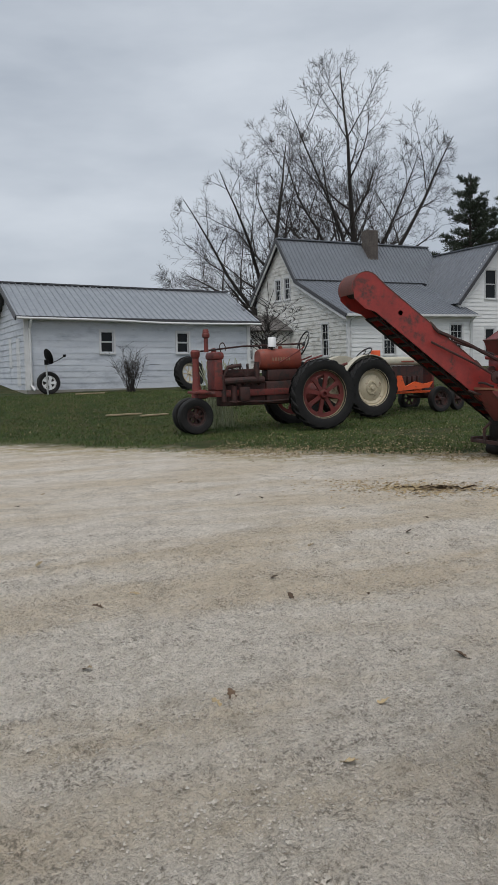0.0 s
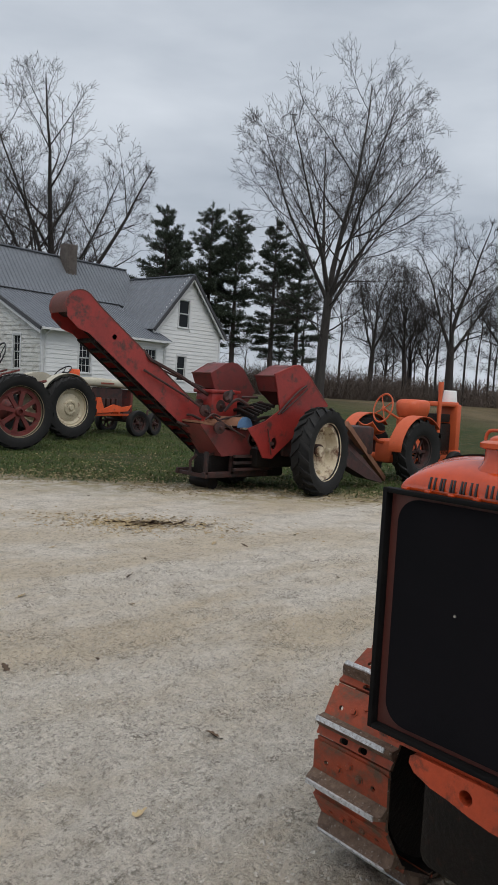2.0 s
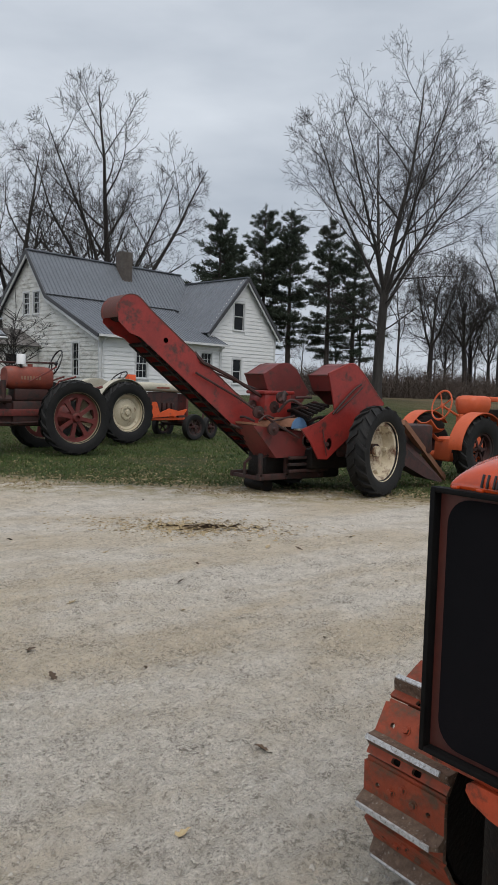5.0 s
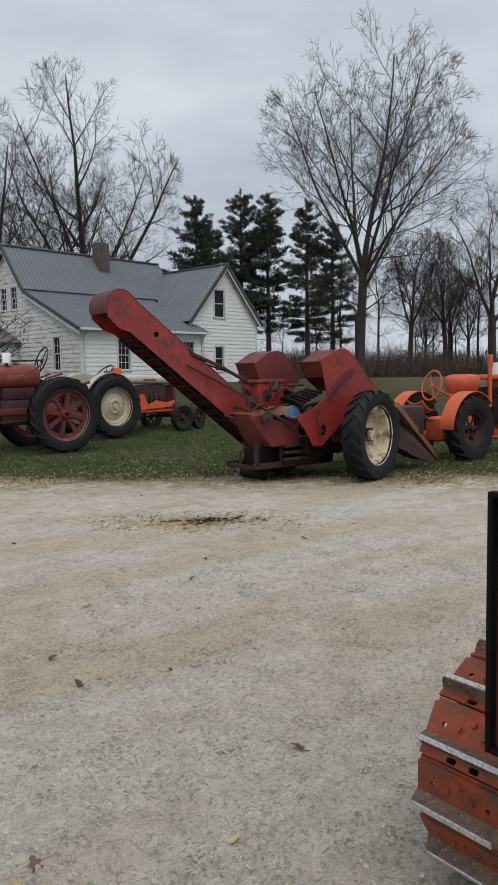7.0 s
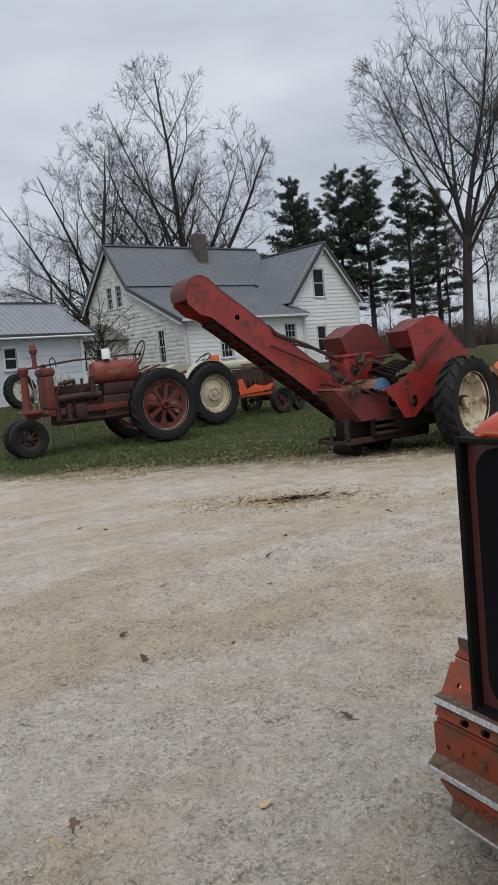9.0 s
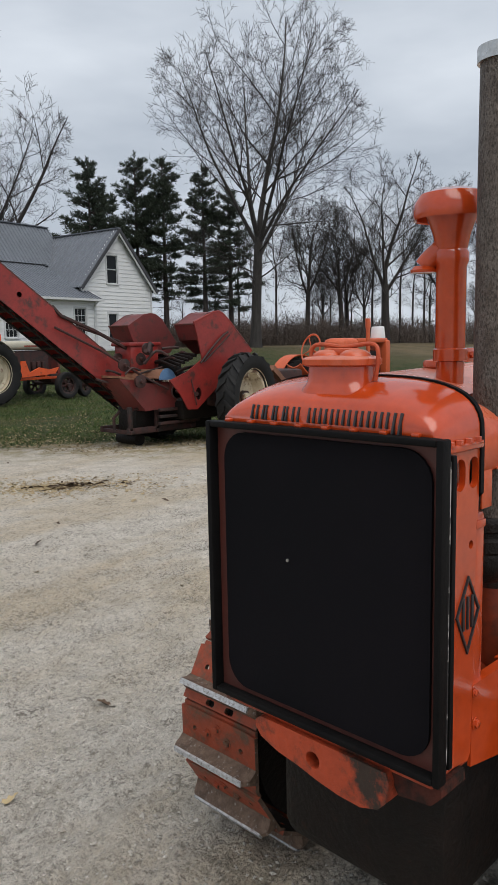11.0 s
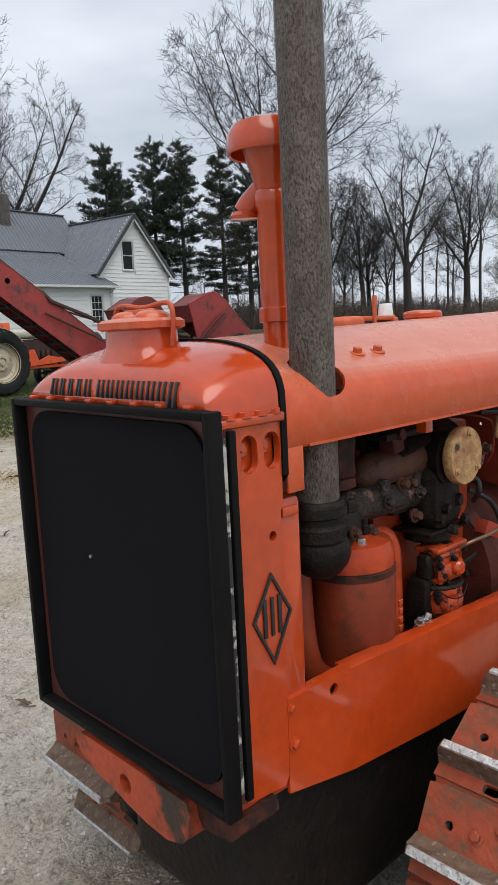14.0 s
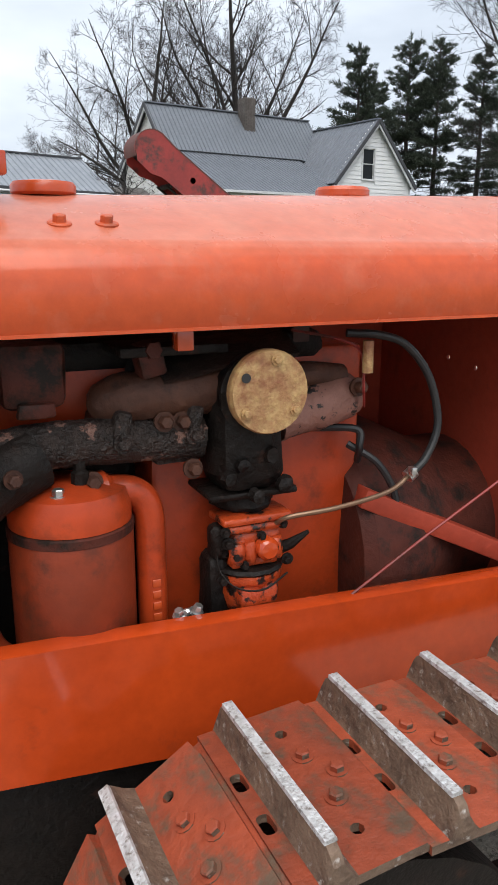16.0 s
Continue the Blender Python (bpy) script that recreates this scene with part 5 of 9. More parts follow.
def window(parent, M, g, rows=1, cols=1, shift=(0, 0, 0), name="window", trim=0.09):
    """A sash window in the opening g = (u0, u1, z0, z1) of a wall: casing, two sashes, panes, sill."""
    u0, u1, z0, z1 = g
    bm = bmesh.new()
    for a in ((u0 - trim, u0, z0 - 0.02, z1 + trim), (u1, u1 + trim, z0 - 0.02, z1 + trim), (u0, u1, z1, z1 + trim)):
        box(bm, a[0], a[1], -0.06, 0.035, a[2], a[3], M)
    fr = part(name, bm, TRIM_WHITE, parent, "white-painted sash window", shift=shift)
    bm = bmesh.new()
    box(bm, u0 - trim, u1 + trim, -0.06, 0.06, z0 - 0.07, z0 - 0.021, M)
    part("sill", bm, TRIM_WHITE, fr, shift=shift)
    mid = (z0 + z1) / 2
    for k, (a, b, d) in enumerate(((z0, mid, -0.045), (mid, z1, -0.02))):
        bm = bmesh.new()
        s = 0.026
        for q in ((u0, u0 + s, a, b), (u1 - s, u1, a, b), (u0 + s, u1 - s, a, a + s), (u0 + s, u1 - s, b - s, b)):
            box(bm, q[0], q[1], d - 0.02, d, q[2], q[3], M)
        for c in range(1, cols):
            x = u0 + (u1 - u0) * c / cols
            box(bm, x - 0.009, x + 0.009, d - 0.016, d - 0.002, a + s, b - s, M)
        for r in range(1, rows):
            z = a + (b - a) * r / rows
            box(bm, u0 + s, u1 - s, d - 0.016, d - 0.003, z - 0.009, z + 0.009, M)
        part("sash", bm, TRIM_WHITE, fr, shift=shift)
        bm = bmesh.new()
        box(bm, u0 + 0.01, u1 - 0.01, d - 0.014, d - 0.010, a + 0.01, b - 0.01, M)
        part("pane", bm, GLASS, fr, "dark window glass", shift=shift)
    return fr


def roof_slope(parent, e0, e1, r0, material, name="roof", shift=(0, 0, 0), cover=0.9, ribs=4):
    """Ribbed steel panels from the eave e0-e1 up to the ridge above e0 at r0."""
    e0, e1, r0 = Vector(e0), Vector(e1), Vector(r0)
    u, v = (e1 - e0), (r0 - e0)
    L, H = u.length, v.length
    u.normalize(), v.normalize()
    nrm = u.cross(v)
    if nrm.z < 0:
        nrm = -nrm
    n = max(1, round(L / cover))
    w = L / n
    bm = bmesh.new()
    prof = [(0, 0)]
    for k in range(ribs):
        c = w * (k + 0.5) / ribs
        prof += [(c - 0.03, 0), (c - 0.014, 0.034), (c + 0.014, 0.034), (c + 0.03, 0)]
    prof += [(w, 0)]
    rings = [[bm.verts.new((x, y, z)) for x, z in prof] + [bm.verts.new((x, y, -0.03)) for x, _ in prof[::-1]] for y in (0, H)]
    loops_bridge(bm, rings)
    for r in rings:
        k = len(prof)
        for i in range(k - 1):
            bm.faces.new((r[i], r[i + 1], r[2 * k - 2 - i], r[2 * k - 1 - i]))
    bmesh.ops.recalc_face_normals(bm, faces=list(bm.faces))
    me = bpy.data.meshes.new("roof_panel")
    bm.to_mesh(me)
    bm.free()
    bm = bmesh.new()
    M = Matrix(((u.x, v.x, nrm.x, e0.x), (u.y, v.y, nrm.y, e0.y), (u.z, v.z, nrm.z, e0.z), (0, 0, 0, 1)))
    box(bm, 0, L, 0, H, -0.06, -0.032, M)
    base = part(name, bm, ROOF_DARK, parent, "grey ribbed steel roof", shift=shift)
    for k in range(n):
        o = meshed("roof_panel", me, material, base, smooth=0)
        o.matrix_local = Matrix.Translation(-Vector(shift)) @ M @ Matrix.Translation((k * w, 0, 0))
    return base


def bars(bm, runs, w=0.1, d=0.03):
    """Straight trim boards between pairs of points."""
    for a, b in runs:
        m, h = along(a, b)
        box(bm, -w / 2, w / 2, -d / 2, d / 2, 0, h, m)


def build_house():
    sh = (0, 0, 1.05)
    H = thing("farmhouse", pose(13.75, 29.9, 1.05, 0, 0, 9.5) @ Matrix.Translation((0.28, 0, 0)) @ Matrix.Diagonal((0.975, 1, 1, 1)), "white clapboard farmhouse with a grey steel roof on a lawn", "house")
    # front lean-to wall
    W = wall_frame((0, 0.3, 0), (1, 0, 0), (0, -1, 0))
    wins = [(2.16, 2.80, 1.80, 3.08), (6.15, 6.85, 1.85, 3.12)]
    bm = bmesh.new()
    plate(bm, [(0.15, 0.7), (7.5, 0.7), (7.5, 3.62), (0.15, 3.62)], -0.14, Matrix.Translation((0, 0.3, 0)) @ XZ, [[(a, c), (b, c), (b, d), (a, d)] for a, b, c, d in wins])
    wall = part("front_wall", bm, SIDING, H, "white clapboard front wall", shift=sh)
    bm = bmesh.new()
    siding(bm, W, lambda z: (0.24, 7.42), 1.0, 3.48, 0.19, [(a - 0.09, b + 0.09, c - 0.07, d + 0.09) for a, b, c, d in wins])
    part("siding", bm, SIDING, wall, shift=sh)
    for g in wins:
        window(H, W, g, 2, 3, sh)
    # gable end wall
    W = wall_frame((0.15, 0, 0), (0, 1, 0), (-1, 0, 0))
    prof = [(0.3, 3.55), (4.2, 5.35), (5.95, 7.56), (8.6, 5.0)]

    def top(v):
        for (a, za), (b, zb) in zip(prof, prof[1:]):
            if a <= v <= b:
                return za + (zb - za) * (v - a) / (b - a)
        return prof[0][1] if v < a else prof[-1][1]

    def span(z):
        vs = [0.3 + 8.3 * k / 400 for k in range(401)]
        ok = [v for v in vs if top(v) >= z]
        return (ok[0], ok[-1]) if ok else (5.9, 5.95)

    wins = [(1.82, 2.32, 1.82, 3.25), (6.05, 6.55, 4.70, 5.70), (5.15, 5.65, 4.70, 5.70)]
    bm = bmesh.new()
    YZm = Matrix.Translation((0.15, 0, 0)) @ YZ
    plate(bm, [(0.3, 0.7), (8.6, 0.7)] + prof[::-1], 0.14, YZm, [[(a, c), (b, c), (b, d), (a, d)] for a, b, c, d in wins])
    wall = part("gable_wall", bm, SIDING_OLD, H, "mildewed white clapboard gable wall", shift=sh)
    bm = bmesh.new()
    siding(bm, W, span, 1.0, 7.3, 0.19, [(a - 0.09, b + 0.09, c - 0.07, d + 0.09) for a, b, c, d in wins])
    part("siding", bm, SIDING_OLD, wall, shift=sh)
    for g in wins:
        window(H, W, g, 2, 2, sh)
    # wing gable
    W = wall_frame((0, 0.9, 0), (1, 0, 0), (0, -1, 0))
    prof2 = [(7.2, 4.35), (9.72, 7.02), (12.24, 4.35)]
    wins = [(8.98, 9.72, 4.45, 5.82), (8.98, 9.58, 1.72, 2.95)]
    bm = bmesh.new()
    plate(bm, [(7.2, 0.7), (12.24, 0.7)] + prof2[::-1], -0.14, Matrix.Translation((0, 0.9, 0)) @ XZ, [[(a, c), (b, c), (b, d), (a, d)] for a, b, c, d in wins])
    wall = part("wing_wall", bm, SIDING, H, "white clapboard wing gable", shift=sh)
    bm = bmesh.new()
    siding(bm, W, lambda z: (7.5 if z < 3.6 else 7.2 + max(0, (z - 4.35) * 0.9), 12.24 - max(0, (z - 4.35) * 0.9)), 1.0, 7.05, 0.19, [(a - 0.09, b + 0.09, c - 0.07, d + 0.09) for a, b, c, d in wins])
    part("siding", bm, SIDING, wall, shift=sh)
    for g in wins:
        window(H, W, g, 1, 1, sh)
    bm = bmesh.new()
    box(bm, 12.10, 12.24, 1.04, 8.6, 0.7, 4.35)
    box(bm, 0.29, 12.10, 8.46, 8.6, 0.7, 4.9)
    box(bm, 7.36, 7.5, 0.44, 0.9, 0.7, 3.6)
    part("rear_wall", bm, SIDING, H, shift=sh)
    # roofs
    roof_slope(H, (-0.12, -0.02, 3.57), (7.72, -0.02, 3.57), (-0.12, 4.2, 5.47), ROOF, "porch_roof", sh)
    roof_slope(H, (-0.12, 4.2, 5.47), (9.72, 4.2, 5.47), (-0.12, 5.95, 7.68), ROOF, "main_roof", sh)
    roof_slope(H, (-0.12, 8.95, 4.8), (7.3, 8.95, 4.8), (-0.12, 5.95, 7.68), ROOF, "main_roof", sh)
    roof_slope(H, (6.98, 0.62, 4.16), (6.98, 8.9, 4.16), (9.72, 0.62, 7.14), ROOF, "wing_roof", sh)
    roof_slope(H, (12.46, 0.62, 4.16), (12.46, 8.9, 4.16), (9.72, 0.62, 7.14), ROOF, "wing_roof", sh)
    bm = bmesh.new()
    bars(bm, [((-0.12, 5.95, 7.70), (9.7, 5.95, 7.70)), ((9.72, 0.62, 7.16), (9.72, 8.9, 7.16))], 0.22, 0.05)
    part("ridge_cap", bm, ROOF, H, shift=sh)
    bm = bmesh.new()
    bars(bm, [((-0.12, 4.18, 5.50), (7.9, 4.18, 5.50))], 0.16, 0.03)
    part("break_flashing", bm, ROOF_DARK, H, "dark flashing where the roof changes pitch", shift=sh)
    for a, b in (((-0.14, -0.02, 3.50), (-0.14, 4.2, 5.40)), ((-0.14, 4.2, 5.40), (-0.14, 5.95, 7.61)), ((-0.14, 8.95, 4.73), (-0.14, 5.95, 7.61)), ((6.98, 0.60, 4.10), (9.72, 0.60, 7.08)), ((12.46, 0.60, 4.10), (9.72, 0.60, 7.08))):
        bm = bmesh.new()
        bars(bm, [(a, b)], 0.05, 0.16)
        part("rake_trim", bm, ROOF_DARK, H, "dark roof edge trim", shift=sh)
    for a, b in (((-0.10, 0.02, 3.36), (-0.10, 4.2, 5.26)), ((-0.10, 4.2, 5.26), (-0.10, 5.95, 7.47)), ((-0.10, 8.9, 4.65), (-0.10, 5.95, 7.47)), ((7.05, 0.66, 4.02), (9.72, 0.66, 6.94)), ((12.38, 0.66, 4.02), (9.72, 0.66, 6.94))):
        bm = bmesh.new()
        bars(bm, [(a, b)], 0.06, 0.14)
        part("rake_board", bm, TRIM_WHITE, H, "white rake board", shift=sh)
    for a in ((0.12, 0.24, 0.26, 0.36, 1.0, 3.5), (7.42, 7.54, 0.26, 0.36, 1.0, 3.5), (12.16, 12.28, 0.87, 0.97, 1.0, 4.3)):
        bm = bmesh.new()
        box(bm, *a)
        part("corner_board", bm, TRIM_WHITE, H, "white corner board", shift=sh)
    bm = bmesh.new()
    box(bm, -0.1, 7.6, 0.02, 0.3, 3.46, 3.5)
    part("soffit", bm, TRIM_WHITE, H, shift=sh)
    bm = bmesh.new()
    box(bm, -0.1, 7.72, -0.13, -0.03, 3.47, 3.57)
    part("gutter", bm, TRIM_WHITE, H, "white gutter", shift=sh)
    for u in (0.3, 7.38):
        bm = bmesh.new()
        tube(bm, [(u, -0.08, 3.48), (u, 0.02, 3.40), (u, 0.20, 3.28), (u, 0.235, 3.1), (u, 0.235, 1.1)], 0.04, 8)
        part("downpipe", bm, TRIM_WHITE, H, shift=sh)
    # footing
    bm = bmesh.new()
    box(bm, 0.2, 7.45, 0.34, 8.5, 0.6, 1.0)
    box(bm, 7.3, 12.2, 0.95, 8.5, 0.6, 1.0)
    part("footing", bm, CONCRETE, H, shift=sh)
    # chimney: corbelled courses of brick
    bm = bmesh.new()
    box(bm, 5.11, 5.69, 5.26, 5.84, 6.0, 8.26)
    ch = part("chimney", bm, MORTAR, H, "weathered grey brick chimney", shift=sh)
    bm = bmesh.new()
    rg = random.Random(5)
    for k in range(27):
        z = 6.2 + k * 0.078
        grow_ = 0.03 if k > 23 else 0.012
        for side in range(4):
            m = Matrix.Translation((5.40, 5.55, 0)) @ Matrix.Rotation(math.pi / 2 * side, 4, "Z")
            for j in range(3):
                x0 = -0.305 + j * 0.203 + (0.10 if k % 2 else 0)
                x1 = min(x0 + 0.19, 0.305)
                box(bm, x0, x1, -0.305 - grow_ + rg.uniform(-0.004, 0.004), -0.28, z, z + 0.066, m)
    part("bricks", bm, CHIMNEY, ch, shift=sh)
    bm = bmesh.new()
    box(bm, 4.95, 5.85, 5.0, 5.30, 6.38, 6.44, Matrix.Translation((0, 5.1, 6.4)) @ Matrix.Rotation(radians(48), 4, "X") @ Matrix.Translation((0, -5.1, -6.4)))
    part("flashing", bm, ROOF_DARK, ch, shift=sh)
    # small rear annex
    W = wall_frame((0, 5.2, 0), (1, 0, 0), (0, -1, 0))
    wins = [(-2.75, -2.05, 1.75, 2.75), (-1.55, -0.85, 1.75, 2.75)]
    bm = bmesh.new()
    plate(bm, [(-3.3, 0.7), (0.14, 0.7), (0.14, 3.1), (-3.3, 3.1)], -0.12, Matrix.Translation((0, 5.2, 0)) @ XZ, [[(a, c), (b, c), (b, d), (a, d)] for a, b, c, d in wins])
    box(bm, -3.3, -3.18, 5.32, 8.4, 0.7, 3.1)
    box(bm, -3.18, 0.14, 8.28, 8.4, 0.7, 3.1)
    wall = part("annex_wall", bm, SIDING_OLD, H, "mildewed annex wall", shift=sh)
    bm = bmesh.new()
    siding(bm, W, lambda z: (-3.28, 0.1), 1.0, 3.05, 0.19, [(a - 0.09, b + 0.09, c - 0.07, d + 0.09) for a, b, c, d in wins])
    part("siding", bm, SIDING_OLD, wall, shift=sh)
    for g in wins:
        window(H, W, g, 1, 2, sh)
    bm = bmesh.new()
    bx = Matrix.Translation((0, 4.9, 3.1)) @ Matrix.Rotation(radians(24), 4, "X")
    for k in range(9):
        box(bm, -3.6, 0.13, k * 0.22, k * 0.22 + 0.25, 0.012 * (k % 2), 0.05 + 0.012 * (k % 2), bx)
    bx = Matrix.Translation((0, 8.7, 3.1)) @ Matrix.Rotation(radians(180 - 24), 4, "X")
    box(bm, -3.6, 0.13, 0, 2.1, -0.05, 0.0, bx)
    part("annex_roof", bm, SHINGLE, H, "weathered shingle annex roof", shift=sh)


def build_shed():
    sh = (0, 0, 0.75)
    S = thing("long_shed", pose(0.25, 24.5, 0.75, 0, 1.0, 11), "long worn white board shed with a steel roof", "shed")
    W = wall_frame((0, 0.3, 0), (1, 0, 0), (0, -1, 0))
    wins = [(2.74, 3.16, 2.06, 2.74), (5.46, 5.88, 2.06, 2.74)]
    bm = bmesh.new()
    plate(bm, [(0.32, 0.85), (8.3, 0.85), (8.3, 3.2), (0.32, 3.2)], -0.12, Matrix.Translation((0, 0.3, 0)) @ XZ, [[(a, c), (b, c), (b, d), (a, d)] for a, b, c, d in wins])
    front = part("front_wall", bm, SHED_BOARD, S, "worn whitewashed board wall", shift=sh)
    for g in wins:
        window(S, W, g, 1, 1, sh, trim=0.07)
    prof = [(0.3, 3.15), (2.6, 4.35), (4.9, 3.15)]
    W2 = wall_frame((0.32, 0, 0), (0, 1, 0), (-1, 0, 0))
    bm = bmesh.new()
    plate(bm, [(0.3, 0.85), (4.9, 0.85)] + prof[::-1], 0.12, Matrix.Translation((0.32, 0, 0)) @ YZ)
    box(bm, 0.44, 8.18, 4.78, 4.9, 0.85, 3.15)
    box(bm, 8.18, 8.3, 0.42, 4.9, 0.85, 3.15)
    gable = part("gable_wall", bm, SHED_BOARD, S, "worn board gable wall", shift=sh)
    for k in range(12):
        z = 0.86 + k * 0.196
        bm = bmesh.new()
        siding(bm, W, lambda zz: (0.36, 8.28), z, min(z + 0.194, 3.12), 0.2, [(a - 0.07, b + 0.07, c - 0.06, d + 0.07) for a, b, c, d in wins], 0.016)
        part("board", bm, SHED_BOARD, front, shift=sh, smooth=0)
    for k in range(17):
        z = 0.86 + k * 0.196
        t = max(0, (z + 0.1 - 3.15) / 0.5217)
        if 0.32 + t < 4.88 - t:
            bm = bmesh.new()
            siding(bm, W2, lambda zz: (0.32 + t, 4.88 - t), z, z + 0.194, 0.2, [(1.2, 1.75, 1.0, 2.55), (2.5, 2.95, 1.6, 2.6)], 0.024)
            part("board", bm, SHED_BOARD, gable, shift=sh, smooth=0)
    bm = bmesh.new()
    box(bm, 0.30, 0.315, 2.5, 2.95, 1.6, 2.6)
    box(bm, 0.30, 0.315, 1.2, 1.75, 1.0, 2.55)
    part("boarded_opening", bm, TRIM_WHITE, S, "grey boarded-up openings", shift=sh)
    roof_slope(S, (-0.02, -0.02, 3.16), (8.6, -0.02, 3.16), (-0.02, 2.6, 4.46), ROOF_SHED, "roof", sh, 0.86, 4)
    roof_slope(S, (-0.02, 5.2, 3.16), (8.6, 5.2, 3.16), (-0.02, 2.6, 4.46), ROOF_SHED, "roof", sh, 0.86, 4)
    bm = bmesh.new()
    bars(bm, [((-0.04, 2.6, 4.48), (8.6, 2.6, 4.48))], 0.2, 0.05)
    bars(bm, [((-0.04, -0.02, 3.09), (-0.04, 2.6, 4.40)), ((-0.04, 5.2, 3.09), (-0.04, 2.6, 4.40))], 0.05, 0.15)
    box(bm, -0.02, 8.6, -0.035, -0.015, 3.09, 3.17)
    part("roof_edge", bm, ROOF_DARK, S, "dark roof edge", shift=sh)
    bm = bmesh.new()
    tube(bm, curve([(-0.02, -0.09, 3.10), (3.0, -0.09, 3.08), (5.2, -0.09, 3.03), (8.6, -0.09, 3.07)]), 0.036, 8)
    tube(bm, [(0.42, -0.08, 3.05), (0.42, 0.06, 2.92), (0.42, 0.20, 2.8), (0.42, 0.22, 1.0), (0.50, 0.05, 0.86)], 0.045, 8)
    part("gutter", bm, TRIM_WHITE, S, "sagging white gutter and downpipe", shift=sh)
    bm = bmesh.new()
    box(bm, 0.26, 0.40, 0.24, 0.40, 0.86, 3.12)
    box(bm, 8.2, 8.33, 0.25, 0.36, 0.86, 3.12)
    box(bm, 0.1, 8.5, 0.02, 0.3, 3.08, 3.11)
    part("corner_board", bm, TRIM_WHITE, S, shift=sh)
    bm = bmesh.new()
    box(bm, 0.30, 8.32, 0.26, 4.92, 0.45, 0.86)
    part("footing", bm, CONCRETE, S, "grey concrete footing", shift=sh)


build_house()
build_shed()


# ---- wheels ----
def tyre_mesh(R, width, rim_r, lugs=0, lug_h=0.03, sweep=0.55):
    """A tyre round y with its middle at the origin; lugs: bars on each side of the tread."""
    bm = bmesh.new()
    h = width / 2
    prof = [(rim_r, -h * 0.72), (rim_r + 0.015, -h * 0.80), (rim_r + (R - rim_r) * 0.45, -h), (R - (R - rim_r) * 0.2, -h * 0.94), (R - lug_h * 0.9, -h * 0.72), (R - lug_h * 0.5, -h * 0.3), (R - lug_h * 0.45, 0)]
    prof += [(r, -z) for r, z in prof[-2::-1]] + [(rim_r - 0.012, h * 0.6), (rim_r - 0.012, -h * 0.6)]
    seg = 36
    rings = [[bm.verts.new((r * math.cos(2 * math.pi * i / seg), z, r * math.sin(2 * math.pi * i / seg))) for i in range(seg)] for r, z in prof]
    loops_bridge(bm, rings + [rings[0]])
    for s in (-1, 1):
        for k in range(lugs):
            a0 = 2 * math.pi * (k + (0.5 if s > 0 else 0)) / lugs
            ring = []
            for f, top in ((0.02, R), (0.55, R), (0.98, R - lug_h * 0.55)):
                a = a0 + sweep * f * 0.5
                y = s * h * f
                wd = 0.5 * (0.36 * 2 * math.pi / lugs)
                ring.append([bm.verts.new((rr * math.cos(a + q), y, rr * math.sin(a + q))) for rr, q in ((top - lug_h * 1.6, -wd * 1.15), (top, -wd * 0.8), (top, wd * 0.8), (top - lug_h * 1.6, wd * 1.15))])
            loops_bridge(bm, ring)
            bm.faces.new(ring[0][::-1])
            bm.faces.new(ring[-1])
    return bm


def turned(bm, profile, y0=0.0, seg=28, flip=1):
    """A disc or ring turned round y: (radius, y) pairs."""
    lathe(bm, [(r, 0) for r, _ in profile][:0] or [(r, flip * y + y0) for r, y in profile], Matrix.Rotation(radians(-90), 4, "X"), seg, cap=True)


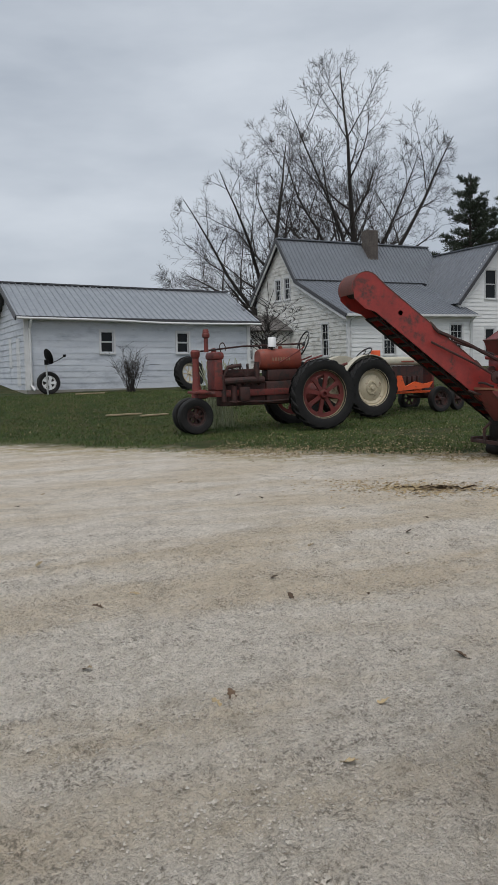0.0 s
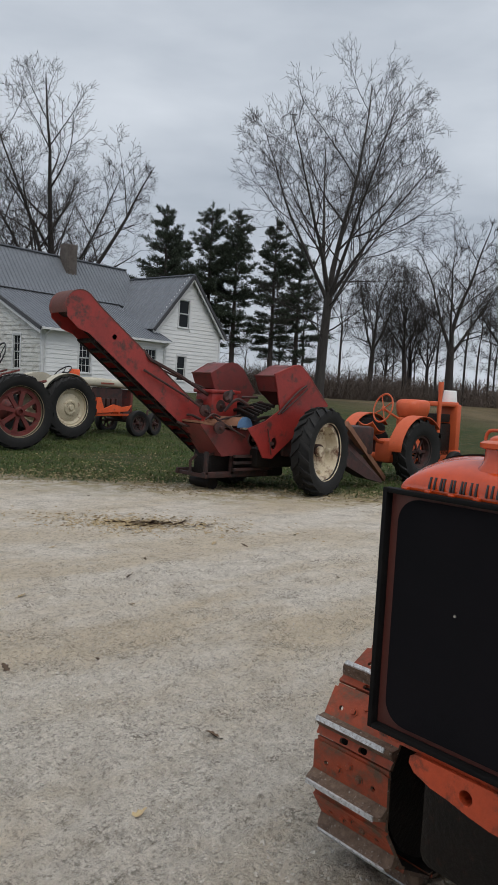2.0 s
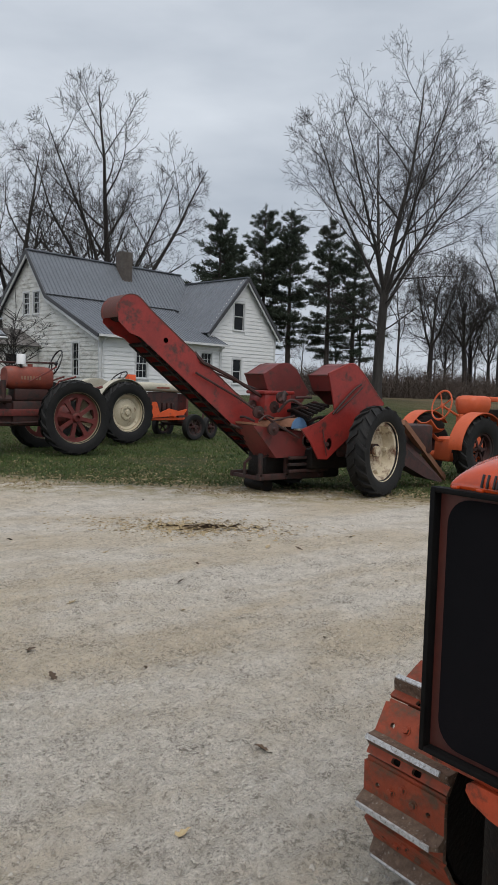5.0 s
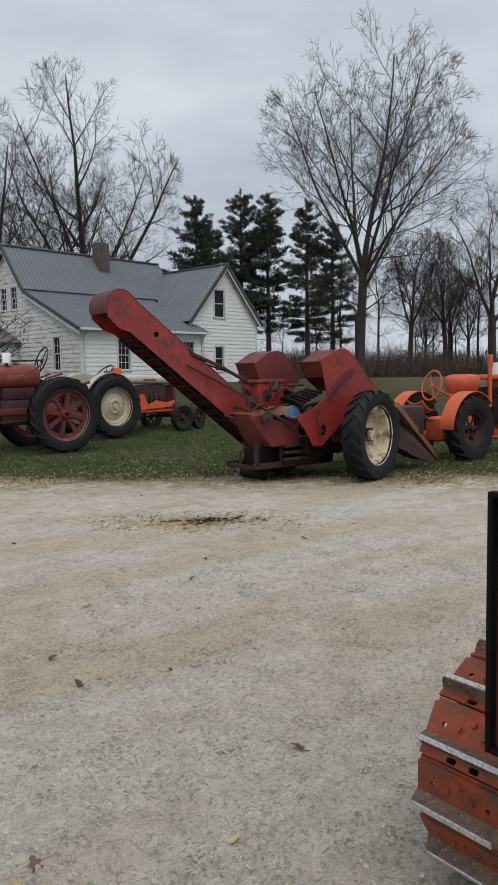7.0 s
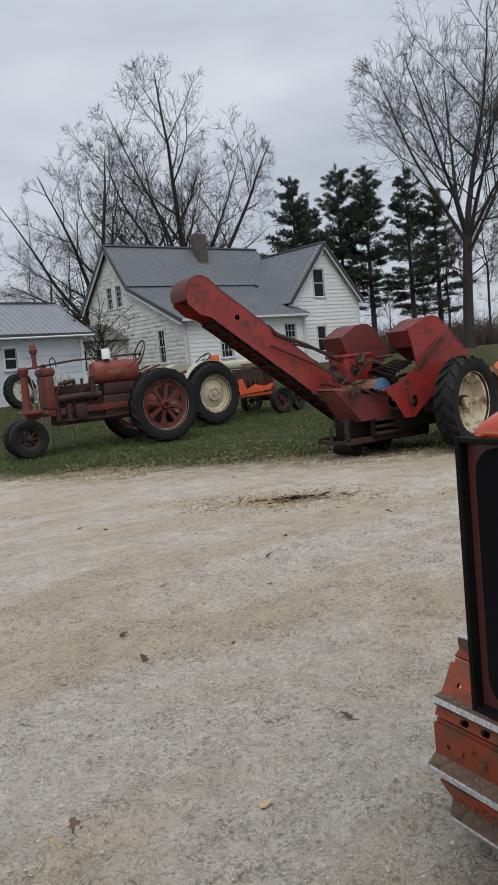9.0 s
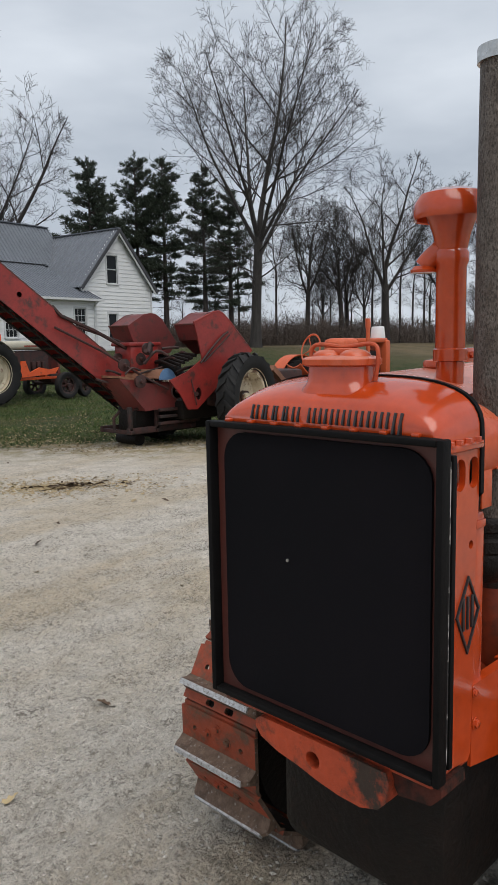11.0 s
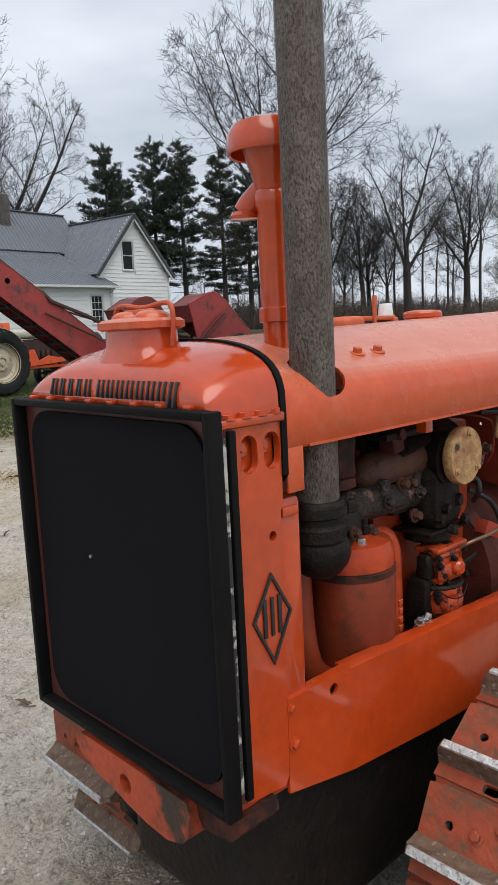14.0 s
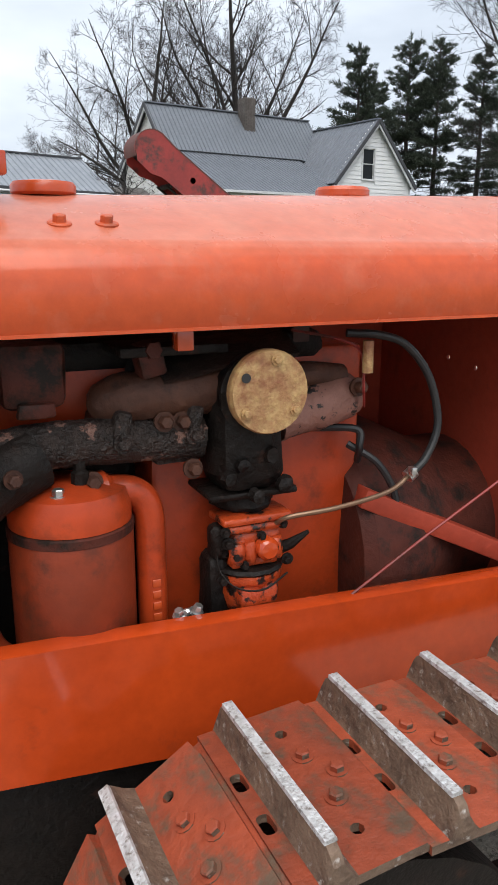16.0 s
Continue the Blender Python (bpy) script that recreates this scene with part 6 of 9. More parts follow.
def wheel(parent, x, y, z, R, width, rim_r, face, style, rim_mat, lugs=0, label="", turn=0.0):
    """A wheel of a machine, its outer side towards face (+1: +y, -1: -y)."""
    P = Matrix.Translation((x, y, z)) @ (Matrix.Rotation(math.pi, 4, "Z") if face > 0 else Matrix()) @ Matrix.Rotation(turn, 4, "Y")
    # below, the outer side looks towards -y
    bm = bmesh.new()
    h = width / 2
    if style == "cast":
        # heavy spokes with long openings between hub and felloe
        lathe(bm, ((rim_r * 0.80, -0.035), (rim_r * 0.80, 0.035), (rim_r * 0.97, 0.045), (rim_r * 0.97, -0.045), (rim_r * 0.80, -0.035)), Matrix.Rotation(radians(90), 4, "X"), 36, cap=False)
        for k in range(8):
            m = Matrix.Rotation(2 * math.pi * k / 8, 4, "Y")
            plate(bm, [(0.08, -0.052), (0.16, -0.036), (rim_r * 0.72, -0.042), (rim_r * 0.83, -0.085), (rim_r * 0.83, 0.085), (rim_r * 0.72, 0.042), (0.16, 0.036), (0.08, 0.052)], 0.05, m @ XZ)
        lathe(bm, ((0.115, -0.06), (0.115, 0.03), (0.09, 0.06), (0.075, 0.11), (0.05, 0.115), (0.045, 0.06)), Matrix.Rotation(radians(90), 4, "X"), 24)
    elif style == "disc":
        lathe(bm, ((rim_r * 0.96, h * 0.1), (rim_r * 0.86, h * 0.14), (rim_r * 0.74, -0.02), (rim_r * 0.56, 0.015), (rim_r * 0.42, 0.03), (rim_r * 0.38, 0.06), (rim_r * 0.26, 0.065), (rim_r * 0.24, 0.04), (0.06, 0.05), (0.05, 0.09), (0, 0.09)), Matrix.Rotation(radians(90), 4, "X"), 32, cap="end")
        for k in range(8):
            a = 2 * math.pi * k / 8
            cyl(bm, (rim_r * 0.32 * math.cos(a), -0.055, rim_r * 0.32 * math.sin(a)), (rim_r * 0.32 * math.cos(a), -0.085, rim_r * 0.32 * math.sin(a)), 0.016, seg=6)
    elif style == "deep":
        # dished disc seen from its hollow side, with an axle stub and lugs
        lathe(bm, ((rim_r * 0.97, h * 0.55), (rim_r * 0.88, h * 0.5), (rim_r * 0.85, h * 0.1), (rim_r * 0.82, -0.09), (rim_r * 0.5, -0.115), (rim_r * 0.3, -0.10), (0.075, -0.09), (0.07, 0.02), (0, 0.025)), Matrix.Rotation(radians(90), 4, "X"), 32, cap="end")
        for k in range(5):
            a = 2 * math.pi * k / 5 + 0.3
            box(bm, -0.03, 0.03, 0.02, 0.095, rim_r * 0.72, rim_r * 0.87, Matrix.Rotation(a, 4, "Y"), bevel=0.006)
    elif style == "alloy":
        lathe(bm, ((rim_r * 0.97, h * 0.7), (rim_r * 0.9, h * 0.72), (rim_r * 0.86, h * 0.45), (rim_r * 0.86, -h * 0.5)), Matrix.Rotation(radians(90), 4, "X"), 32, cap=False)
        for k in range(5):
            m = Matrix.Translation((0, -h * 0.5, 0)) @ Matrix.Rotation(2 * math.pi * k / 5, 4, "Y")
            plate(bm, [(0.03, -0.045), (rim_r * 0.5, -0.04), (rim_r * 0.9, -0.055), (rim_r * 0.9, 0.055), (rim_r * 0.5, 0.04), (0.03, 0.045)], 0.03, m @ XZ)
        lathe(bm, ((0.06, h * 0.4), (0.06, h * 0.62), (0, h * 0.64)), Matrix.Rotation(radians(90), 4, "X"), 16)
    else:  # small front wheel with a plain holed disc
        lathe(bm, ((rim_r * 0.97, h * 0.6), (rim_r * 0.86, h * 0.55), (rim_r * 0.82, 0.0), (rim_r * 0.76, -0.01)), Matrix.Rotation(radians(90), 4, "X"), 28, cap=False)
        n = 8 if style == "spoke" else 6
        for k in range(n):
            m = Matrix.Rotation(2 * math.pi * k / n, 4, "Y")
            plate(bm, [(0.03, -0.02), (rim_r * 0.85, -0.024), (rim_r * 0.85, 0.024), (0.03, 0.02)], 0.02, m @ XZ)
        lathe(bm, ((0.055, -0.04), (0.055, 0.05), (0.04, 0.08), (0, 0.082)), Matrix.Rotation(radians(90), 4, "X"), 16)
    bmesh.ops.transform(bm, matrix=P, verts=list(bm.verts))
    w = part("wheel", bm, rim_mat, parent, label)
    bm = bmesh.new()
    lathe(bm, ((rim_r, h * 0.74), (rim_r + 0.022, h * 0.80), (rim_r + 0.022, h * 0.70), (rim_r - 0.01, h * 0.55), (rim_r - 0.02, 0), (rim_r - 0.01, -h * 0.55), (rim_r + 0.022, -h * 0.70), (rim_r + 0.022, -h * 0.80), (rim_r, -h * 0.74), (rim_r - 0.035, 0), (rim_r, h * 0.74)), P @ Matrix.Rotation(radians(90), 4, "X"), 36, cap=False)
    part("rim", bm, PALE_RIM if style == "cast" else rim_mat, w)
    bm = tyre_mesh(R, width, rim_r, lugs, 0.058 if R > 0.5 else 0.02, 0.5 if lugs else 0)
    bmesh.ops.transform(bm, matrix=P, verts=list(bm.verts))
    part("tyre", bm, RUBBER, w, "weathered black tyre with deep lugs" if lugs else "worn black tyre", smooth=40)
    return w


def steering_wheel(parent, c, tilt, R, material, spokes=3, name="steering_wheel"):
    bm = bmesh.new()
    m = Matrix.Translation(c) @ Matrix.Rotation(radians(tilt), 4, "Y")
    ring = [m @ Vector((R * math.cos(a), R * math.sin(a), 0)) for a in (2 * math.pi * k / 28 for k in range(29))]
    tube(bm, ring, 0.014, 8)
    for k in range(spokes):
        a = 2 * math.pi * k / spokes + 0.5
        tube(bm, [m @ Vector((0, 0, -0.02)), m @ Vector((R * math.cos(a), R * math.sin(a), 0))], 0.009, 6)
    lathe(bm, ((0.035, -0.04), (0.035, 0.0), (0, 0.01)), m, 12)
    return part(name, bm, material, parent)


def seat(parent, x, z, material, w=0.42):
    bm = bmesh.new()
    rings = []
    for i in range(9):
        t = i / 8
        xx = x + 0.19 - 0.38 * t
        lift = 0.16 * max(0, t - 0.55) ** 1.3 * 2.2
        half = w / 2 * (0.62 + 0.38 * math.sin(math.pi * min(1, 0.25 + t * 0.6)))
        rings.append([bm.verts.new((xx, half * s, z + lift + 0.05 * abs(s) ** 2)) for s in (-1, -0.6, -0.2, 0.2, 0.6, 1)] + [bm.verts.new((xx - 0.01, half * s, z + lift + 0.05 * abs(s) ** 2 - 0.012)) for s in (1, 0.6, 0.2, -0.2, -0.6, -1)])
    loops_bridge(bm, rings)
    bm.faces.new(rings[0][::-1])
    bm.faces.new(rings[-1])
    return part("seat", bm, material, parent, smooth=60)


def stretch_up(T, z0, k):
    """Raises what stands above z0 on a machine, its wheels apart."""
    for o in T.children_recursive:
        if o.type == "MESH" and not o.name.startswith(("wheel", "tyre", "rim", "fender")):
            for v in o.data.vertices:
                if v.co.z > z0:
                    v.co.z = z0 + (v.co.z - z0) * k


TANK_MARK = mat("faded_tank_marks", (0.27, 0.17, 0.11), (0.20, 0.10, 0.06), 20, 0.7, bump=0.1)


# ---- the old red row-crop tractor on the lawn; x forward, y to its left, z up ----
def red_tractor():
    x0, y0 = 6.12, 15.28
    T = thing("row_crop_tractor", pose(x0, y0, height(x0, y0) - 0.01, 0, 0, 184), "faded red vintage row-crop tractor on the lawn", "tractor")
    for s in (1, -1):
        wheel(T, 0, s * 0.72, 0.74, 0.74, 0.30, 0.50, s, "cast", RED_RIM, 20, "dull red cast rear wheel", 0.2 * s)
        wheel(T, 2.62, s * 0.19, 0.38, 0.38, 0.20, 0.20, s, "spoke", PICKER_DARK, 0, "worn front wheel")
    bm = bmesh.new()
    box(bm, -0.18, 0.28, -0.24, 0.24, 0.50, 0.95, bevel=0.06)
    cyl(bm, (0, -0.70, 0.675), (0, 0.70, 0.675), 0.085)
    for s in (-1, 1):
        lathe(bm, ((0.2, 0), (0.17, 0.1), (0.1, 0.28)), Matrix.Translation((0, s * 0.2, 0.675)) @ Matrix.Rotation(radians(-90 * s), 4, "X"), 20)
    part("rear_axle", bm, RED_OLD, T, "oxidised red rear axle case")
    bm = bmesh.new()
    for s in (-1, 1):
        box(bm, 0.2, 2.55, s * 0.19 - 0.025, s * 0.19 + 0.025, 0.70, 0.80, bevel=0.008)
    part("frame_rail", bm, RED_OLD, T)
    bm = bmesh.new()
    box(bm, 1.05, 2.05, -0.16, 0.16, 0.55, 1.0, bevel=0.03)
    box(bm, 0.25, 1.05, -0.2, 0.2, 0.55, 0.92, bevel=0.05)
    box(bm, 0.30, 1.0, -0.17, 0.17, 0.92, 1.10, bevel=0.03)
    box(bm, 1.15, 1.95, -0.13, 0.13, 1.0, 1.12, bevel=0.02)
    for k in range(5):
        cyl(bm, (1.2 + k * 0.18, 0.16, 0.9), (1.2 + k * 0.18, 0.25, 0.92), 0.04)
    tube(bm, [(1.12, 0.26, 0.94), (1.5, 0.27, 0.95), (2.0, 0.26, 0.93)], 0.05, 10)
    cyl(bm, (1.28, 0.27, 0.95), (1.28, 0.27, 1.22), 0.05)
    cyl(bm, (1.78, 0.22, 0.60), (1.78, 0.22, 0.86), 0.065)
    box(bm, 1.45, 1.68, 0.2, 0.32, 0.62, 0.84, bevel=0.03)
    for k in range(4):
        cyl(bm, (1.25 + k * 0.17, 0.1, 1.1), (1.25 + k * 0.17, 0.1, 1.2), 0.03, seg=8)
        tube(bm, [(1.25 + k * 0.17, 0.1, 1.2), (1.3 + k * 0.15, 0.22, 1.16), (1.5, 0.26, 1.0)], 0.008, 5)
    cyl(bm, (2.0, 0.2, 0.62), (2.0, 0.2, 1.0), 0.055)
    tube(bm, [(0.3, 0.24, 0.62), (1.0, 0.28, 0.6), (1.9, 0.26, 0.62)], 0.018, 6)
    tube(bm, [(2.0, 0.2, 1.0), (1.9, 0.2, 1.15), (1.6, 0.2, 1.18)], 0.03, 8)
    part("engine", bm, PICKER_DARK, T, "grimy dark red engine")
    bm = bmesh.new()
    rings = []
    for x, k in ((0.20, 0.82), (0.25, 0.97), (0.36, 1), (1.0, 1), (1.10, 0.97), (1.15, 0.82)):
        rings.append([bm.verts.new((x, 0.21 * k * math.copysign(abs(math.cos(a)) ** 0.7, math.cos(a)), 1.26 + 0.17 * k * math.copysign(abs(math.sin(a)) ** 0.75, math.sin(a)))) for a in (2 * math.pi * j / 24 for j in range(24))])
    loops_bridge(bm, rings)
    bm.faces.new(rings[0][::-1])
    bm.faces.new(rings[-1])
    lathe(bm, ((0.05, 0), (0.05, 0.04), (0, 0.045)), Matrix.Translation((0.62, 0, 1.425)), 14)
    tank = part("fuel_tank", bm, RED_TANK, T, "orange-red fuel tank with faded marks", smooth=50)
    bm = bmesh.new()
    for k in range(7):
        box(bm, 0.86 - k * 0.062, 0.895 - k * 0.062, 0.205, 0.212, 1.235, 1.285)
    part("faded_bars", bm, TANK_MARK, tank, "row of faded cream bars")
    bm = bmesh.new()
    box(bm, 2.02, 2.20, -0.25, 0.25, 0.80, 1.28, bevel=0.03)
    box(bm, 1.98, 2.23, -0.27, 0.27, 1.27, 1.39, bevel=0.05)
    lathe(bm, ((0.055, 0), (0.055, 0.05), (0.065, 0.055), (0, 0.07)), Matrix.Translation((2.1, -0.05, 1.39)), 16)
    part("radiator", bm, RED_OLD, T, "oxidised red radiator")
    bm = bmesh.new()
    box(bm, 2.34, 2.52, -0.17, 0.17, 0.68, 0.82, bevel=0.03)
    lathe(bm, ((0.12, 0.62), (0.1, 0.8), (0.075, 0.95), (0.065, 1.3), (0.09, 1.33), (0.1, 1.40), (0.07, 1.43)), Matrix.Translation((2.52, 0, 0)), 18)
    cyl(bm, (2.52, 0, 0.36), (2.52, 0, 0.7), 0.06)
    cyl(bm, (2.52, -0.13, 0.36), (2.52, 0.13, 0.36), 0.04)
    for s in (-1, 1):
        tube(bm, [(2.5, s * 0.1, 0.72), (2.35, s * 0.22, 0.75), (2.2, s * 0.22, 0.75)], 0.03, 8)
    box(bm, 2.3, 2.62, -0.32, 0.32, 0.76, 0.80, bevel=0.01)
    part("front_pedestal", bm, RED_OLD, T, "cast front steering pedestal")
    bm = bmesh.new()
    lathe(bm, ((0.045, 1.39), (0.045, 1.60), (0.075, 1.62), (0.08, 1.66), (0.06, 1.69), (0.065, 1.70), (0.045, 1.74), (0, 1.745)), Matrix.Translation((2.32, 0.12, 0)), 16)
    part("air_cleaner_stack", bm, RED_OLD, T, "capped air cleaner stack")
    bm = bmesh.new()
    tube(bm, [(2.52, 0, 1.40), (1.5, 0, 1.475), (0.10, 0, 1.50)], 0.014, 8)
    cyl(bm, (0.16, 0, 1.1), (0.16, 0, 1.49), 0.016)
    tube(bm, curve([(2.0, 0.1, 1.39), (2.02, 0.1, 1.49), (1.95, 0.1, 1.53), (1.9, 0.1, 1.47), (1.9, 0.1, 1.40)]), 0.01, 6)
    part("steering_shaft", bm, PICKER_DARK, T)
    steering_wheel(T, (0.08, 0, 1.50), 62, 0.22, BLACK)
    seat(T, -0.42, 1.0, RED_OLD)
    bm = bmesh.new()
    box(bm, -0.5, 0.0, -0.03, 0.03, 0.93, 0.97, bevel=0.004)
    for s in (-1, 1):
        tube(bm, [(-0.1, s * 0.1, 0.9), (-0.45, s * 0.3, 1.08), (-0.8, s * 0.36, 1.16)], 0.022, 6)
        tube(bm, [(0.3, s * 0.14, 0.95), (0.1, s * 0.2, 1.22), (-0.25, s * 0.26, 1.3)], 0.016, 6)
    tube(bm, [(-0.55, -0.5, 0.62), (-0.55, 0.5, 0.62)], 0.03, 8)
    tube(bm, [(0.75, 0.24, 1.2), (0.4, 0.3, 1.35), (0.2, 0.3, 1.44)], 0.012, 6)
    part("rear_linkage", bm, RED_OLD, T, "bent levers and seat spring")
    bm = bmesh.new()
    cyl(bm, (0.86, 0.12, 1.40), (0.86, 0.12, 1.5), 0.03)
    part("stack_stub", bm, PICKER_DARK, T)
    stretch_up(T, 0.55, 1.33)
    can = thing("white_can", pose(0, 0, 0), "upturned white can over an exhaust stub", "can")
    bm = bmesh.new()
    m = T.matrix_world @ Matrix.Translation((0.86, 0.12, 1.755))
    lathe(bm, ((0.085, 0), (0.085, 0.19), (0.078, 0.2), (0, 0.2)), None, 20)
    can.matrix_world = m
    part("can_body", bm, WHITE_PLASTIC, can)
    bm = bmesh.new()
    tube(bm, curve([(0.085, 0, 0.05), (0.11, 0, -0.01), (0.0, 0.0, -0.05), (-0.11, 0, -0.01), (-0.085, 0, 0.05)]), 0.005, 6)
    part("can_handle", bm, STEEL, can)
    # dead weeds standing through the machine
    rg = random.Random(3)
    tw = Stalks()
    for k in range(110):
        p = T.matrix_world @ Vector((rg.uniform(1.45, 2.05), rg.uniform(-1.1, -0.55), 0.0))
        p.z = height(p.x, p.y) - 0.02
        h = rg.uniform(1.0, 1.6)
        e = Vector((rg.gauss(0, 0.12), rg.gauss(0, 0.12), 1)) * h
        tw.limb([p, p + e * 0.6, p + e + Vector((rg.gauss(0, 0.1), rg.gauss(0, 0.1), -0.05))], [0.003, 0.006, 0.011], 3)
    tagged(raw("dead_weeds", tw.v, tw.f, WEED), "pale dead weeds standing behind the tractor", "weeds", kind="stuff")


class Stalks:
    """Collects thin stalks as plain lists."""

    def __init__(self):
        self.v, self.f = [], []

    def limb(self, pts, rads, k):
        base = len(self.v)
        for i, p in enumerate(pts):
            for j in range(k):
                a = 2 * math.pi * j / k
                self.v.append(p + Vector((math.cos(a), math.sin(a), 0)) * rads[i])
        for i in range(len(pts) - 1):
            for j in range(k):
                a, b = base + i * k + j, base + i * k + (j + 1) % k
                self.f.append((a, b, b + k, a + k))


WEED = mat("pale_green_weeds", (0.28, 0.32, 0.20), (0.36, 0.36, 0.26), 8, 0.9, bump=0)


# ---- the cream and red utility tractor behind it; x forward, y left ----
def cream_tractor():
    x0, y0 = 7.95, 16.76
    T = thing("utility_tractor", pose(x0, y0, height(x0, y0) - 0.01, 0, 0, 9.0), "old utility tractor with cream hood and fenders on the lawn", "tractor")
    for s in (1, -1):
        wheel(T, 0, s * 0.70, 0.70, 0.70, 0.30, 0.43, s, "disc", CREAM_RIM, 20, "cream disc rear wheel")
        wheel(T, 2.15, s * 0.60, 0.335, 0.335, 0.17, 0.21, s, "holed", PICKER_DARK, 0, "worn front wheel")
        bm = bmesh.new()
        outer = [(0.775 * math.cos(radians(a)), 0.70 + 0.775 * math.sin(radians(a))) for a in range(35, 166, 10)]
        inner = [(0.762 * math.cos(radians(a)), 0.70 + 0.762 * math.sin(radians(a))) for a in range(165, 34, -10)]
        plate(bm, outer + inner, 0.20, Matrix.Translation((0, s * 0.58 + 0.10, 0)) @ XZ)
        disc = [(0.762 * math.cos(radians(a)), 0.70 + 0.762 * math.sin(radians(a))) for a in range(35, 166, 10)]
        plate(bm, disc, 0.012, Matrix.Translation((0, s * 0.47, 0)) @ XZ)
        part("fender", bm, CREAM_HOOD, T, "rounded cream fender")
    bm = bmesh.new()
    box(bm, -0.2, 0.9, -0.2, 0.2, 0.5, 0.88, bevel=0.06)
    cyl(bm, (0, -0.6, 0.66), (0, 0.6, 0.66), 0.1)
    box(bm, 0.9, 2.0, -0.17, 0.17, 0.48, 1.07, bevel=0.04)
    cyl(bm, (2.15, -0.58, 0.38), (2.15, 0.58, 0.38), 0.04)
    box(bm, 2.0, 2.25, -0.2, 0.2, 0.4, 0.62, bevel=0.03)
    for k in range(6):
        box(bm, 1.0 + k * 0.15, 1.1 + k * 0.15, -0.24, -0.16, 0.66 + 0.03 * (k % 2), 0.86, bevel=0.015)
    part("chassis", bm, PICKER_DARK, T, "dirty dark red chassis and engine")
    bm = bmesh.new()
    rings = []
    for x, hw, z0, z1 in ((0.62, 0.17, 1.10, 1.20), (0.68, 0.22, 1.08, 1.25), (1.2, 0.235, 1.08, 1.26), (1.9, 0.23, 1.07, 1.24), (2.22, 0.21, 1.06, 1.21), (2.28, 0.17, 1.06, 1.16)):
        rings.append([bm.verts.new((x, hw * math.copysign(abs(math.cos(a)) ** 0.6, math.cos(a)), (z0 + z1) / 2 + (z1 - z0) / 2 * math.copysign(abs(math.sin(a)) ** 0.6, math.sin(a)))) for a in (2 * math.pi * j / 24 for j in range(24))])
    loops_bridge(bm, rings)
    bm.faces.new(rings[0][::-1])
    bm.faces.new(rings[-1])
    hood = part("hood", bm, CREAM_HOOD, T, "grey-cream sheet hood", smooth=50)
    bm = bmesh.new()
    box(bm, 1.25, 1.65, -0.242, -0.233, 1.14, 1.17)
    part("hood_stripe", bm, RED_TANK, hood, "rusty red stripe")
    bm = bmesh.new()
    box(bm, 0.52, 0.66, -0.2, 0.2, 0.85, 1.22, bevel=0.03)
    part("dash", bm, RED_TANK, T, "red dash panel")
    bm = bmesh.new()
    box(bm, 2.24, 2.32, -0.2, 0.2, 0.55, 1.05, bevel=0.02)
    part("grille", bm, RED_OLD, T)
    bm = bmesh.new()
    tube(bm, [(0.55, 0, 1.15), (0.32, 0, 1.32)], 0.02, 8)
    part("steering_column", bm, PICKER_DARK, T)
    steering_wheel(T, (0.30, 0, 1.33), -32, 0.21, BLACK)
    seat(T, -0.35, 0.98, PICKER_DARK)
    # belly-mounted frame in bright orange
    bm = bmesh.new()
    for y in (-0.34, 0.34):
        plate(bm, [(0.92, 0.56), (2.0, 0.62), (2.12, 0.74), (1.85, 0.70), (1.55, 0.75), (1.25, 0.66), (1.14, 0.88), (1.04, 0.88)], 0.05, Matrix.Translation((0, y, 0)) @ XZ)
    box(bm, 0.9, 2.1, -0.34, -0.30, 0.50, 0.56, bevel=0.008)
    box(bm, 0.65, 0.73, -0.36, 0.36, 0.5, 0.58, bevel=0.01)
    box(bm, 1.7, 1.78, -0.36, 0.36, 0.55, 0.62, bevel=0.01)
    part("mounting_frame", bm, BRIGHT_ORANGE, T, "bright orange mounting frame under the hood")
    bm = bmesh.new()
    box(bm, 0.84, 1.04, 0.32, 0.5, 1.05, 1.40, bevel=0.02)
    part("tool_box", bm, BRIGHT_ORANGE, T, "bright red-orange box beside the hood")
    stretch_up(T, 0.6, 1.24)
    # small implement wheel ahead of it
    W = thing("implement_wheel_pair", pose(10.65, 16.9, height(10.65, 16.9) - 0.01, 0, 0, 25), "pair of small implement wheels on a rusty axle", "wheels")
    for y in (-0.25, 0.25):
        wheel(W, 0, y, 0.30, 0.30, 0.15, 0.18, 1 if y > 0 else -1, "holed", PICKER_DARK, 0, "worn small wheel")
    bm = bmesh.new()
    cyl(bm, (0, -0.4, 0.30), (0, 0.4, 0.30), 0.03)
    tube(bm, [(0, 0, 0.3), (0.1, 0, 0.62), (0.5, 0, 0.7), (1.2, 0, 0.72)], 0.03, 8)
    part("axle", bm, PICKER_DARK, W)


HOPPER_RED = mat("rusting_red_hopper_sheet", (0.15, 0.022, 0.020), (0.11, 0.019, 0.017), 3, 0.55, patch=((0.05, 0.022, 0.018), 5, 0.52, 0.66), bump=0.2)
RUST_DARK = mat("dark_rusted_red_sheet", (0.10, 0.030, 0.022), (0.07, 0.024, 0.018), 5, 0.7, patch=((0.17, 0.03, 0.025), 5, 0.52, 0.64), bump=0.2)


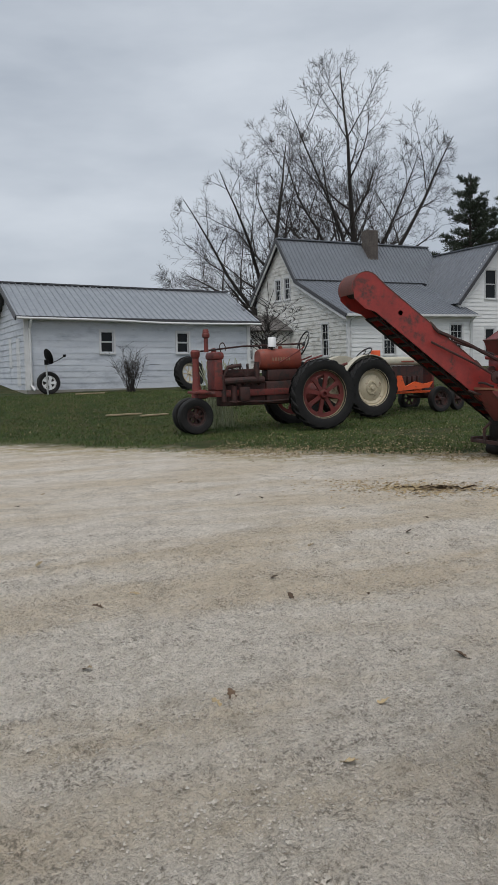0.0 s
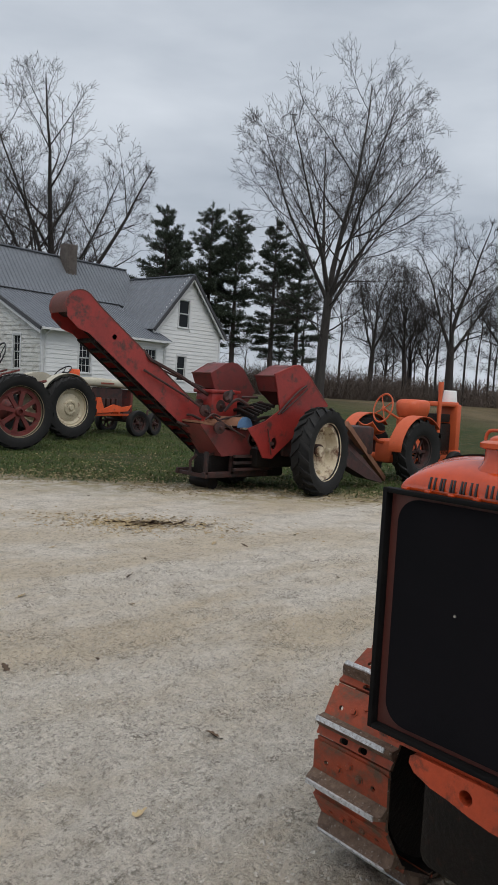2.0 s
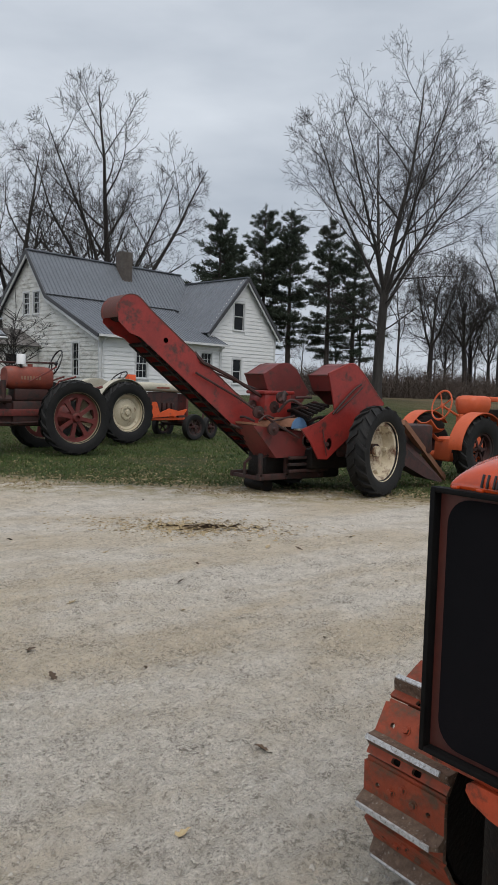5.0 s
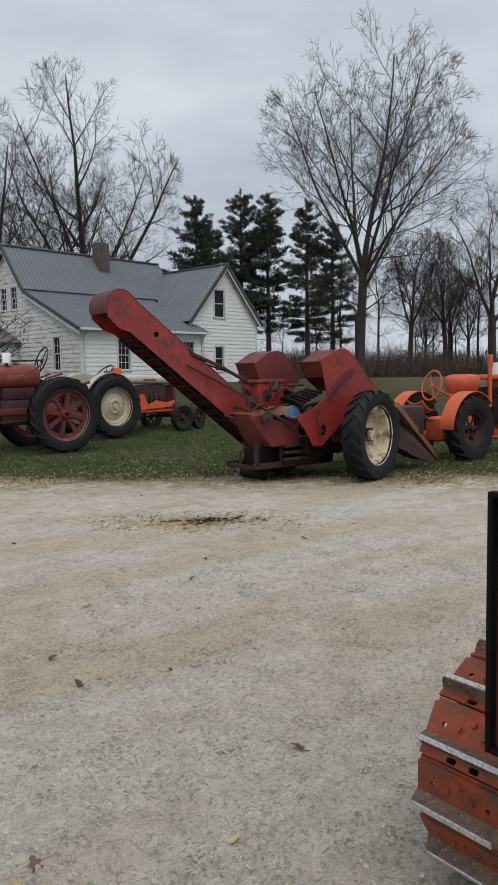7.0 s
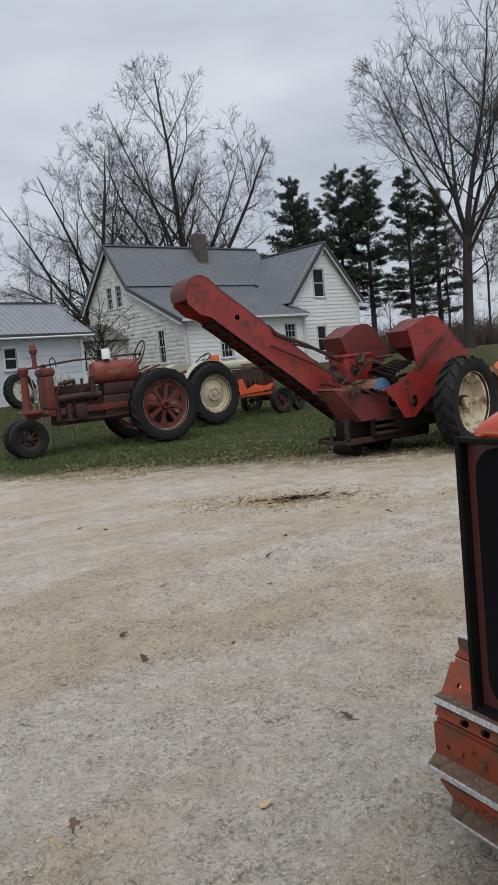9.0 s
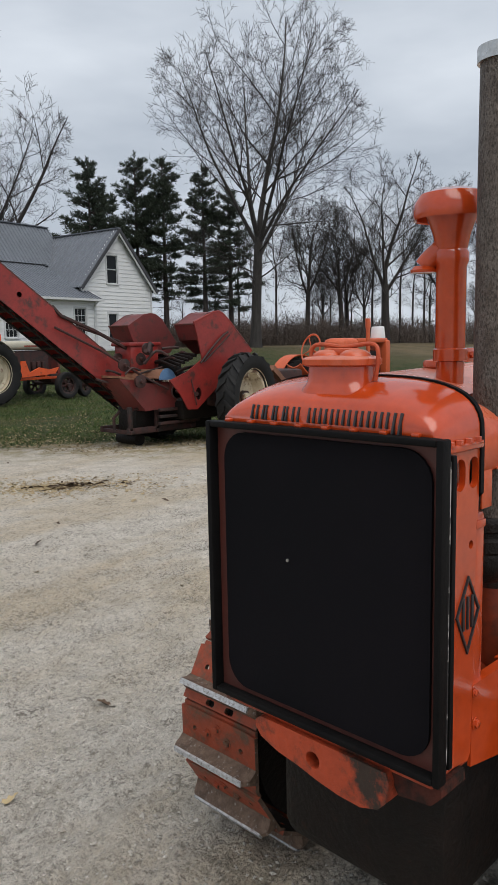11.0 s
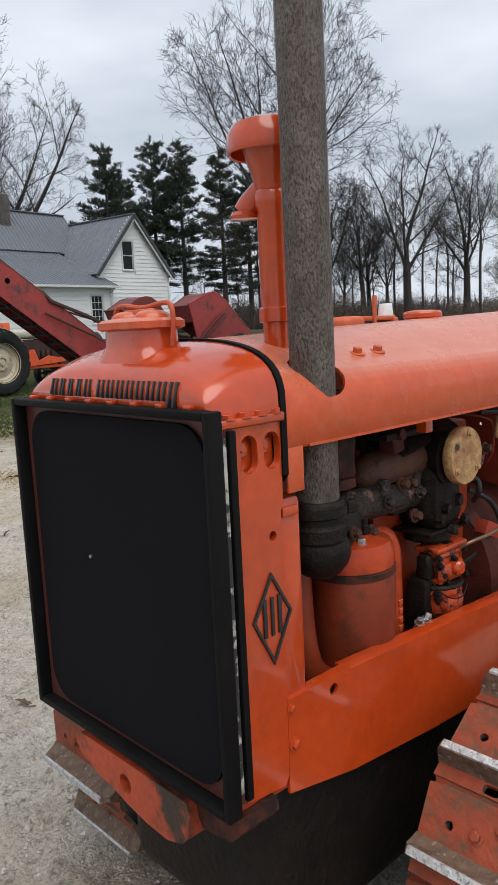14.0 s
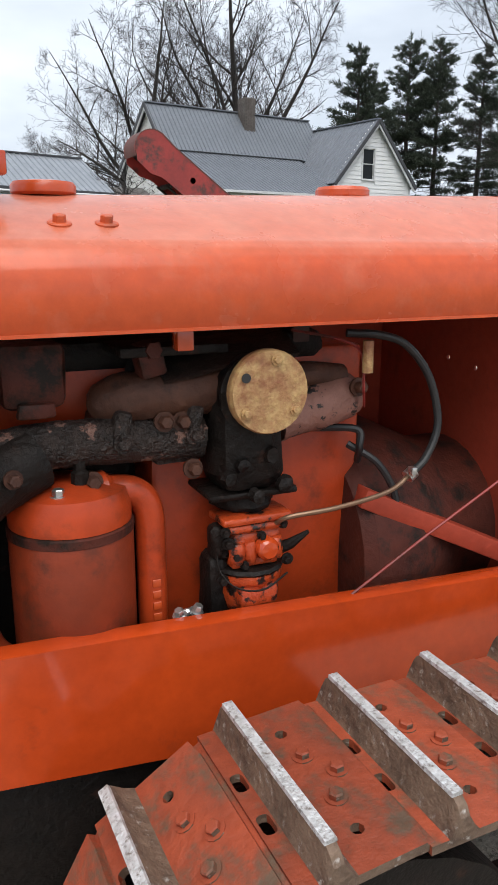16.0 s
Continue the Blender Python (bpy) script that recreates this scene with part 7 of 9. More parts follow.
# ---- the corn picker mounted on a tractor, with its wagon elevator; world axes, x ahead ----
def corn_picker():
    B = (7.57, 8.5, 0.0)
    T = thing("corn_picker", pose(*B), "faded red mounted corn picker with a raised wagon elevator", "corn picker")

    def p(name, bm, material, label="", parent=T, smooth=35):
        return part(name, bm, material, parent, label, smooth, B)

    # the tractor under it stands a little askew
    for s, x, y in ((-1, 7.57, 7.78), (1, 7.20, 9.25)):
        w = wheel(T, x - B[0], y - B[1], 0.62, 0.62, 0.30, 0.40, s, "deep", PICKER_RIM, 20, "rust-stained cream rear wheel")
        c = Vector((x - B[0], y - B[1], 0))
        turn = Matrix.Translation(c) @ Matrix.Rotation(radians(15), 4, "Z") @ Matrix.Translation(-c)
        for o in [w] + list(w.children):
            o.data.transform(turn)
    bm = bmesh.new()
    box(bm, 7.3, 9.3, 8.25, 8.85, 0.5, 0.95, bevel=0.05)
    cyl(bm, (7.57, 7.8, 0.63), (7.57, 9.3, 0.63), 0.09)
    p("tractor_chassis", bm, PICKER_DARK, "greasy dark tractor chassis")
    # side panels and husking hoods
    bm = bmesh.new()
    out = [(6.53, 0.90), (6.70, 0.72), (6.84, 0.50), (7.00, 0.49), (7.35, 0.75), (8.07, 1.25), (7.62, 1.69), (7.52, 1.77), (7.44, 1.80), (7.34, 1.79), (6.98, 1.65), (7.04, 1.45), (7.11, 1.16), (6.84, 1.00)]
    slot = [(7.03 + 0.055 * math.cos(radians(a)), 0.70 + 0.085 * math.sin(radians(a))) for a in range(0, 360, 24)]
    plate(bm, out, 0.02, Matrix.Translation((0, 8.18, 0)) @ XZ, [slot])
    panel = p("side_panel", bm, PICKER_RED, "faded red sheet side panel with scuffed paint")
    bm = bmesh.new()
    tube(bm, [(x, 8.17, z) for x, z in ((6.98, 1.65), (7.34, 1.79), (7.44, 1.80), (7.52, 1.77), (7.62, 1.69), (8.07, 1.25))], 0.015, 6)
    p("panel_edge", bm, PICKER_RED, "", panel)
    # two hooded hoppers over the snapping rolls, each closed by a sloping front sheet
    for x0, y0, y1 in ((7.0, 8.21, 8.60), (6.53, 9.02, 9.46)):
        bm = bmesh.new()
        prof = [(0.085, 1.42), (0.0, 1.625), (0.27, 1.78), (0.40, 1.805), (0.49, 1.795), (0.60, 1.73), (0.86, 1.39), (0.73, 1.24), (0.36, 1.22)]
        plate(bm, [(x0 + x, z) for x, z in prof], 0.016, Matrix.Translation((0, y0 + 0.016, 0)) @ XZ)
        plate(bm, [(x0 + x, z) for x, z in prof], 0.016, Matrix.Translation((0, y1, 0)) @ XZ)
        hop = p("hopper", bm, HOPPER_RED, "red sheet-metal hopper hood")
        for nm, run in (("hopper_roof", prof[1:7]), ("hopper_front", prof[:2])):
            bm = bmesh.new()
            for (xa, za), (xb, zb) in zip(run, run[1:]):
                q = bmesh.new()
                nrm = Vector((zb - za, 0, xa - xb)).normalized() * 0.012
                vs = [q.verts.new(c) for c in ((x0 + xa, y0 + 0.014, za - 0.006), (x0 + xb, y0 + 0.014, zb - 0.006), (x0 + xb, y1 - 0.014, zb - 0.006), (x0 + xa, y1 - 0.014, za - 0.006))]
                q.faces.new(vs)
                r = bmesh.ops.extrude_face_region(q, geom=list(q.faces))
                bmesh.ops.translate(q, vec=nrm, verts=[v for v in r["geom"] if isinstance(v, bmesh.types.BMVert)])
                pour(bm, q)
            p(nm, bm, HOPPER_RED, "", hop)
        bm = bmesh.new()
        tube(bm, [(x0 - 0.004, y0, 1.63), (x0 - 0.004, y1, 1.63)], 0.011, 6)
        p("rolled_edge", bm, RUST_DARK, "", hop)
    # gearbox, engine clutter
    bm = bmesh.new()
    box(bm, 6.34, 6.82, 8.72, 9.10, 1.0, 1.37, bevel=0.04)
    box(bm, 6.31, 6.85, 8.70, 9.12, 1.35, 1.40, bevel=0.015)
    p("gear_cover", bm, PICKER_RED, "red gear cover box")
    rg = random.Random(21)
    for k in range(34):
        bm = bmesh.new()
        x, y, z = rg.uniform(6.1, 7.15), rg.uniform(8.3, 9.2), rg.uniform(0.86, 1.36)
        a, L = rg.uniform(0, 3.14), rg.uniform(0.12, 0.4)
        if k % 3 == 0:
            lathe(bm, ((0.03, -0.03), (0.08, -0.02), (0.085, 0.02), (0.03, 0.03), (0.02, 0.07)), Matrix.Translation((x, y, z)) @ Matrix.Rotation(radians(90), 4, "X") @ Matrix.Rotation(rg.uniform(-0.4, 0.4), 4, "Y"), 14)
        else:
            tube(bm, curve([(x, y, z), (x + L * 0.5 * math.cos(a), y + L * 0.5 * math.sin(a), z + rg.uniform(-0.06, 0.1)), (x + L * math.cos(a), y + L * math.sin(a), z + rg.uniform(-0.1, 0.1))], 4), rg.uniform(0.012, 0.03), 7)
        p("drive_shaft" if k % 3 else "drive_pulley", bm, PICKER_DARK)
    for k in range(6):
        bm = bmesh.new()
        x = 6.72 + 0.07 * k
        tube(bm, [(x, 8.25, 1.06 + 0.03 * k), (x + 0.03, 8.6, 1.14 + 0.02 * k), (x + 0.05, 9.0, 1.1)], 0.025, 8)
        p("husking_roll", bm, SOOT_AND_SHADE)
    bm = bmesh.new()
    q = [(5.95, 0.98), (6.62, 0.86), (6.62, 0.83), (5.95, 0.95)]
    plate(bm, q, 0.55, Matrix.Translation((0, 9.0, 0)) @ XZ)
    p("deck_plate", bm, RUST_PLATE, "brown rusted deck plate")
    bm = bmesh.new()
    rings = []
    for k in range(7):
        a = radians(30 * k)
        rings.append([bm.verts.new((6.685 - 0.13 * math.cos(a) + xx, yy, 0.92 + 0.12 * math.sin(a))) for xx, yy in ((0, 8.40), (0.0, 8.42), (-0.28, 8.95), (-0.28, 8.93))])
    loops_bridge(bm, rings)
    p("drum_cover", bm, RUST_PLATE, "curved rusty drum cover")
    bm = bmesh.new()
    plate(bm, [(6.55, 0.90)] + [(6.685 - 0.135 * math.cos(radians(a)), 0.90 + 0.15 * math.sin(radians(a))) for a in range(15, 166, 15)] + [(6.82, 0.90)], 0.012, Matrix.Translation((0, 8.40, 0)) @ XZ)
    p("drum_end", bm, PAINT_BLUE, "pale blue rounded drum end")
    # lower body
    bm = bmesh.new()
    plate(bm, [(5.95, 0.94), (6.80, 0.86), (6.92, 0.52), (6.35, 0.50)], 0.5, Matrix.Translation((0, 8.95, 0)) @ XZ)
    p("cross_conveyor", bm, HOPPER_RED, "dark rusted cross conveyor trough")
    bm = bmesh.new()
    for y in (8.55, 9.15):
        box(bm, 6.12, 7.28, y - 0.03, y + 0.03, 0.20, 0.28, bevel=0.006)
    for x in (6.16, 6.6, 7.2):
        box(bm, x - 0.03, x + 0.03, 8.5, 9.2, 0.2, 0.25, bevel=0.006)
        box(bm, x - 0.025, x + 0.025, 8.52, 8.57, 0.2, 0.56, bevel=0.006)
    for k in range(3):
        box(bm, 6.55, 7.25, 8.40, 8.45, 0.30 + k * 0.09, 0.34 + k * 0.09, bevel=0.004)
    p("under_frame", bm, PICKER_DARK, "rusted dark under-frame")
    # black bulk added for the axle housing and the shadow round it
    bm = bmesh.new()
    box(bm, 6.35, 7.75, 8.68, 9.10, 0.16, 0.56, bevel=0.05)
    box(bm, 6.85, 7.60, 8.30, 8.70, 0.34, 0.62, bevel=0.05)
    p("lower_housing", bm, SOOT_AND_SHADE, "black block for the axle housing and shadow under the picker")
    bm = bmesh.new()
    cyl(bm, (6.5, 8.8, 0.085), (6.5, 9.25, 0.085), 0.085)
    p("skid_roller", bm, SOOT_AND_SHADE, "dark roller under the frame")
    bm = bmesh.new()
    tube(bm, [(6.05, 8.75, 0.24), (6.05, 8.75, 0.42), (6.15, 8.75, 0.5)], 0.022, 6)
    p("stand_leg", bm, PICKER_DARK)
    # elevator
    y0, y1 = 8.86, 9.28
    a, b = Vector((6.58, 0, 0.66)), Vector((4.50, 0, 2.22))
    d = (b - a).normalized()
    n = Vector((-d.z, 0, d.x))
    if n.z < 0:
        n = -n
    up = 0.182
    for y, nm in ((y0, "near"), (y1, "far")):
        bm = bmesh.new()
        low = [a - n * up * 1.05 + d * 0.02, b - n * up * 1.0 - d * 0.12]
        head = [b - n * up * 1.28 + d * 0.02, b - n * up * 1.20 + d * 0.22]
        c = b + d * 0.16
        rnd = [c + (d * math.cos(t) + n * math.sin(t)) * up * 1.08 for t in (radians(k) for k in range(-60, 91, 15))]
        top = [b + n * up - d * 0.05, a + n * up]
        plate(bm, [(q.x, q.z) for q in low + head + rnd + top], 0.012, Matrix.Translation((0, y, 0)) @ XZ, [circle((b - d * 0.42 + n * 0.02).x, (b - d * 0.42 + n * 0.02).z, 0.035)])
        el = p("elevator_side", bm, PICKER_RED, "long faded red elevator side plate")
        if nm == "near":
            first = el
    bm = bmesh.new()
    rings = []
    c = b + d * 0.16
    pts = [a + n * up, b + n * up - d * 0.05] + [c + (d * math.cos(t) + n * math.sin(t)) * up * 1.1 for t in (radians(k) for k in range(90, -61, -15))]
    for q in pts:
        rings.append([bm.verts.new((q.x, y0 - 0.015, q.z)), bm.verts.new((q.x, y1, q.z)), bm.verts.new((q.x - n.x * 0.015, y1, q.z - n.z * 0.015)), bm.verts.new((q.x - n.x * 0.015, y0 - 0.015, q.z - n.z * 0.015))])
    loops_bridge(bm, rings)
    bm.faces.new(rings[0])
    bm.faces.new(rings[-1])
    p("elevator_top", bm, RUST_DARK, "rounded rusty elevator head cover")
    bm = bmesh.new()
    m = Matrix(((d.x, 0, n.x, a.x), (0, 1, 0, 0), (d.z, 0, n.z, a.z), (0, 0, 0, 1)))
    L = (b - a).length
    box(bm, -0.05, L - 0.1, y0 + 0.02, y1 - 0.02, -0.06, -0.04, m)
    for k in range(13):
        x = 0.05 + k * 0.19
        box(bm, x, x + 0.035, y0 + 0.0, y1 - 0.01, -up * 1.12, -up * 0.88, m)
    for y in (y0 + 0.06, y1 - 0.06):
        tube(bm, [m @ Vector((0, y, -up * 1.15)), m @ Vector((L - 0.2, y, -up * 1.15))], 0.014, 6)
    cyl(bm, (c.x, y0 + 0.02, c.z), (c.x, y1 - 0.02, c.z), 0.12, seg=20)
    p("elevator_chain", bm, SOOT_AND_SHADE, "dark elevator flights and chain")
    for pts, r in (([m @ Vector((1.75, y0 + 0.02, 0.19)), (5.38, 8.82, 1.74), (5.85, 8.82, 1.56), (6.37, 8.82, 1.31)], 0.024),
                   ([m @ Vector((1.35, y0 + 0.1, 0.2)), (6.3, 8.9, 1.42)], 0.014),
                   ([(5.27, 8.80, 1.60), (5.94, 8.78, 1.29), (6.34, 8.42, 0.94), (6.70, 8.40, 0.77)], 0.015),
                   ([(6.17, 8.60, 0.50), (6.50, 8.58, 0.56), (6.85, 8.58, 0.60)], 0.018),
                   ([(6.9, 8.16, 0.90), (6.92, 8.12, 0.70), (6.95, 8.12, 0.55)], 0.008),
                   (curve([(7.06, 8.14, 1.11), (7.28, 8.13, 1.32), (7.47, 8.13, 1.47), (7.58, 8.14, 1.52)]), 0.014),
                   (curve([(7.12, 8.14, 1.12), (7.36, 8.13, 1.30), (7.60, 8.13, 1.48)]), 0.010)):
        bm = bmesh.new()
        tube(bm, pts, r, 6)
        p("brace_rod", bm, PICKER_DARK, "bent rusty brace rod")
    bm = bmesh.new()
    lathe(bm, ((0.10, 0), (0.10, 0.02), (0.085, 0.02), (0.085, 0.0)), Matrix.Translation((6.78, 8.32, 0.74)) @ Matrix.Rotation(radians(90), 4, "X"), 20)
    cyl(bm, (6.78, 8.34, 0.74), (6.78, 8.26, 0.74), 0.03)
    cyl(bm, (6.98, 8.2, 0.70), (6.98, 8.14, 0.70), 0.03)
    p("chain_wheel", bm, PICKER_DARK, "rusty chain wheel")
    # gathering snout reaching to the ground ahead
    for y in (8.25, 9.4):
        bm = bmesh.new()
        rings = []
        for x, w, z0, z1 in ((8.0, 0.17, 0.55, 1.02), (8.55, 0.15, 0.34, 0.78), (9.05, 0.11, 0.14, 0.46), (9.5, 0.04, 0.05, 0.12)):
            rings.append([bm.verts.new((x, y + s * w, z)) for s, z in ((-1, z0), (-0.75, (z0 + z1) * 0.55), (0, z1), (0.75, (z0 + z1) * 0.55), (1, z0))])
        loops_bridge(bm, rings)
        bm.faces.new(rings[0])
        bm.faces.new(rings[-1])
        p("gathering_snout", bm, PICKER_DARK, "rusted sloping gathering snout", smooth=25)
    bm = bmesh.new()
    bars(bm, [((8.35, 8.05, 1.0), (9.95, 8.55, 0.06))], 0.085, 0.085)
    p("snout_beam", bm, RUST_PLATE, "long tan sloping beam")


# ---- the small orange tractor beyond the picker; x forward, y left ----
def orange_tractor():
    x0, y0 = 10.40, 8.80
    T = thing("small_orange_tractor", pose(x0, y0, height(x0, y0) - 0.01, 0, 0, 2) @ Matrix.Diagonal((0.9, 0.9, 0.9, 1)), "repainted orange vintage tractor on grass", "tractor")
    for s in (-1, 1):
        wheel(T, 0, s * 0.62, 0.62, 0.62, 0.30, 0.31, s, "holed", PICKER_DARK, 16, "dark rear wheel")
        wheel(T, 1.55, s * 0.48, 0.30, 0.30, 0.15, 0.13, s, "holed", PICKER_DARK, 0, "dark front wheel")
        bm = bmesh.new()
        outer = [(0.70 * math.cos(radians(a)), 0.59 + 0.70 * math.sin(radians(a))) for a in range(40, 178, 6)]
        inner = [(0.685 * math.cos(radians(a)), 0.59 + 0.685 * math.sin(radians(a))) for a in range(177, 39, -6)]
        plate(bm, outer + inner, 0.28, Matrix.Translation((0, s * 0.61 + 0.14, 0)) @ XZ)
        part("fender", bm, ORANGE_FAR, T, "curved orange fender")
    bm = bmesh.new()
    box(bm, -0.25, 0.35, -0.2, 0.2, 0.35, 0.75, bevel=0.08)
    lathe(bm, ((0.12, 0), (0.2, 0.08), (0.19, 0.4), (0.14, 0.5), (0.14, 0.9)), Matrix.Translation((0.15, 0, 0.62)) @ Matrix.Rotation(radians(90), 4, "Y"), 20)
    cyl(bm, (0, -0.55, 0.43), (0, 0.55, 0.43), 0.09)
    cyl(bm, (1.55, -0.42, 0.32), (1.55, 0.42, 0.32), 0.035)
    box(bm, 1.45, 1.85, -0.14, 0.14, 0.35, 0.6, bevel=0.03)
    part("transmission", bm, ORANGE_FAR, T, "orange transmission case")
    bm = bmesh.new()
    box(bm, 0.85, 1.88, -0.14, 0.14, 0.45, 0.98, bevel=0.03)
    box(bm, 0.98, 1.8, -0.16, 0.16, 1.0, 1.12, bevel=0.02)
    for k in range(4):
        cyl(bm, (0.95 + k * 0.16, -0.14, 0.8), (0.95 + k * 0.16, -0.22, 0.8), 0.035)
    box(bm, 1.0, 1.4, -0.24, -0.14, 0.86, 0.93, bevel=0.02)
    part("engine", bm, SOOT_AND_SHADE, T, "dark engine")
    bm = bmesh.new()
    rings = []
    for x, k in ((0.36, 0.55), (0.42, 0.92), (0.50, 1), (0.86, 1), (0.92, 0.94)):
        rings.append([bm.verts.new((x, (0.25 if math.sin(t) > 0 else 0.25 + 0.13 * math.sin(t)) * k * math.copysign(abs(math.cos(t)) ** 0.5, math.cos(t)), 1.19 + (0.12 if math.sin(t) > 0 else 0.20) * k * math.copysign(abs(math.sin(t)) ** 0.55, math.sin(t)))) for t in (2 * math.pi * j / 24 for j in range(24))])
    loops_bridge(bm, rings)
    bm.faces.new(rings[0][::-1])
    bm.faces.new(rings[-1])
    part("fuel_tank", bm, ORANGE_FAR, T, "rounded orange fuel tank", smooth=50)
    bm = bmesh.new()
    box(bm, 0.925, 2.02, -0.22, 0.22, 1.23, 1.30, bevel=0.025)
    part("hood", bm, ORANGE_FAR, T, "flat orange hood")
    bm = bmesh.new()
    box(bm, 1.90, 2.06, -0.26, 0.26, 0.55, 1.27, bevel=0.03)
    box(bm, 1.86, 2.1, -0.28, 0.28, 0.50, 0.58, bevel=0.02)
    part("radiator", bm, ORANGE_FAR, T, "orange radiator")
    bm = bmesh.new()
    cyl(bm, (1.25, -0.24, 0.85), (1.25, -0.24, 1.58), 0.042, seg=12)
    lathe(bm, ((0.05, 1.44), (0.052, 1.46), (0.052, 1.56), (0.05, 1.58)), Matrix.Translation((1.25, -0.24, 0)), 12)
    part("exhaust_pipe", bm, ORANGE_FAR, T, "orange exhaust stack")
    bm = bmesh.new()
    tube(bm, [(0.4, 0, 0.98), (-0.28, 0, 1.16)], 0.018, 8)
    box(bm, 0.22, 0.34, -0.05, 0.05, 0.72, 1.05, bevel=0.01)
    part("steering_column", bm, ORANGE_FAR, T)
    steering_wheel(T, (-0.30, 0, 1.17), -65, 0.21, ORANGE_FAR, 4)
    seat(T, -0.62, 0.82, ORANGE_FAR)
    bm = bmesh.new()
    tube(bm, [(-0.1, 0, 0.7), (-0.4, 0, 0.72), (-0.62, 0, 0.82)], 0.03, 6)
    for k in range(8):
        tube(bm, [(-0.35 + 0.05 * k, -0.26, 0.80 - 0.02 * k), (-0.33 + 0.05 * k, -0.26, 0.72 - 0.02 * k), (-0.30 + 0.05 * k, -0.26, 0.78 - 0.02 * k)], 0.012, 5)
    part("seat_spring", bm, ORANGE_FAR, T)
    stretch_up(T, 0.6, 1.4)
    can = thing("white_bucket", T.matrix_world @ Matrix.Translation((1.9, -0.05, 1.568)), "upturned white plastic bucket on the hood", "bucket")
    bm = bmesh.new()
    lathe(bm, ((0.15, 0), (0.155, 0.02), (0.13, 0.24), (0.12, 0.25), (0, 0.25)), None, 24)
    part("bucket_body", bm, WHITE_PLASTIC, can)


# ---- small things by the shed ----
def shed_side_things():
    c = (1.13, 24.5)
    z = height(*c)
    W = thing("spare_wheel", pose(c[0], c[1], z - 0.02, 0, 0, 11), "black tyre on a five-spoke alloy rim by the shed", "wheel")
    wheel(W, 0, 0, 0.37, 0.37, 0.24, 0.215, -1, "alloy", WHITE_PLASTIC, 0, "bright five-spoke alloy rim")
    # black disc added behind the spokes in place of the rim's inner shade
    bm = bmesh.new()
    cyl(bm, (0, 0.0, 0.37), (0, 0.05, 0.37), 0.183, seg=24)
    part("inner_barrel", bm, BLACK, W, "black disc for the shade inside the rim")
    D = thing("satellite_dish", pose(1.08, 24.28, height(1.08, 24.28), 0, 0, 11), "small grey satellite dish on a post", "satellite dish")
    bm = bmesh.new()
    cyl(bm, (0, 0, -0.02), (0, 0, 1.0), 0.03)
    part("post", bm, STEEL, D, "grey steel post")
    bm = bmesh.new()
    m = Matrix.Translation((0.03, 0, 1.16)) @ Matrix.Rotation(radians(72), 4, "Y") @ Matrix.Rotation(radians(-14), 4, "X")
    lathe(bm, ((0.0, 0.0), (0.10, 0.008), (0.18, 0.028), (0.25, 0.058), (0.25, 0.066), (0.17, 0.036), (0.0, 0.010)), m, 24, cap=False)
    part("dish", bm, BLACK_FRAME, D, "dark grey dish")
    bm = bmesh.new()
    tube(bm, [(0.05, 0, 0.93), (0.35, -0.04, 1.05), (0.55, -0.06, 1.17)], 0.014, 6)
    box(bm, 0.52, 0.60, -0.11, -0.02, 1.15, 1.23, bevel=0.01)
    box(bm, -0.05, 0.07, -0.05, 0.05, 0.92, 1.08, bevel=0.01)
    part("feed_arm", bm, BLACK_FRAME, D)
    # a big wheel leaning at the shed
    c = (5.55, 23.9)
    W = thing("tractor_wheel", pose(c[0], c[1], height(*c) - 0.02, -6, 0, 24), "old tractor wheel leaning beside the shed", "wheel")
    wheel(W, 0, 0, 0.56, 0.56, 0.26, 0.33, -1, "spoke", CREAM_RIM, 18, "pale spoked rim")
    # planks on the grass
    for x, y, L, rz in ((2.6, 18.6, 0.9, 12), (3.3, 18.3, 0.75, 20), (2.3, 23.6, 0.9, 8)):
        o = bmesh.new()
        box(o, -L / 2, L / 2, -0.07, 0.07, 0, 0.035, bevel=0.004)
        q = part("plank", o, TUBER)
        q.matrix_world = pose(x, y, height(x, y) + 0.01, 0, 0, rz)
        tagged(q, "weathered pale plank lying on the grass", "plank", "planks")


red_tractor()
cream_tractor()
corn_picker()
orange_tractor()
shed_side_things()


# ---- trees ----
class Twigs:
    """Collects tapered round limbs as plain lists."""

    def __init__(self):
        self.v, self.f = [], []

    def limb(self, pts, rads, k):
        base = len(self.v)
        up = None
        for i, p in enumerate(pts):
            d = (pts[min(i + 1, len(pts) - 1)] - pts[max(i - 1, 0)]).normalized()
            if up is None:
                up = d.orthogonal().normalized()
            up = (up - d * up.dot(d)).normalized()
            s = d.cross(up)
            for j in range(k):
                a = 2 * math.pi * j / k
                self.v.append(p + rads[i] * (math.cos(a) * up + math.sin(a) * s))
        for i in range(len(pts) - 1):
            for j in range(k):
                a, b = base + i * k + j, base + i * k + (j + 1) % k
                self.f.append((a, b, b + k, a + k))


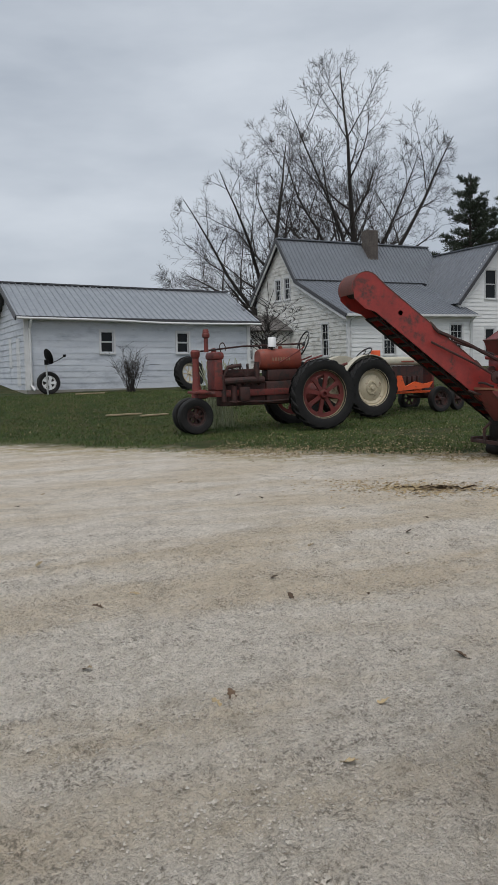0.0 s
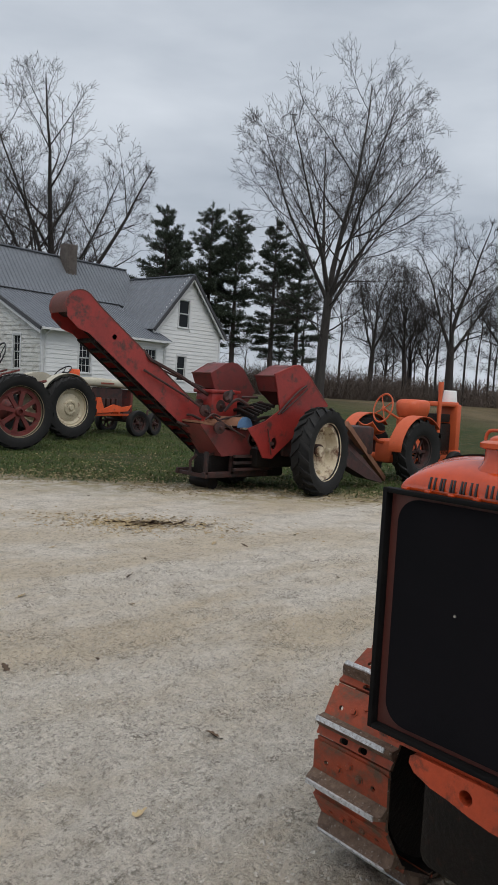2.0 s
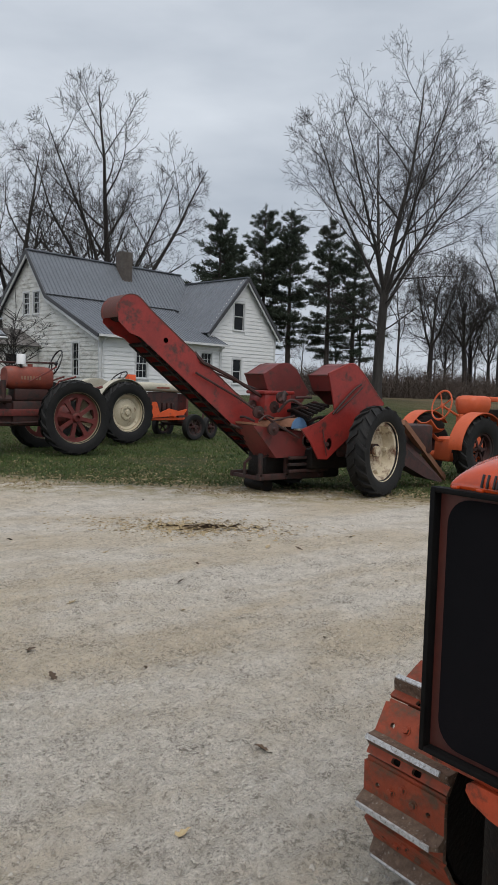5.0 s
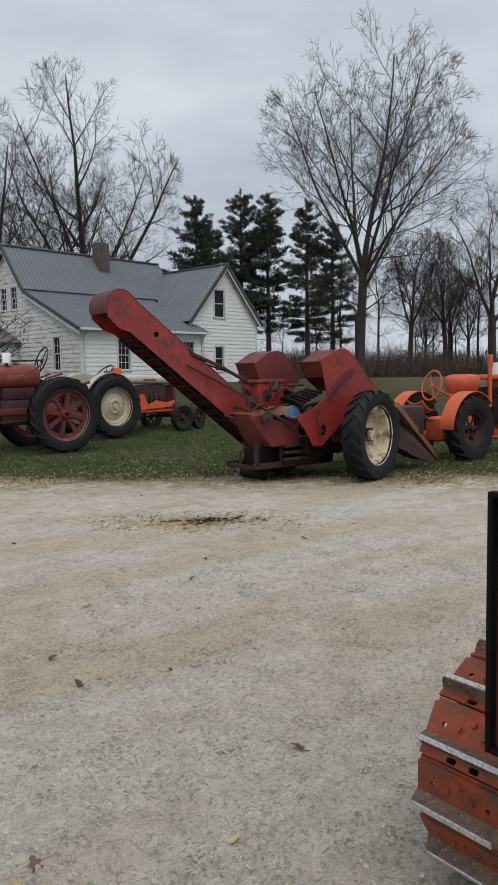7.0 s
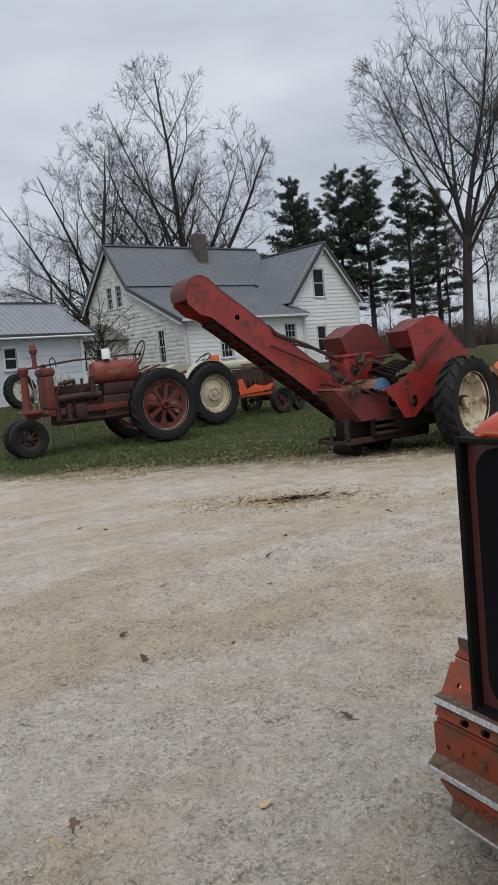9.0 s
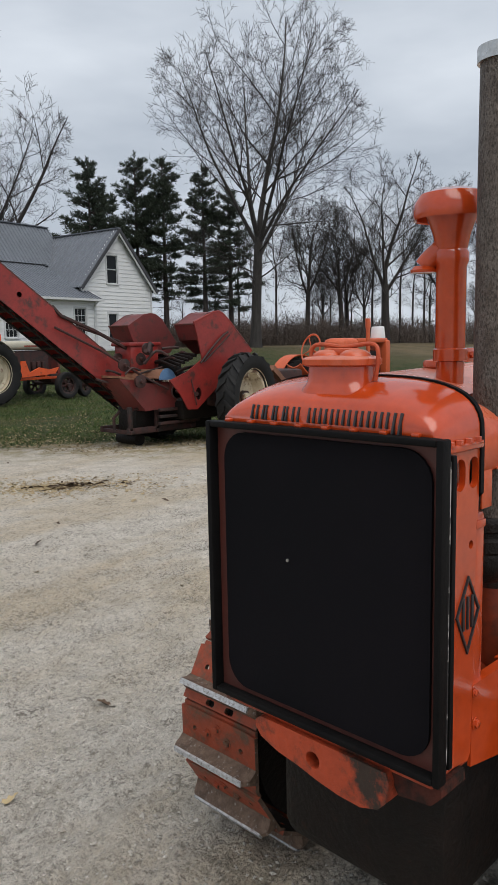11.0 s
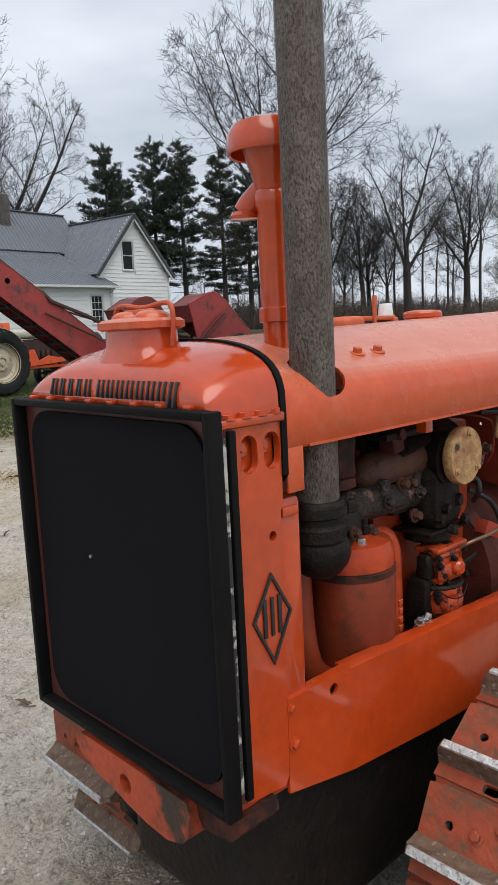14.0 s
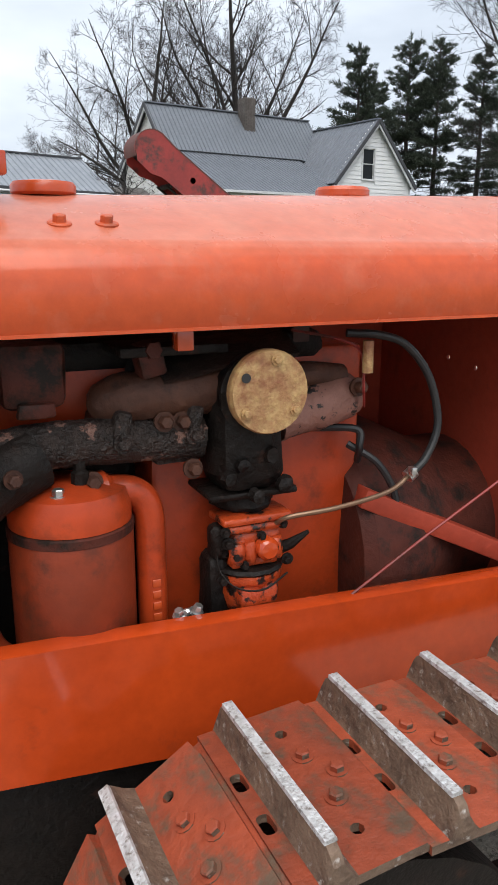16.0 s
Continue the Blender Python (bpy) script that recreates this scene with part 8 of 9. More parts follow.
def bare_tree(seed, tall, spread, fork, trunk_r, stems=5, lean=(0, 0), depth=5, twig=0.009, fan=30, sweep=0.0, skirt=6, kids=(12, 9, 7, 5), low_crown=0.8, crook=1.0):
    """The limbs of a leafless tree: a trunk that parts into upswept stems, each bearing straight side limbs down to fine twigs,
    all kept within an uneven egg-shaped crown. fan: the widest stem's angle; sweep: how far the twigs bend aside."""
    rg = random.Random(seed)
    big, small = Twigs(), Twigs()
    low = fork * low_crown
    up = Vector((sweep, 0, 1)).normalized()

    def radius(p):
        u = min(max((p.z - low) / (tall - low), 0.0), 1.0)
        a = math.atan2(p.y, p.x)
        uneven = 1 + 0.20 * noise.noise((math.cos(a) * 1.6, math.sin(a) * 1.6, p.z * 0.3 + seed))
        return spread * max(math.sin(math.pi * u ** 0.78), 0.0) ** 0.62 * uneven + 0.15

    def room(p, d, most):
        """How far a limb may go from p before it leaves the crown."""
        go = 0.0
        while go < most:
            go += 0.4
            q = p + d * go
            if q.z > tall or (q.z > fork and math.hypot(q.x - lean[0] * q.z, q.y - lean[1] * q.z) > radius(q)):
                return go
        return most

    def turn_aside(d, angle, azimuth):
        o = d.orthogonal().normalized()
        o.rotate(Matrix.Rotation(azimuth, 3, d))
        return (d * math.cos(angle) + o * math.sin(angle)).normalized()

    def grow(p, d, length, r, level):
        asked = length
        length = room(p, (d + up * 0.25).normalized(), length) * rg.uniform(0.86, 1.0)
        if length < 0.22:
            return
        n = (10, 7, 4, 3, 2)[level - 1]
        wob = (0.05, 0.07, 0.10, 0.12, 0.14)[level - 1] * crook
        rise = (0.012, 0.045, 0.06, 0.05, 0.03)[level - 1]
        q, dd = p.copy(), d.copy()
        pts, ds = [q.copy()], [dd.copy()]
        tip = max(r * 0.1, twig * 0.55)
        for i in range(n):
            dd = (dd + Vector((rg.gauss(0, wob), rg.gauss(0, wob), rg.gauss(0, wob * 0.6))) + up * rise).normalized()
            q = q + dd * length / n
            if i > 1 and q.z > fork and math.hypot(q.x - lean[0] * q.z, q.y - lean[1] * q.z) > radius(q) * 1.12:
                break
            pts.append(q.copy())
            ds.append(dd.copy())
        n = len(pts) - 1
        rads = [r + (tip - r) * (i / n) ** 0.8 for i in range(n + 1)]
        (big if level <= 2 else small).limb(pts, rads, (8, 5, 4, 3, 3)[level - 1])
        if level >= depth:
            return
        m = max(2, round(kids[level - 1] * rg.uniform(0.8, 1.2) * min(1.0, 0.3 + 0.8 * length / asked)))
        az = rg.uniform(0, 6.28)
        for j in range(m):
            f = (0.16 if level > 1 else 0.12) + 0.84 * (j + rg.random()) / m
            f = min(f, 0.99)
            i = int(f * n)
            base = pts[i].lerp(pts[i + 1], f * n - i)
            az += 2.4 + rg.uniform(-0.5, 0.5)
            ang = radians(rg.uniform(32, 58) if level == 1 else rg.uniform(30, 56))
            ln = length * rg.uniform(0.40, 0.60) * (1.15 - 0.58 * f)
            if level == 1:
                ln = max(ln, spread * 0.35)
            grow(base, turn_aside(ds[i], ang, az), ln, max(rads[i] * rg.uniform(0.42, 0.6), twig * 0.7), level + 1)

    top = Vector((lean[0] * fork, lean[1] * fork, fork))
    bend = Vector((rg.uniform(-0.12, 0.12), rg.uniform(-0.12, 0.12), 0))
    pts = [Vector((0, 0, -0.3)).lerp(top, k / 8) + bend * math.sin(math.pi * k / 8) for k in range(9)]
    big.limb(pts, [trunk_r * (1.45 if k == 0 else (1.12 if k == 1 else 1.04 - 0.26 * k / 8)) for k in range(9)], 10)
    az = rg.uniform(0, 6.28)
    for k in range(stems):
        az += 2 * math.pi / max(stems - 1, 1) + rg.uniform(-0.35, 0.35)
        tilt = radians(fan * (rg.uniform(0.55, 1.0) if k else 0.12))
        d = Vector((math.sin(tilt) * math.cos(az) + lean[0], math.sin(tilt) * math.sin(az) + lean[1], math.cos(tilt)))
        start = pts[-1] if k < 2 else pts[-3].lerp(pts[-1], rg.random())
        grow(start, d.normalized(), (tall - start.z) * (1.06 if k == 0 else rg.uniform(0.8, 1.0)), trunk_r * (0.60 if k == 0 else rg.uniform(0.36, 0.52)), 1)
    for k in range(skirt):
        az += 2.4
        d = Vector((math.cos(az), math.sin(az), rg.uniform(0.15, 0.6))).normalized()
        grow(pts[4].lerp(pts[-1], rg.random()), d, spread * rg.uniform(0.55, 0.95), trunk_r * rg.uniform(0.10, 0.18), 2)
    return big, small


def plant(name, trees, m, label, bark=None, group=""):
    big, small = trees
    t = thing(name, m, label, "tree", group)
    raw("trunk", big.v, big.f, bark or BARK, t, smooth=180)
    raw("crown", small.v, small.f, TWIG, t, smooth=180)
    return t


def at(x, y, s=1.0, rz=0.0):
    return pose(x, y, height(x, y), 0, 0, rz) @ Matrix.Diagonal((s, s, s, 1))


def build_trees():
    plant("bare_tree", bare_tree(5, 21.0, 6.2, 6.2, 0.31, 7, (0.036, -0.03), fan=35, skirt=8, low_crown=0.62, kids=(11, 8, 6, 4), twig=0.0112, crook=1.0), at(31.7, 31.0), "tall leafless shade tree with an upswept rounded crown", BARK_PALE, "bare shade trees")
    plant("bare_tree", bare_tree(12, 21.4, 6.2, 4.6, 0.48, 7, (-0.012, 0.0), fan=36, sweep=-0.06, skirt=5, low_crown=0.7, kids=(12, 8, 6, 4), twig=0.012, crook=1.25), at(22.7, 46.8), "tall leafless tree with a tangled crown", BARK, "bare shade trees")
    plant("bare_tree", bare_tree(7, 17.6, 7.2, 2.6, 0.52, 8, (-0.03, 0.02), fan=44, skirt=2, low_crown=1.0, kids=(9, 7, 6, 4), twig=0.012, crook=1.4), at(18.8, 51.9), "many-stemmed leafless tree behind the house", BARK, "bare shade trees")
    plant("bare_tree", bare_tree(23, 11.0, 5.2, 2.0, 0.2, 5, depth=5, fan=52, low_crown=1.0, kids=(10, 8, 6, 4), twig=0.009), at(16.1, 57.8), "low leafless tree behind the shed", BARK, "bare shade trees")
    b2 = plant("bare_tree", bare_tree(31, 12.4, 3.9, 4.4, 0.23, 4, (0.05, 0), depth=4, fan=34, skirt=5, kids=(12, 10, 7), low_crown=0.6, twig=0.013, crook=1.7), at(47.4, 40.4), "leafless tree at the wood edge", BARK, "wood edge trees")
    copy_thing(b2, at(49.1, 38.3, 0.95, 70))
    b3 = plant("bare_tree", bare_tree(44, 15.0, 4.4, 4.4, 0.33, 4, (0.0, 0.02), depth=5, fan=32, skirt=2, kids=(9, 7, 5, 3), low_crown=0.8, twig=0.013, crook=1.8), at(48.3, 33.4), "leafless tree with upswept limbs at the wood edge", BARK, "wood edge trees")
    copy_thing(b3, at(53.4, 31.6, 0.92, 130))
    thin = plant("bare_tree", bare_tree(53, 12.0, 2.1, 6.0, 0.11, 3, depth=4, fan=24, skirt=5, kids=(10, 8, 5), low_crown=0.4, twig=0.012, crook=1.8), at(51.5, 29.3), "thin leafless tree at the wood edge", BARK, "wood edge trees")
    rg = random.Random(8)
    for k in range(34):
        a = radians(rg.uniform(18, 63))
        d = rg.uniform(62, 95)
        copy_thing(rg.choice((b2, thin, thin)), at(d * math.cos(a), d * math.sin(a), rg.uniform(0.5, 0.98), rg.uniform(0, 360)))
    for x, y, s in ((44.6, 43.6, 0.8), (46.0, 42.4, 0.95), (50.6, 36.2, 0.9), (51.6, 34.3, 0.85), (56.5, 33.6, 0.9), (55.6, 29.4, 1.0), (57.8, 30.2, 0.9), (60.3, 37.5, 0.9)):
        copy_thing(thin, at(x, y, s, rg.uniform(0, 360)))


def pine(seed, tall, wide, clear):
    """A white pine: bare lower trunk with dead stubs, a few ragged plates of needles, then a dense pointed crown."""
    rg = random.Random(seed)
    wood, v, f = Twigs(), [], []
    pts = [Vector((0.15 * noise.noise((k, seed, 0)), 0.15 * noise.noise((k, 0, seed)), tall * k / 12 - (0.3 if k == 0 else 0))) for k in range(13)]
    wood.limb(pts, [0.24 * (1 - k / 12.6) + 0.012 for k in range(13)], 8)

    def tuft(p, d, size):
        for _ in range(12):
            q = (d + Vector((rg.gauss(0, 0.65), rg.gauss(0, 0.65), rg.gauss(0.15, 0.45)))).normalized()
            s = q.orthogonal().normalized()
            s.rotate(Matrix.Rotation(rg.uniform(0, 6.28), 3, q))
            b = len(v)
            w = size * rg.uniform(0.035, 0.07)
            L = size * rg.uniform(0.6, 1.2)
            v.extend((p - s * w * 0.4, p + q * L * 0.55 - s * w, p + q * L, p + q * L * 0.55 + s * w))
            f.append((b, b + 1, b + 2, b + 3))

    z = clear
    while z < tall * 0.985:
        t = (z - clear) / (tall - clear)
        reach = wide * min(1.0, 0.62 + 1.6 * t) * (1 - t) ** 0.72 + 0.22
        ragged = max(0.0, 0.55 - 1.3 * t)
        for _ in range(rg.randint(4, 6)):
            if rg.random() < ragged:
                continue
            a = rg.uniform(0, 2 * math.pi)
            L = reach * rg.uniform(0.55, 1.18)
            tip = -0.05 + 0.75 * t + rg.uniform(-0.12, 0.15)
            p0 = Vector((0, 0, z + rg.uniform(-0.2, 0.2)))
            limb = [p0 + Vector((math.cos(a) * L * s, math.sin(a) * L * s, L * tip * (0.35 * s + 0.45 * s * s))) for s in (0, 0.35, 0.7, 1.0)]
            wood.limb(limb, [0.045, 0.034, 0.02, 0.008], 4)
            n = max(7, int(L * 17))
            for k in range(n):
                s = rg.uniform(0.22, 1.03)
                i = min(int(s * 3), 2)
                c = limb[i].lerp(limb[i + 1], min(s * 3 - i, 1.0))
                wd = (0.06 + 0.12 * L) * (1.15 - 0.7 * s)
                c = c + Vector((rg.gauss(0, wd), rg.gauss(0, wd), rg.gauss(0.04, 0.05)))
                tuft(c, Vector((math.cos(a) * 0.6, math.sin(a) * 0.6, 0.25 + 0.5 * t)), 0.34)
        z += rg.uniform(0.30, 0.62)
    for k in range(4):
        tuft(Vector((0, 0, tall - 0.12 * k)), Vector((0, 0, 1.2)), 0.34)
    for k in range(20):
        a, z = rg.uniform(0, 6.28), rg.uniform(clear * 0.3, clear * 1.4)
        L = rg.uniform(0.5, 1.9)
        wood.limb([Vector((0, 0, z)), Vector((math.cos(a) * L * 0.6, math.sin(a) * L * 0.6, z + 0.05)), Vector((math.cos(a) * L, math.sin(a) * L, z - 0.15))], [0.035, 0.022, 0.006], 3)
    return wood, v, f


def build_pines():
    for seed, x, y, tall, wide, clear in ((1, 32.6, 48.5, 13.6, 3.1, 3.6), (2, 36.6, 48.2, 14.6, 2.9, 3.9), (3, 38.2, 46.9, 14.2, 2.8, 3.8), (4, 40.6, 45.0, 13.8, 2.6, 3.0), (5, 42.4, 44.0, 12.0, 2.4, 2.8), (6, 35.2, 50.5, 12.0, 2.5, 4.0)):
        wood, v, f = pine(seed, tall, wide, clear)
        t = thing("pine_tree", at(x, y), "dark green pine with a bare lower trunk", "tree", "pines by the house")
        raw("trunk", wood.v, wood.f, PINE_BARK, t, smooth=180)
        raw("foliage", v, f, NEEDLES, t)


def build_brush():
    """The leafless undergrowth along the wood's edge, and the distant tree line beyond the field."""
    rg = random.Random(4)
    tw = Twigs()
    for k in range(7000):
        a = radians(rg.uniform(26, 62))
        d = rg.uniform(58, 80)
        x, y = d * math.cos(a), d * math.sin(a)
        h = rg.uniform(0.8, 2.6) * (1.0 if a > radians(33) else 0.6) * (1 + 0.75 * noise.noise((x * 0.16, y * 0.16, 2)))
        p = Vector((x, y, height(x, y) - 0.1))
        e = Vector((rg.gauss(0, 0.5), rg.gauss(0, 0.5), 1)) * h
        tw.limb([p, p + e * 0.5 + Vector((rg.gauss(0, 0.2), rg.gauss(0, 0.2), 0)), p + e], [0.02, 0.014, 0.006], 3)
        for j in range(4):
            s = p + e * rg.uniform(0.15, 0.8)
            tw.limb([s, s + Vector((rg.gauss(0, 0.7), rg.gauss(0, 0.7), rg.uniform(0.0, 0.8))) * h * 0.4], [0.012, 0.005], 3)
    tagged(raw("brush", tw.v, tw.f, BRUSH), "tangled brown leafless undergrowth along the wood", "brush", kind="stuff")
    tw = Twigs()
    for k in range(5200):
        a = radians(rg.uniform(-35, 215))
        d = rg.uniform(190, 240)
        x, y = d * math.cos(a), d * math.sin(a)
        h = rg.uniform(4, 9) * (0.75 + 0.35 * noise.noise((a * 14, 0, 0)))
        p = Vector((x, y, 0.8))
        e = Vector((rg.gauss(0, 0.16), rg.gauss(0, 0.16), 1)) * h
        tw.limb([p, p + e * 0.5, p + e], [0.16, 0.10, 0.04], 3)
        for j in range(5):
            s = p + e * rg.uniform(0.3, 0.8)
            tw.limb([s, s + Vector((rg.gauss(0, 0.6), rg.gauss(0, 0.6), rg.uniform(0.3, 1.0))) * h * 0.3], [0.07, 0.03], 3)
    tagged(raw("distant_tree_line", tw.v, tw.f, BRUSH), "far leafless tree line beyond the field", "woods", kind="stuff")


def build_shrubs():
    for seed, x, y, h, w, n, name, label in ((1, 3.62, 23.9, 1.55, 0.75, 34, "bare_shrub", "leafless brown shrub against the shed wall"), (2, 9.2, 27.0, 3.5, 1.9, 30, "bare_sapling", "thin leafless sapling by the house")):
        rg = random.Random(seed)
        tw = Twigs()
        for k in range(n):
            a, t = rg.uniform(0, 6.28), rg.uniform(0.05, 0.55)
            p = Vector((rg.gauss(0, 0.07), rg.gauss(0, 0.05), -0.05))
            if seed == 2:
                p = Vector((0, 0, -0.05)) if k == 0 else Vector((0, 0, h * rg.uniform(0.25, 0.6)))
                t = 0.05 if k == 0 else rg.uniform(0.5, 1.9)
            d = Vector((math.cos(a) * t, math.sin(a) * t, 1)).normalized()
            L = h * rg.uniform(0.55, 1.0) * (1 if seed == 1 or k == 0 else 0.5)
            pts = [p + d * L * s + Vector((rg.gauss(0, 0.03), rg.gauss(0, 0.03), 0)) * s for s in (0, 0.35, 0.7, 1)]
            r = 0.012 if seed == 1 else (0.035 if k == 0 else 0.016)
            tw.limb(pts, [r, r * 0.8, r * 0.55, r * 0.25], 4)
            for j in range(9 if seed == 1 else 18):
                s = rg.uniform(0.3, 1.0)
                q = pts[0].lerp(pts[-1], s)
                dd = Vector((rg.gauss(0, 0.5), rg.gauss(0, 0.5), rg.uniform(0.1, 0.8)))
                e = q + dd * L * 0.28
                tw.limb([q, q.lerp(e, 0.5) + Vector((0, 0, 0.03)), e], [r * 0.5, r * 0.4, r * 0.2], 3)
        t = thing(name, at(x, y), label, "shrub")
        raw("crown", tw.v, tw.f, TWIG, t, smooth=180)


def build_ground_cover():
    rg = random.Random(12)
    v, f = [], []
    v2, f2 = [], []
    made = 0
    while made < 110000:
        x, y = rg.uniform(-1.5, 13.5), rg.uniform(7.2, 24.0)
        s = 0.67 * x + 0.74 * y + 1.1 * noise.noise((x * 0.8, y * 0.8, 5))
        if s < EDGE - 0.2 or (s < EDGE + 0.6 and rg.random() > (s - EDGE + 0.2) / 0.8):
            continue
        if noise.noise((x * 0.5, y * 0.5, 9)) < -0.38 and rg.random() < 0.8:
            continue
        z = height(x, y)
        a, h, w = rg.uniform(0, 6.28), rg.uniform(0.015, 0.06), rg.uniform(0.004, 0.011)
        dx, dy = math.cos(a), math.sin(a)
        lx, ly = rg.gauss(0, 0.035), rg.gauss(0, 0.035)
        V, F = (v2, f2) if rg.random() < 0.05 else (v, f)
        b = len(V)
        V.extend(((x - dx * w, y - dy * w, z - 0.005), (x + dx * w, y + dy * w, z - 0.005), (x + lx, y + ly, z + h)))
        F.append((b, b + 1, b + 2))
        made += 1
    tagged(raw("grass", v, f, GRASS), "short rough green spring grass", "grass", kind="stuff")
    tagged(raw("dry_grass", v2, f2, STRAW), "dead straw blades among the grass", "grass", kind="stuff")
    # leaf litter along the lawn's edge
    v, f = [], []
    for k in range(12000):
        u = rg.uniform(-6, 11)
        s = EDGE + rg.gauss(0.0, 0.40) + (rg.random() ** 5) * 4.5 + 0.9 * noise.noise((u * 0.5, 3, 1))
        x, y = 0.67 * s + 0.74 * u, 0.74 * s - 0.67 * u
        z = height(x, y) + 0.006
        a, L = rg.uniform(0, 6.28), rg.uniform(0.010, 0.030)
        dx, dy = math.cos(a) * L, math.sin(a) * L
        b = len(v)
        v.extend(((x - dx, y - dy, z), (x + dy * 0.5, y - dx * 0.5, z + rg.uniform(0, 0.02)), (x + dx, y + dy, z + rg.uniform(0, 0.02)), (x - dy * 0.5, y + dx * 0.5, z + 0.004)))
        f.append((b, b + 1, b + 2, b + 3))
    tagged(raw("leaf_litter", v, f, LEAF_PALE), "scattered tan leaf litter at the lawn edge", "leaves", kind="stuff")
    # loose stones on the gravel
    v, f = [], []
    octa = ((0, 2, 4), (2, 1, 4), (1, 3, 4), (3, 0, 4))
    for k in range(15000):
        d = 1.2 + 8.5 * rg.random() ** 1.3
        a = radians(rg.uniform(18, 92))
        x, y = d * math.cos(a), d * math.sin(a) + 0.6
        if 0.67 * x + 0.74 * y > EDGE:
            continue
        z, r = height(x, y), rg.uniform(0.003, 0.0075) * (1 + 0.9 * (rg.random() < 0.04))
        t = rg.uniform(0, 6.28)
        c, s = math.cos(t) * r, math.sin(t) * r
        b = len(v)
        k1, k2 = rg.uniform(0.6, 1.2), rg.uniform(0.6, 1.2)
        v.extend(((x + c, y + s, z), (x - c * k1, y - s * k1, z), (x - s * k2, y + c * k2, z), (x + s, y - c, z), (x + rg.uniform(-0.3, 0.3) * r, y + rg.uniform(-0.3, 0.3) * r, z + r * rg.uniform(0.4, 0.8))))
        f.extend(tuple(b + i for i in q) for q in octa)
    tagged(raw("loose_stones", v, f, STONE), "loose crushed limestone chips", "gravel", kind="stuff")


def oak_leaf(seed):
    """A curled lobed leaf."""
    rg = random.Random(seed)
    bm = bmesh.new()
    n = 9
    left, right, mid = [], [], []
    for i in range(n):
        t = i / (n - 1)
        w = (0.020 * math.sin(math.pi * min(t * 0.92 + 0.06, 1)) ** 0.8) * (1.0 if i % 2 else 0.55)
        x = 0.075 * t - 0.037
        lift = 0.012 * math.sin(t * 3 + seed) + 0.008
        mid.append(bm.verts.new((x, 0, lift)))
        left.append(bm.verts.new((x + 0.004, w, lift + w * rg.uniform(0.2, 0.7))))
        right.append(bm.verts.new((x + 0.004, -w, lift + w * rg.uniform(0.2, 0.7))))
    for i in range(n - 1):
        bm.faces.new((mid[i], mid[i + 1], left[i + 1], left[i]))
        bm.faces.new((right[i], right[i + 1], mid[i + 1], mid[i]))
    me = bpy.data.meshes.new("fallen_leaf")
    bm.to_mesh(me)
    bm.free()
    return me


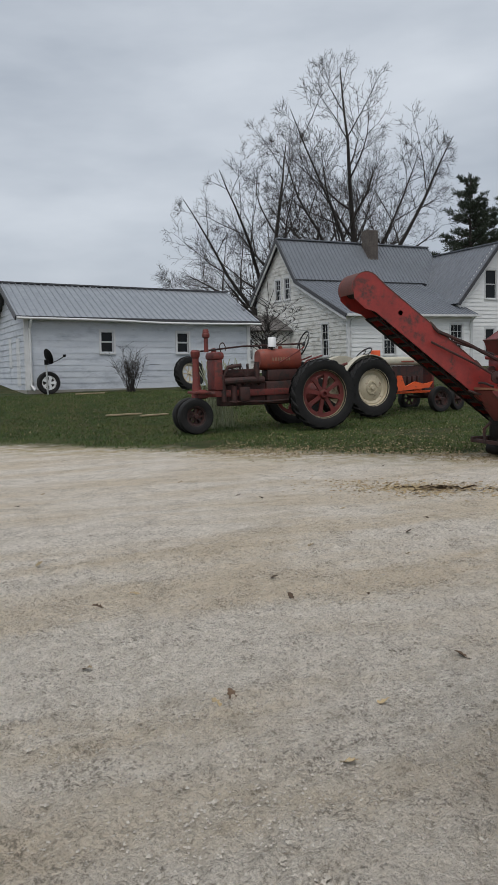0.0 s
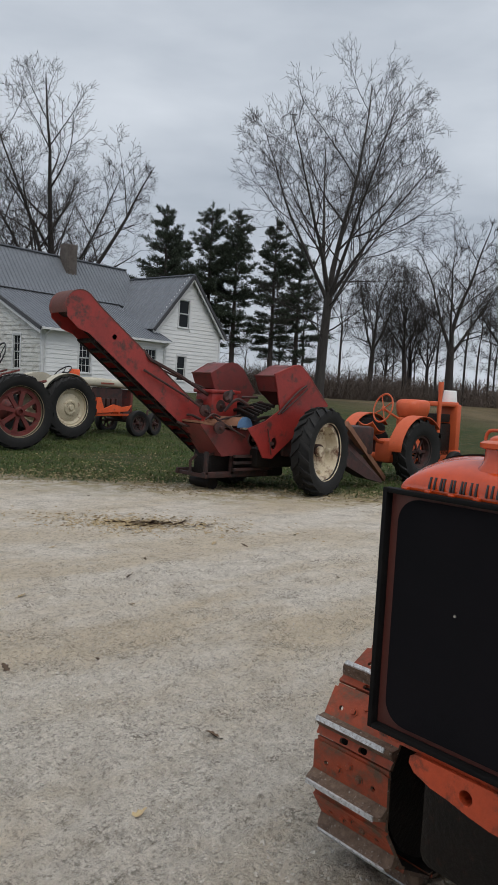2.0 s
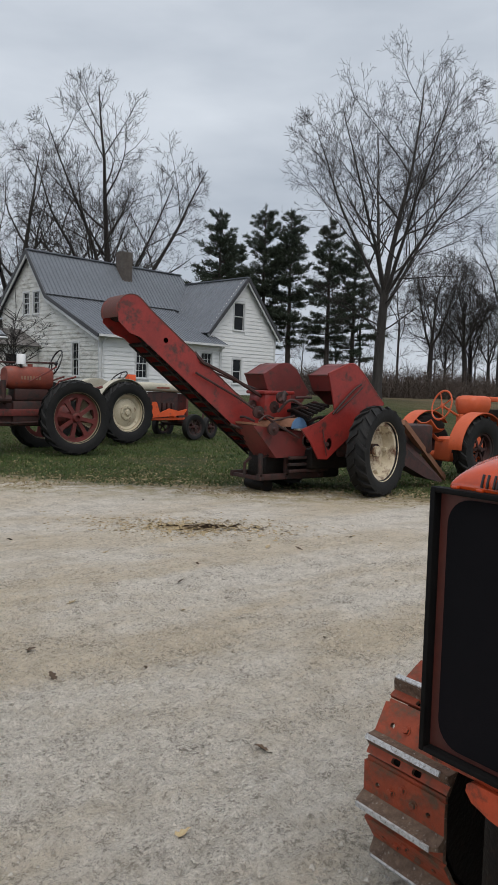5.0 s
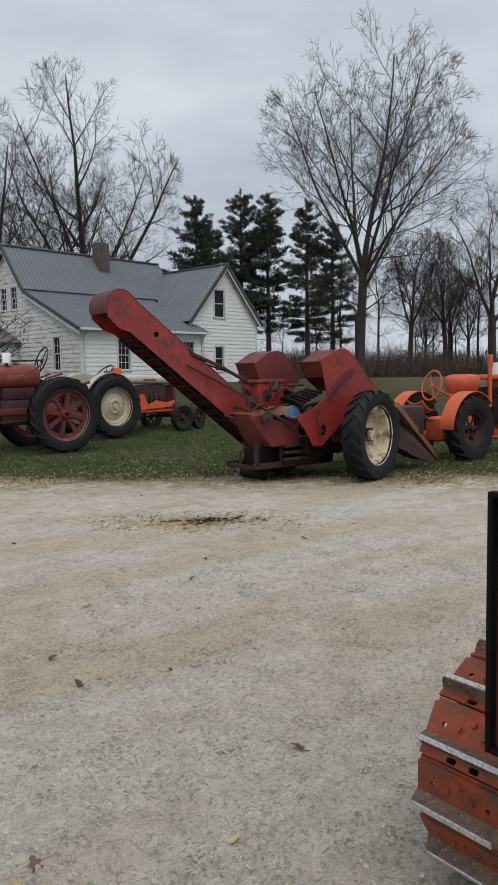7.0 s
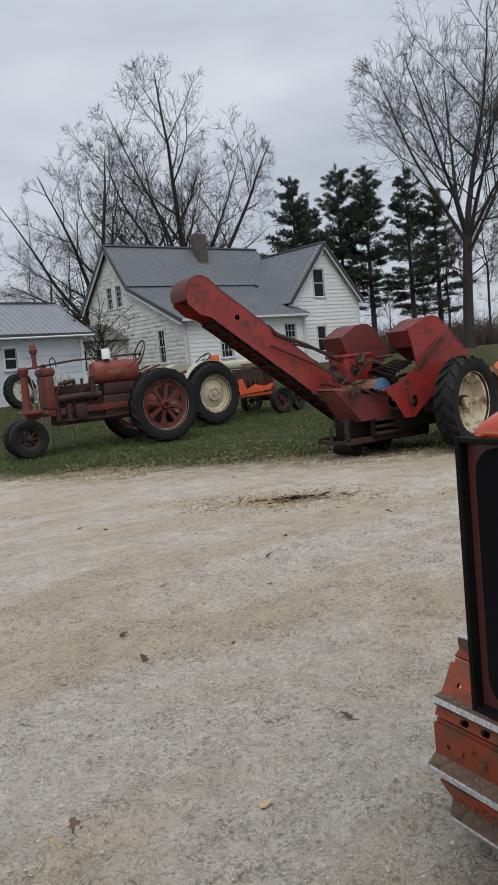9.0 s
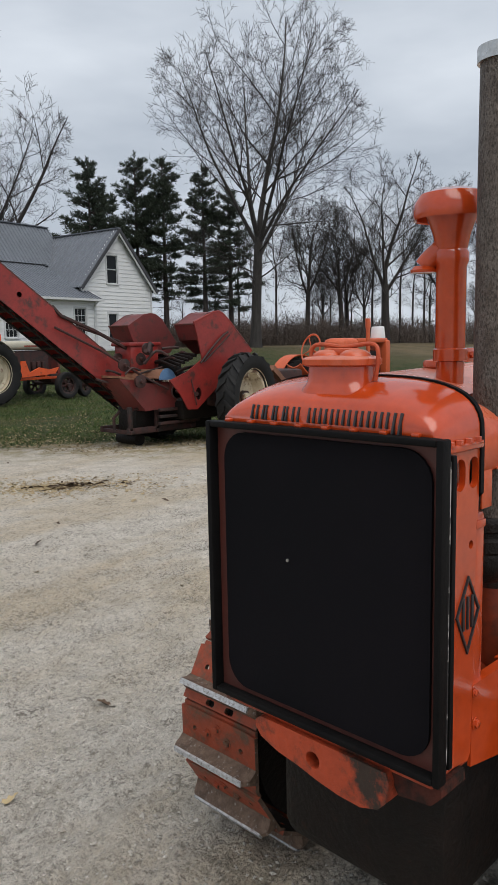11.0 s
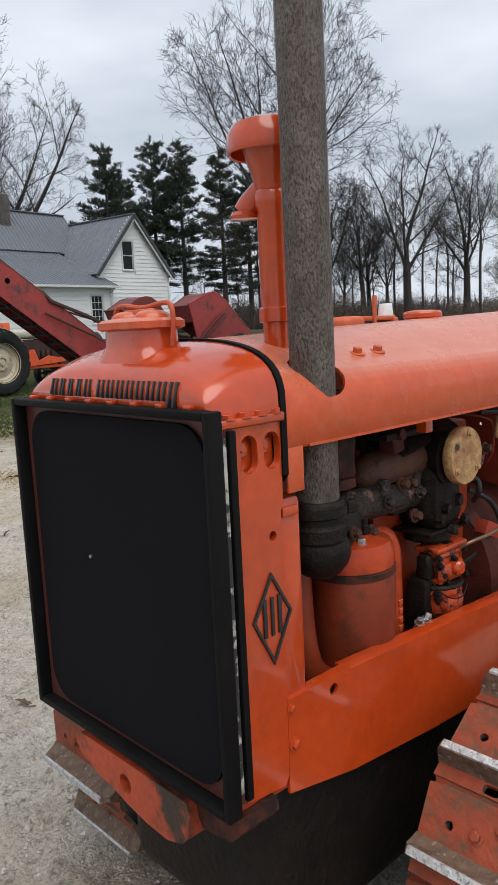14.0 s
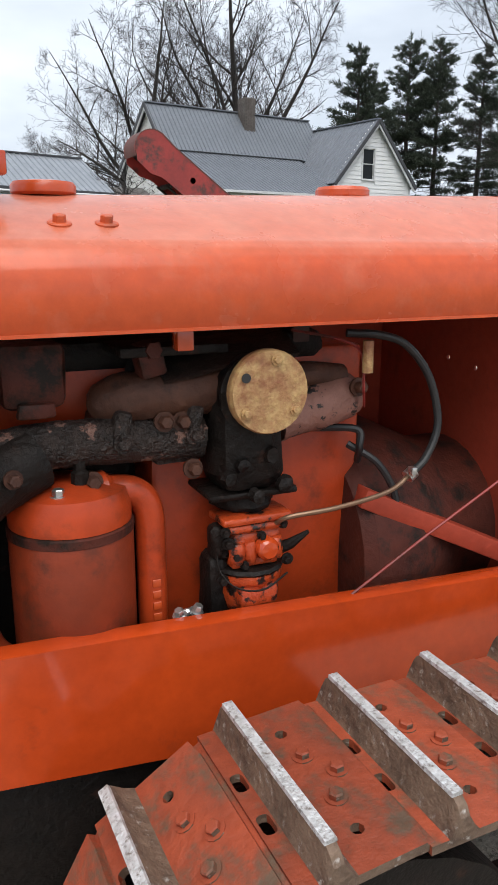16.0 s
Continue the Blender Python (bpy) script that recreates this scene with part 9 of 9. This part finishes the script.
def build_leaves():
    rg = random.Random(77)
    dark, pale = [oak_leaf(k) for k in (1, 2, 3)], [oak_leaf(k) for k in (4, 5)]
    spots = [(1.43, 4.0, 0), (1.82, 2.86, 0), (1.87, 3.85, 0), (2.0, 5.1, 1), (0.73, 2.82, 0), (2.52, 4.6, 1), (2.95, 3.75, 1), (1.46, 4.4, 0), (0.95, 2.2, 1), (1.25, 2.55, 1), (1.6, 2.1, 1), (0.35, 4.2, 0), (0.2, 3.3, 1)]
    spots += [(rg.uniform(-0.5, 5.5), rg.uniform(2.2, 9.0), rg.random() < 0.5) for _ in range(20)]
    for x, y, p in spots:
        if 1.25 < x < 3.6 and 0.7 < y < 2.2:
            continue
        me = rg.choice(pale if p else dark)
        o = meshed("fallen_leaf", me, LEAF_PALE if p else LEAF, smooth=60)
        o.matrix_world = pose(x, y, height(x, y), rg.uniform(-8, 8), rg.uniform(-8, 8), rg.uniform(0, 360))
        tagged(o, "curled tan fallen leaf on gravel" if p else "curled dark brown fallen leaf on gravel", "leaf", "fallen leaves")
    # the heap of wet leaves by the lawn
    v, f = [], []
    for k in range(120):
        a, d = rg.uniform(0, 6.28), abs(rg.gauss(0, 0.8))
        u, w = math.cos(a) * d * 0.42, math.sin(a) * d * 0.16
        x, y = 4.22 + u * 0.78 - w * 0.6, 6.88 - u * 0.62 - w * 0.78
        z = height(x, y) + 0.03 * math.exp(-d * d) * rg.random() + 0.004
        t, L = rg.gauss(-0.67, 0.7), rg.uniform(0.015, 0.06)
        dx, dy = math.cos(t) * L, math.sin(t) * L
        b = len(v)
        v.extend(((x - dx, y - dy, z), (x + dy * 0.3, y - dx * 0.3, z + rg.uniform(0, 0.02)), (x + dx, y + dy, z + rg.uniform(0, 0.02)), (x - dy * 0.3, y + dx * 0.3, z)))
        f.append((b, b + 1, b + 2, b + 3))
    tagged(raw("leaf_heap", v, f, LEAF), "small heap of wet dark leaves on gravel", "leaves", kind="stuff")
    v, f = [], []
    for k in range(2400):
        a, d = rg.uniform(0, 6.28), abs(rg.gauss(0, 1))
        u, w = math.cos(a) * d * 0.75, math.sin(a) * d * 0.36
        x, y = 4.1 + u * 0.78 - w * 0.6, 7.02 - u * 0.62 - w * 0.78
        z = height(x, y) + 0.004
        t, L = rg.uniform(0, 6.28), rg.uniform(0.008, 0.032)
        dx, dy = math.cos(t) * L, math.sin(t) * L
        b = len(v)
        v.extend(((x - dx, y - dy, z), (x + dy * 0.3, y - dx * 0.3, z + rg.uniform(0, 0.012)), (x + dx, y + dy, z + rg.uniform(0, 0.012)), (x - dy * 0.3, y + dx * 0.3, z)))
        f.append((b, b + 1, b + 2, b + 3))
    tagged(raw("straw_litter", v, f, LEAF_PALE), "flattened tan straw and leaves on gravel", "leaves", kind="stuff")


build_trees()
build_pines()
build_brush()
build_shrubs()
build_ground_cover()
build_leaves()
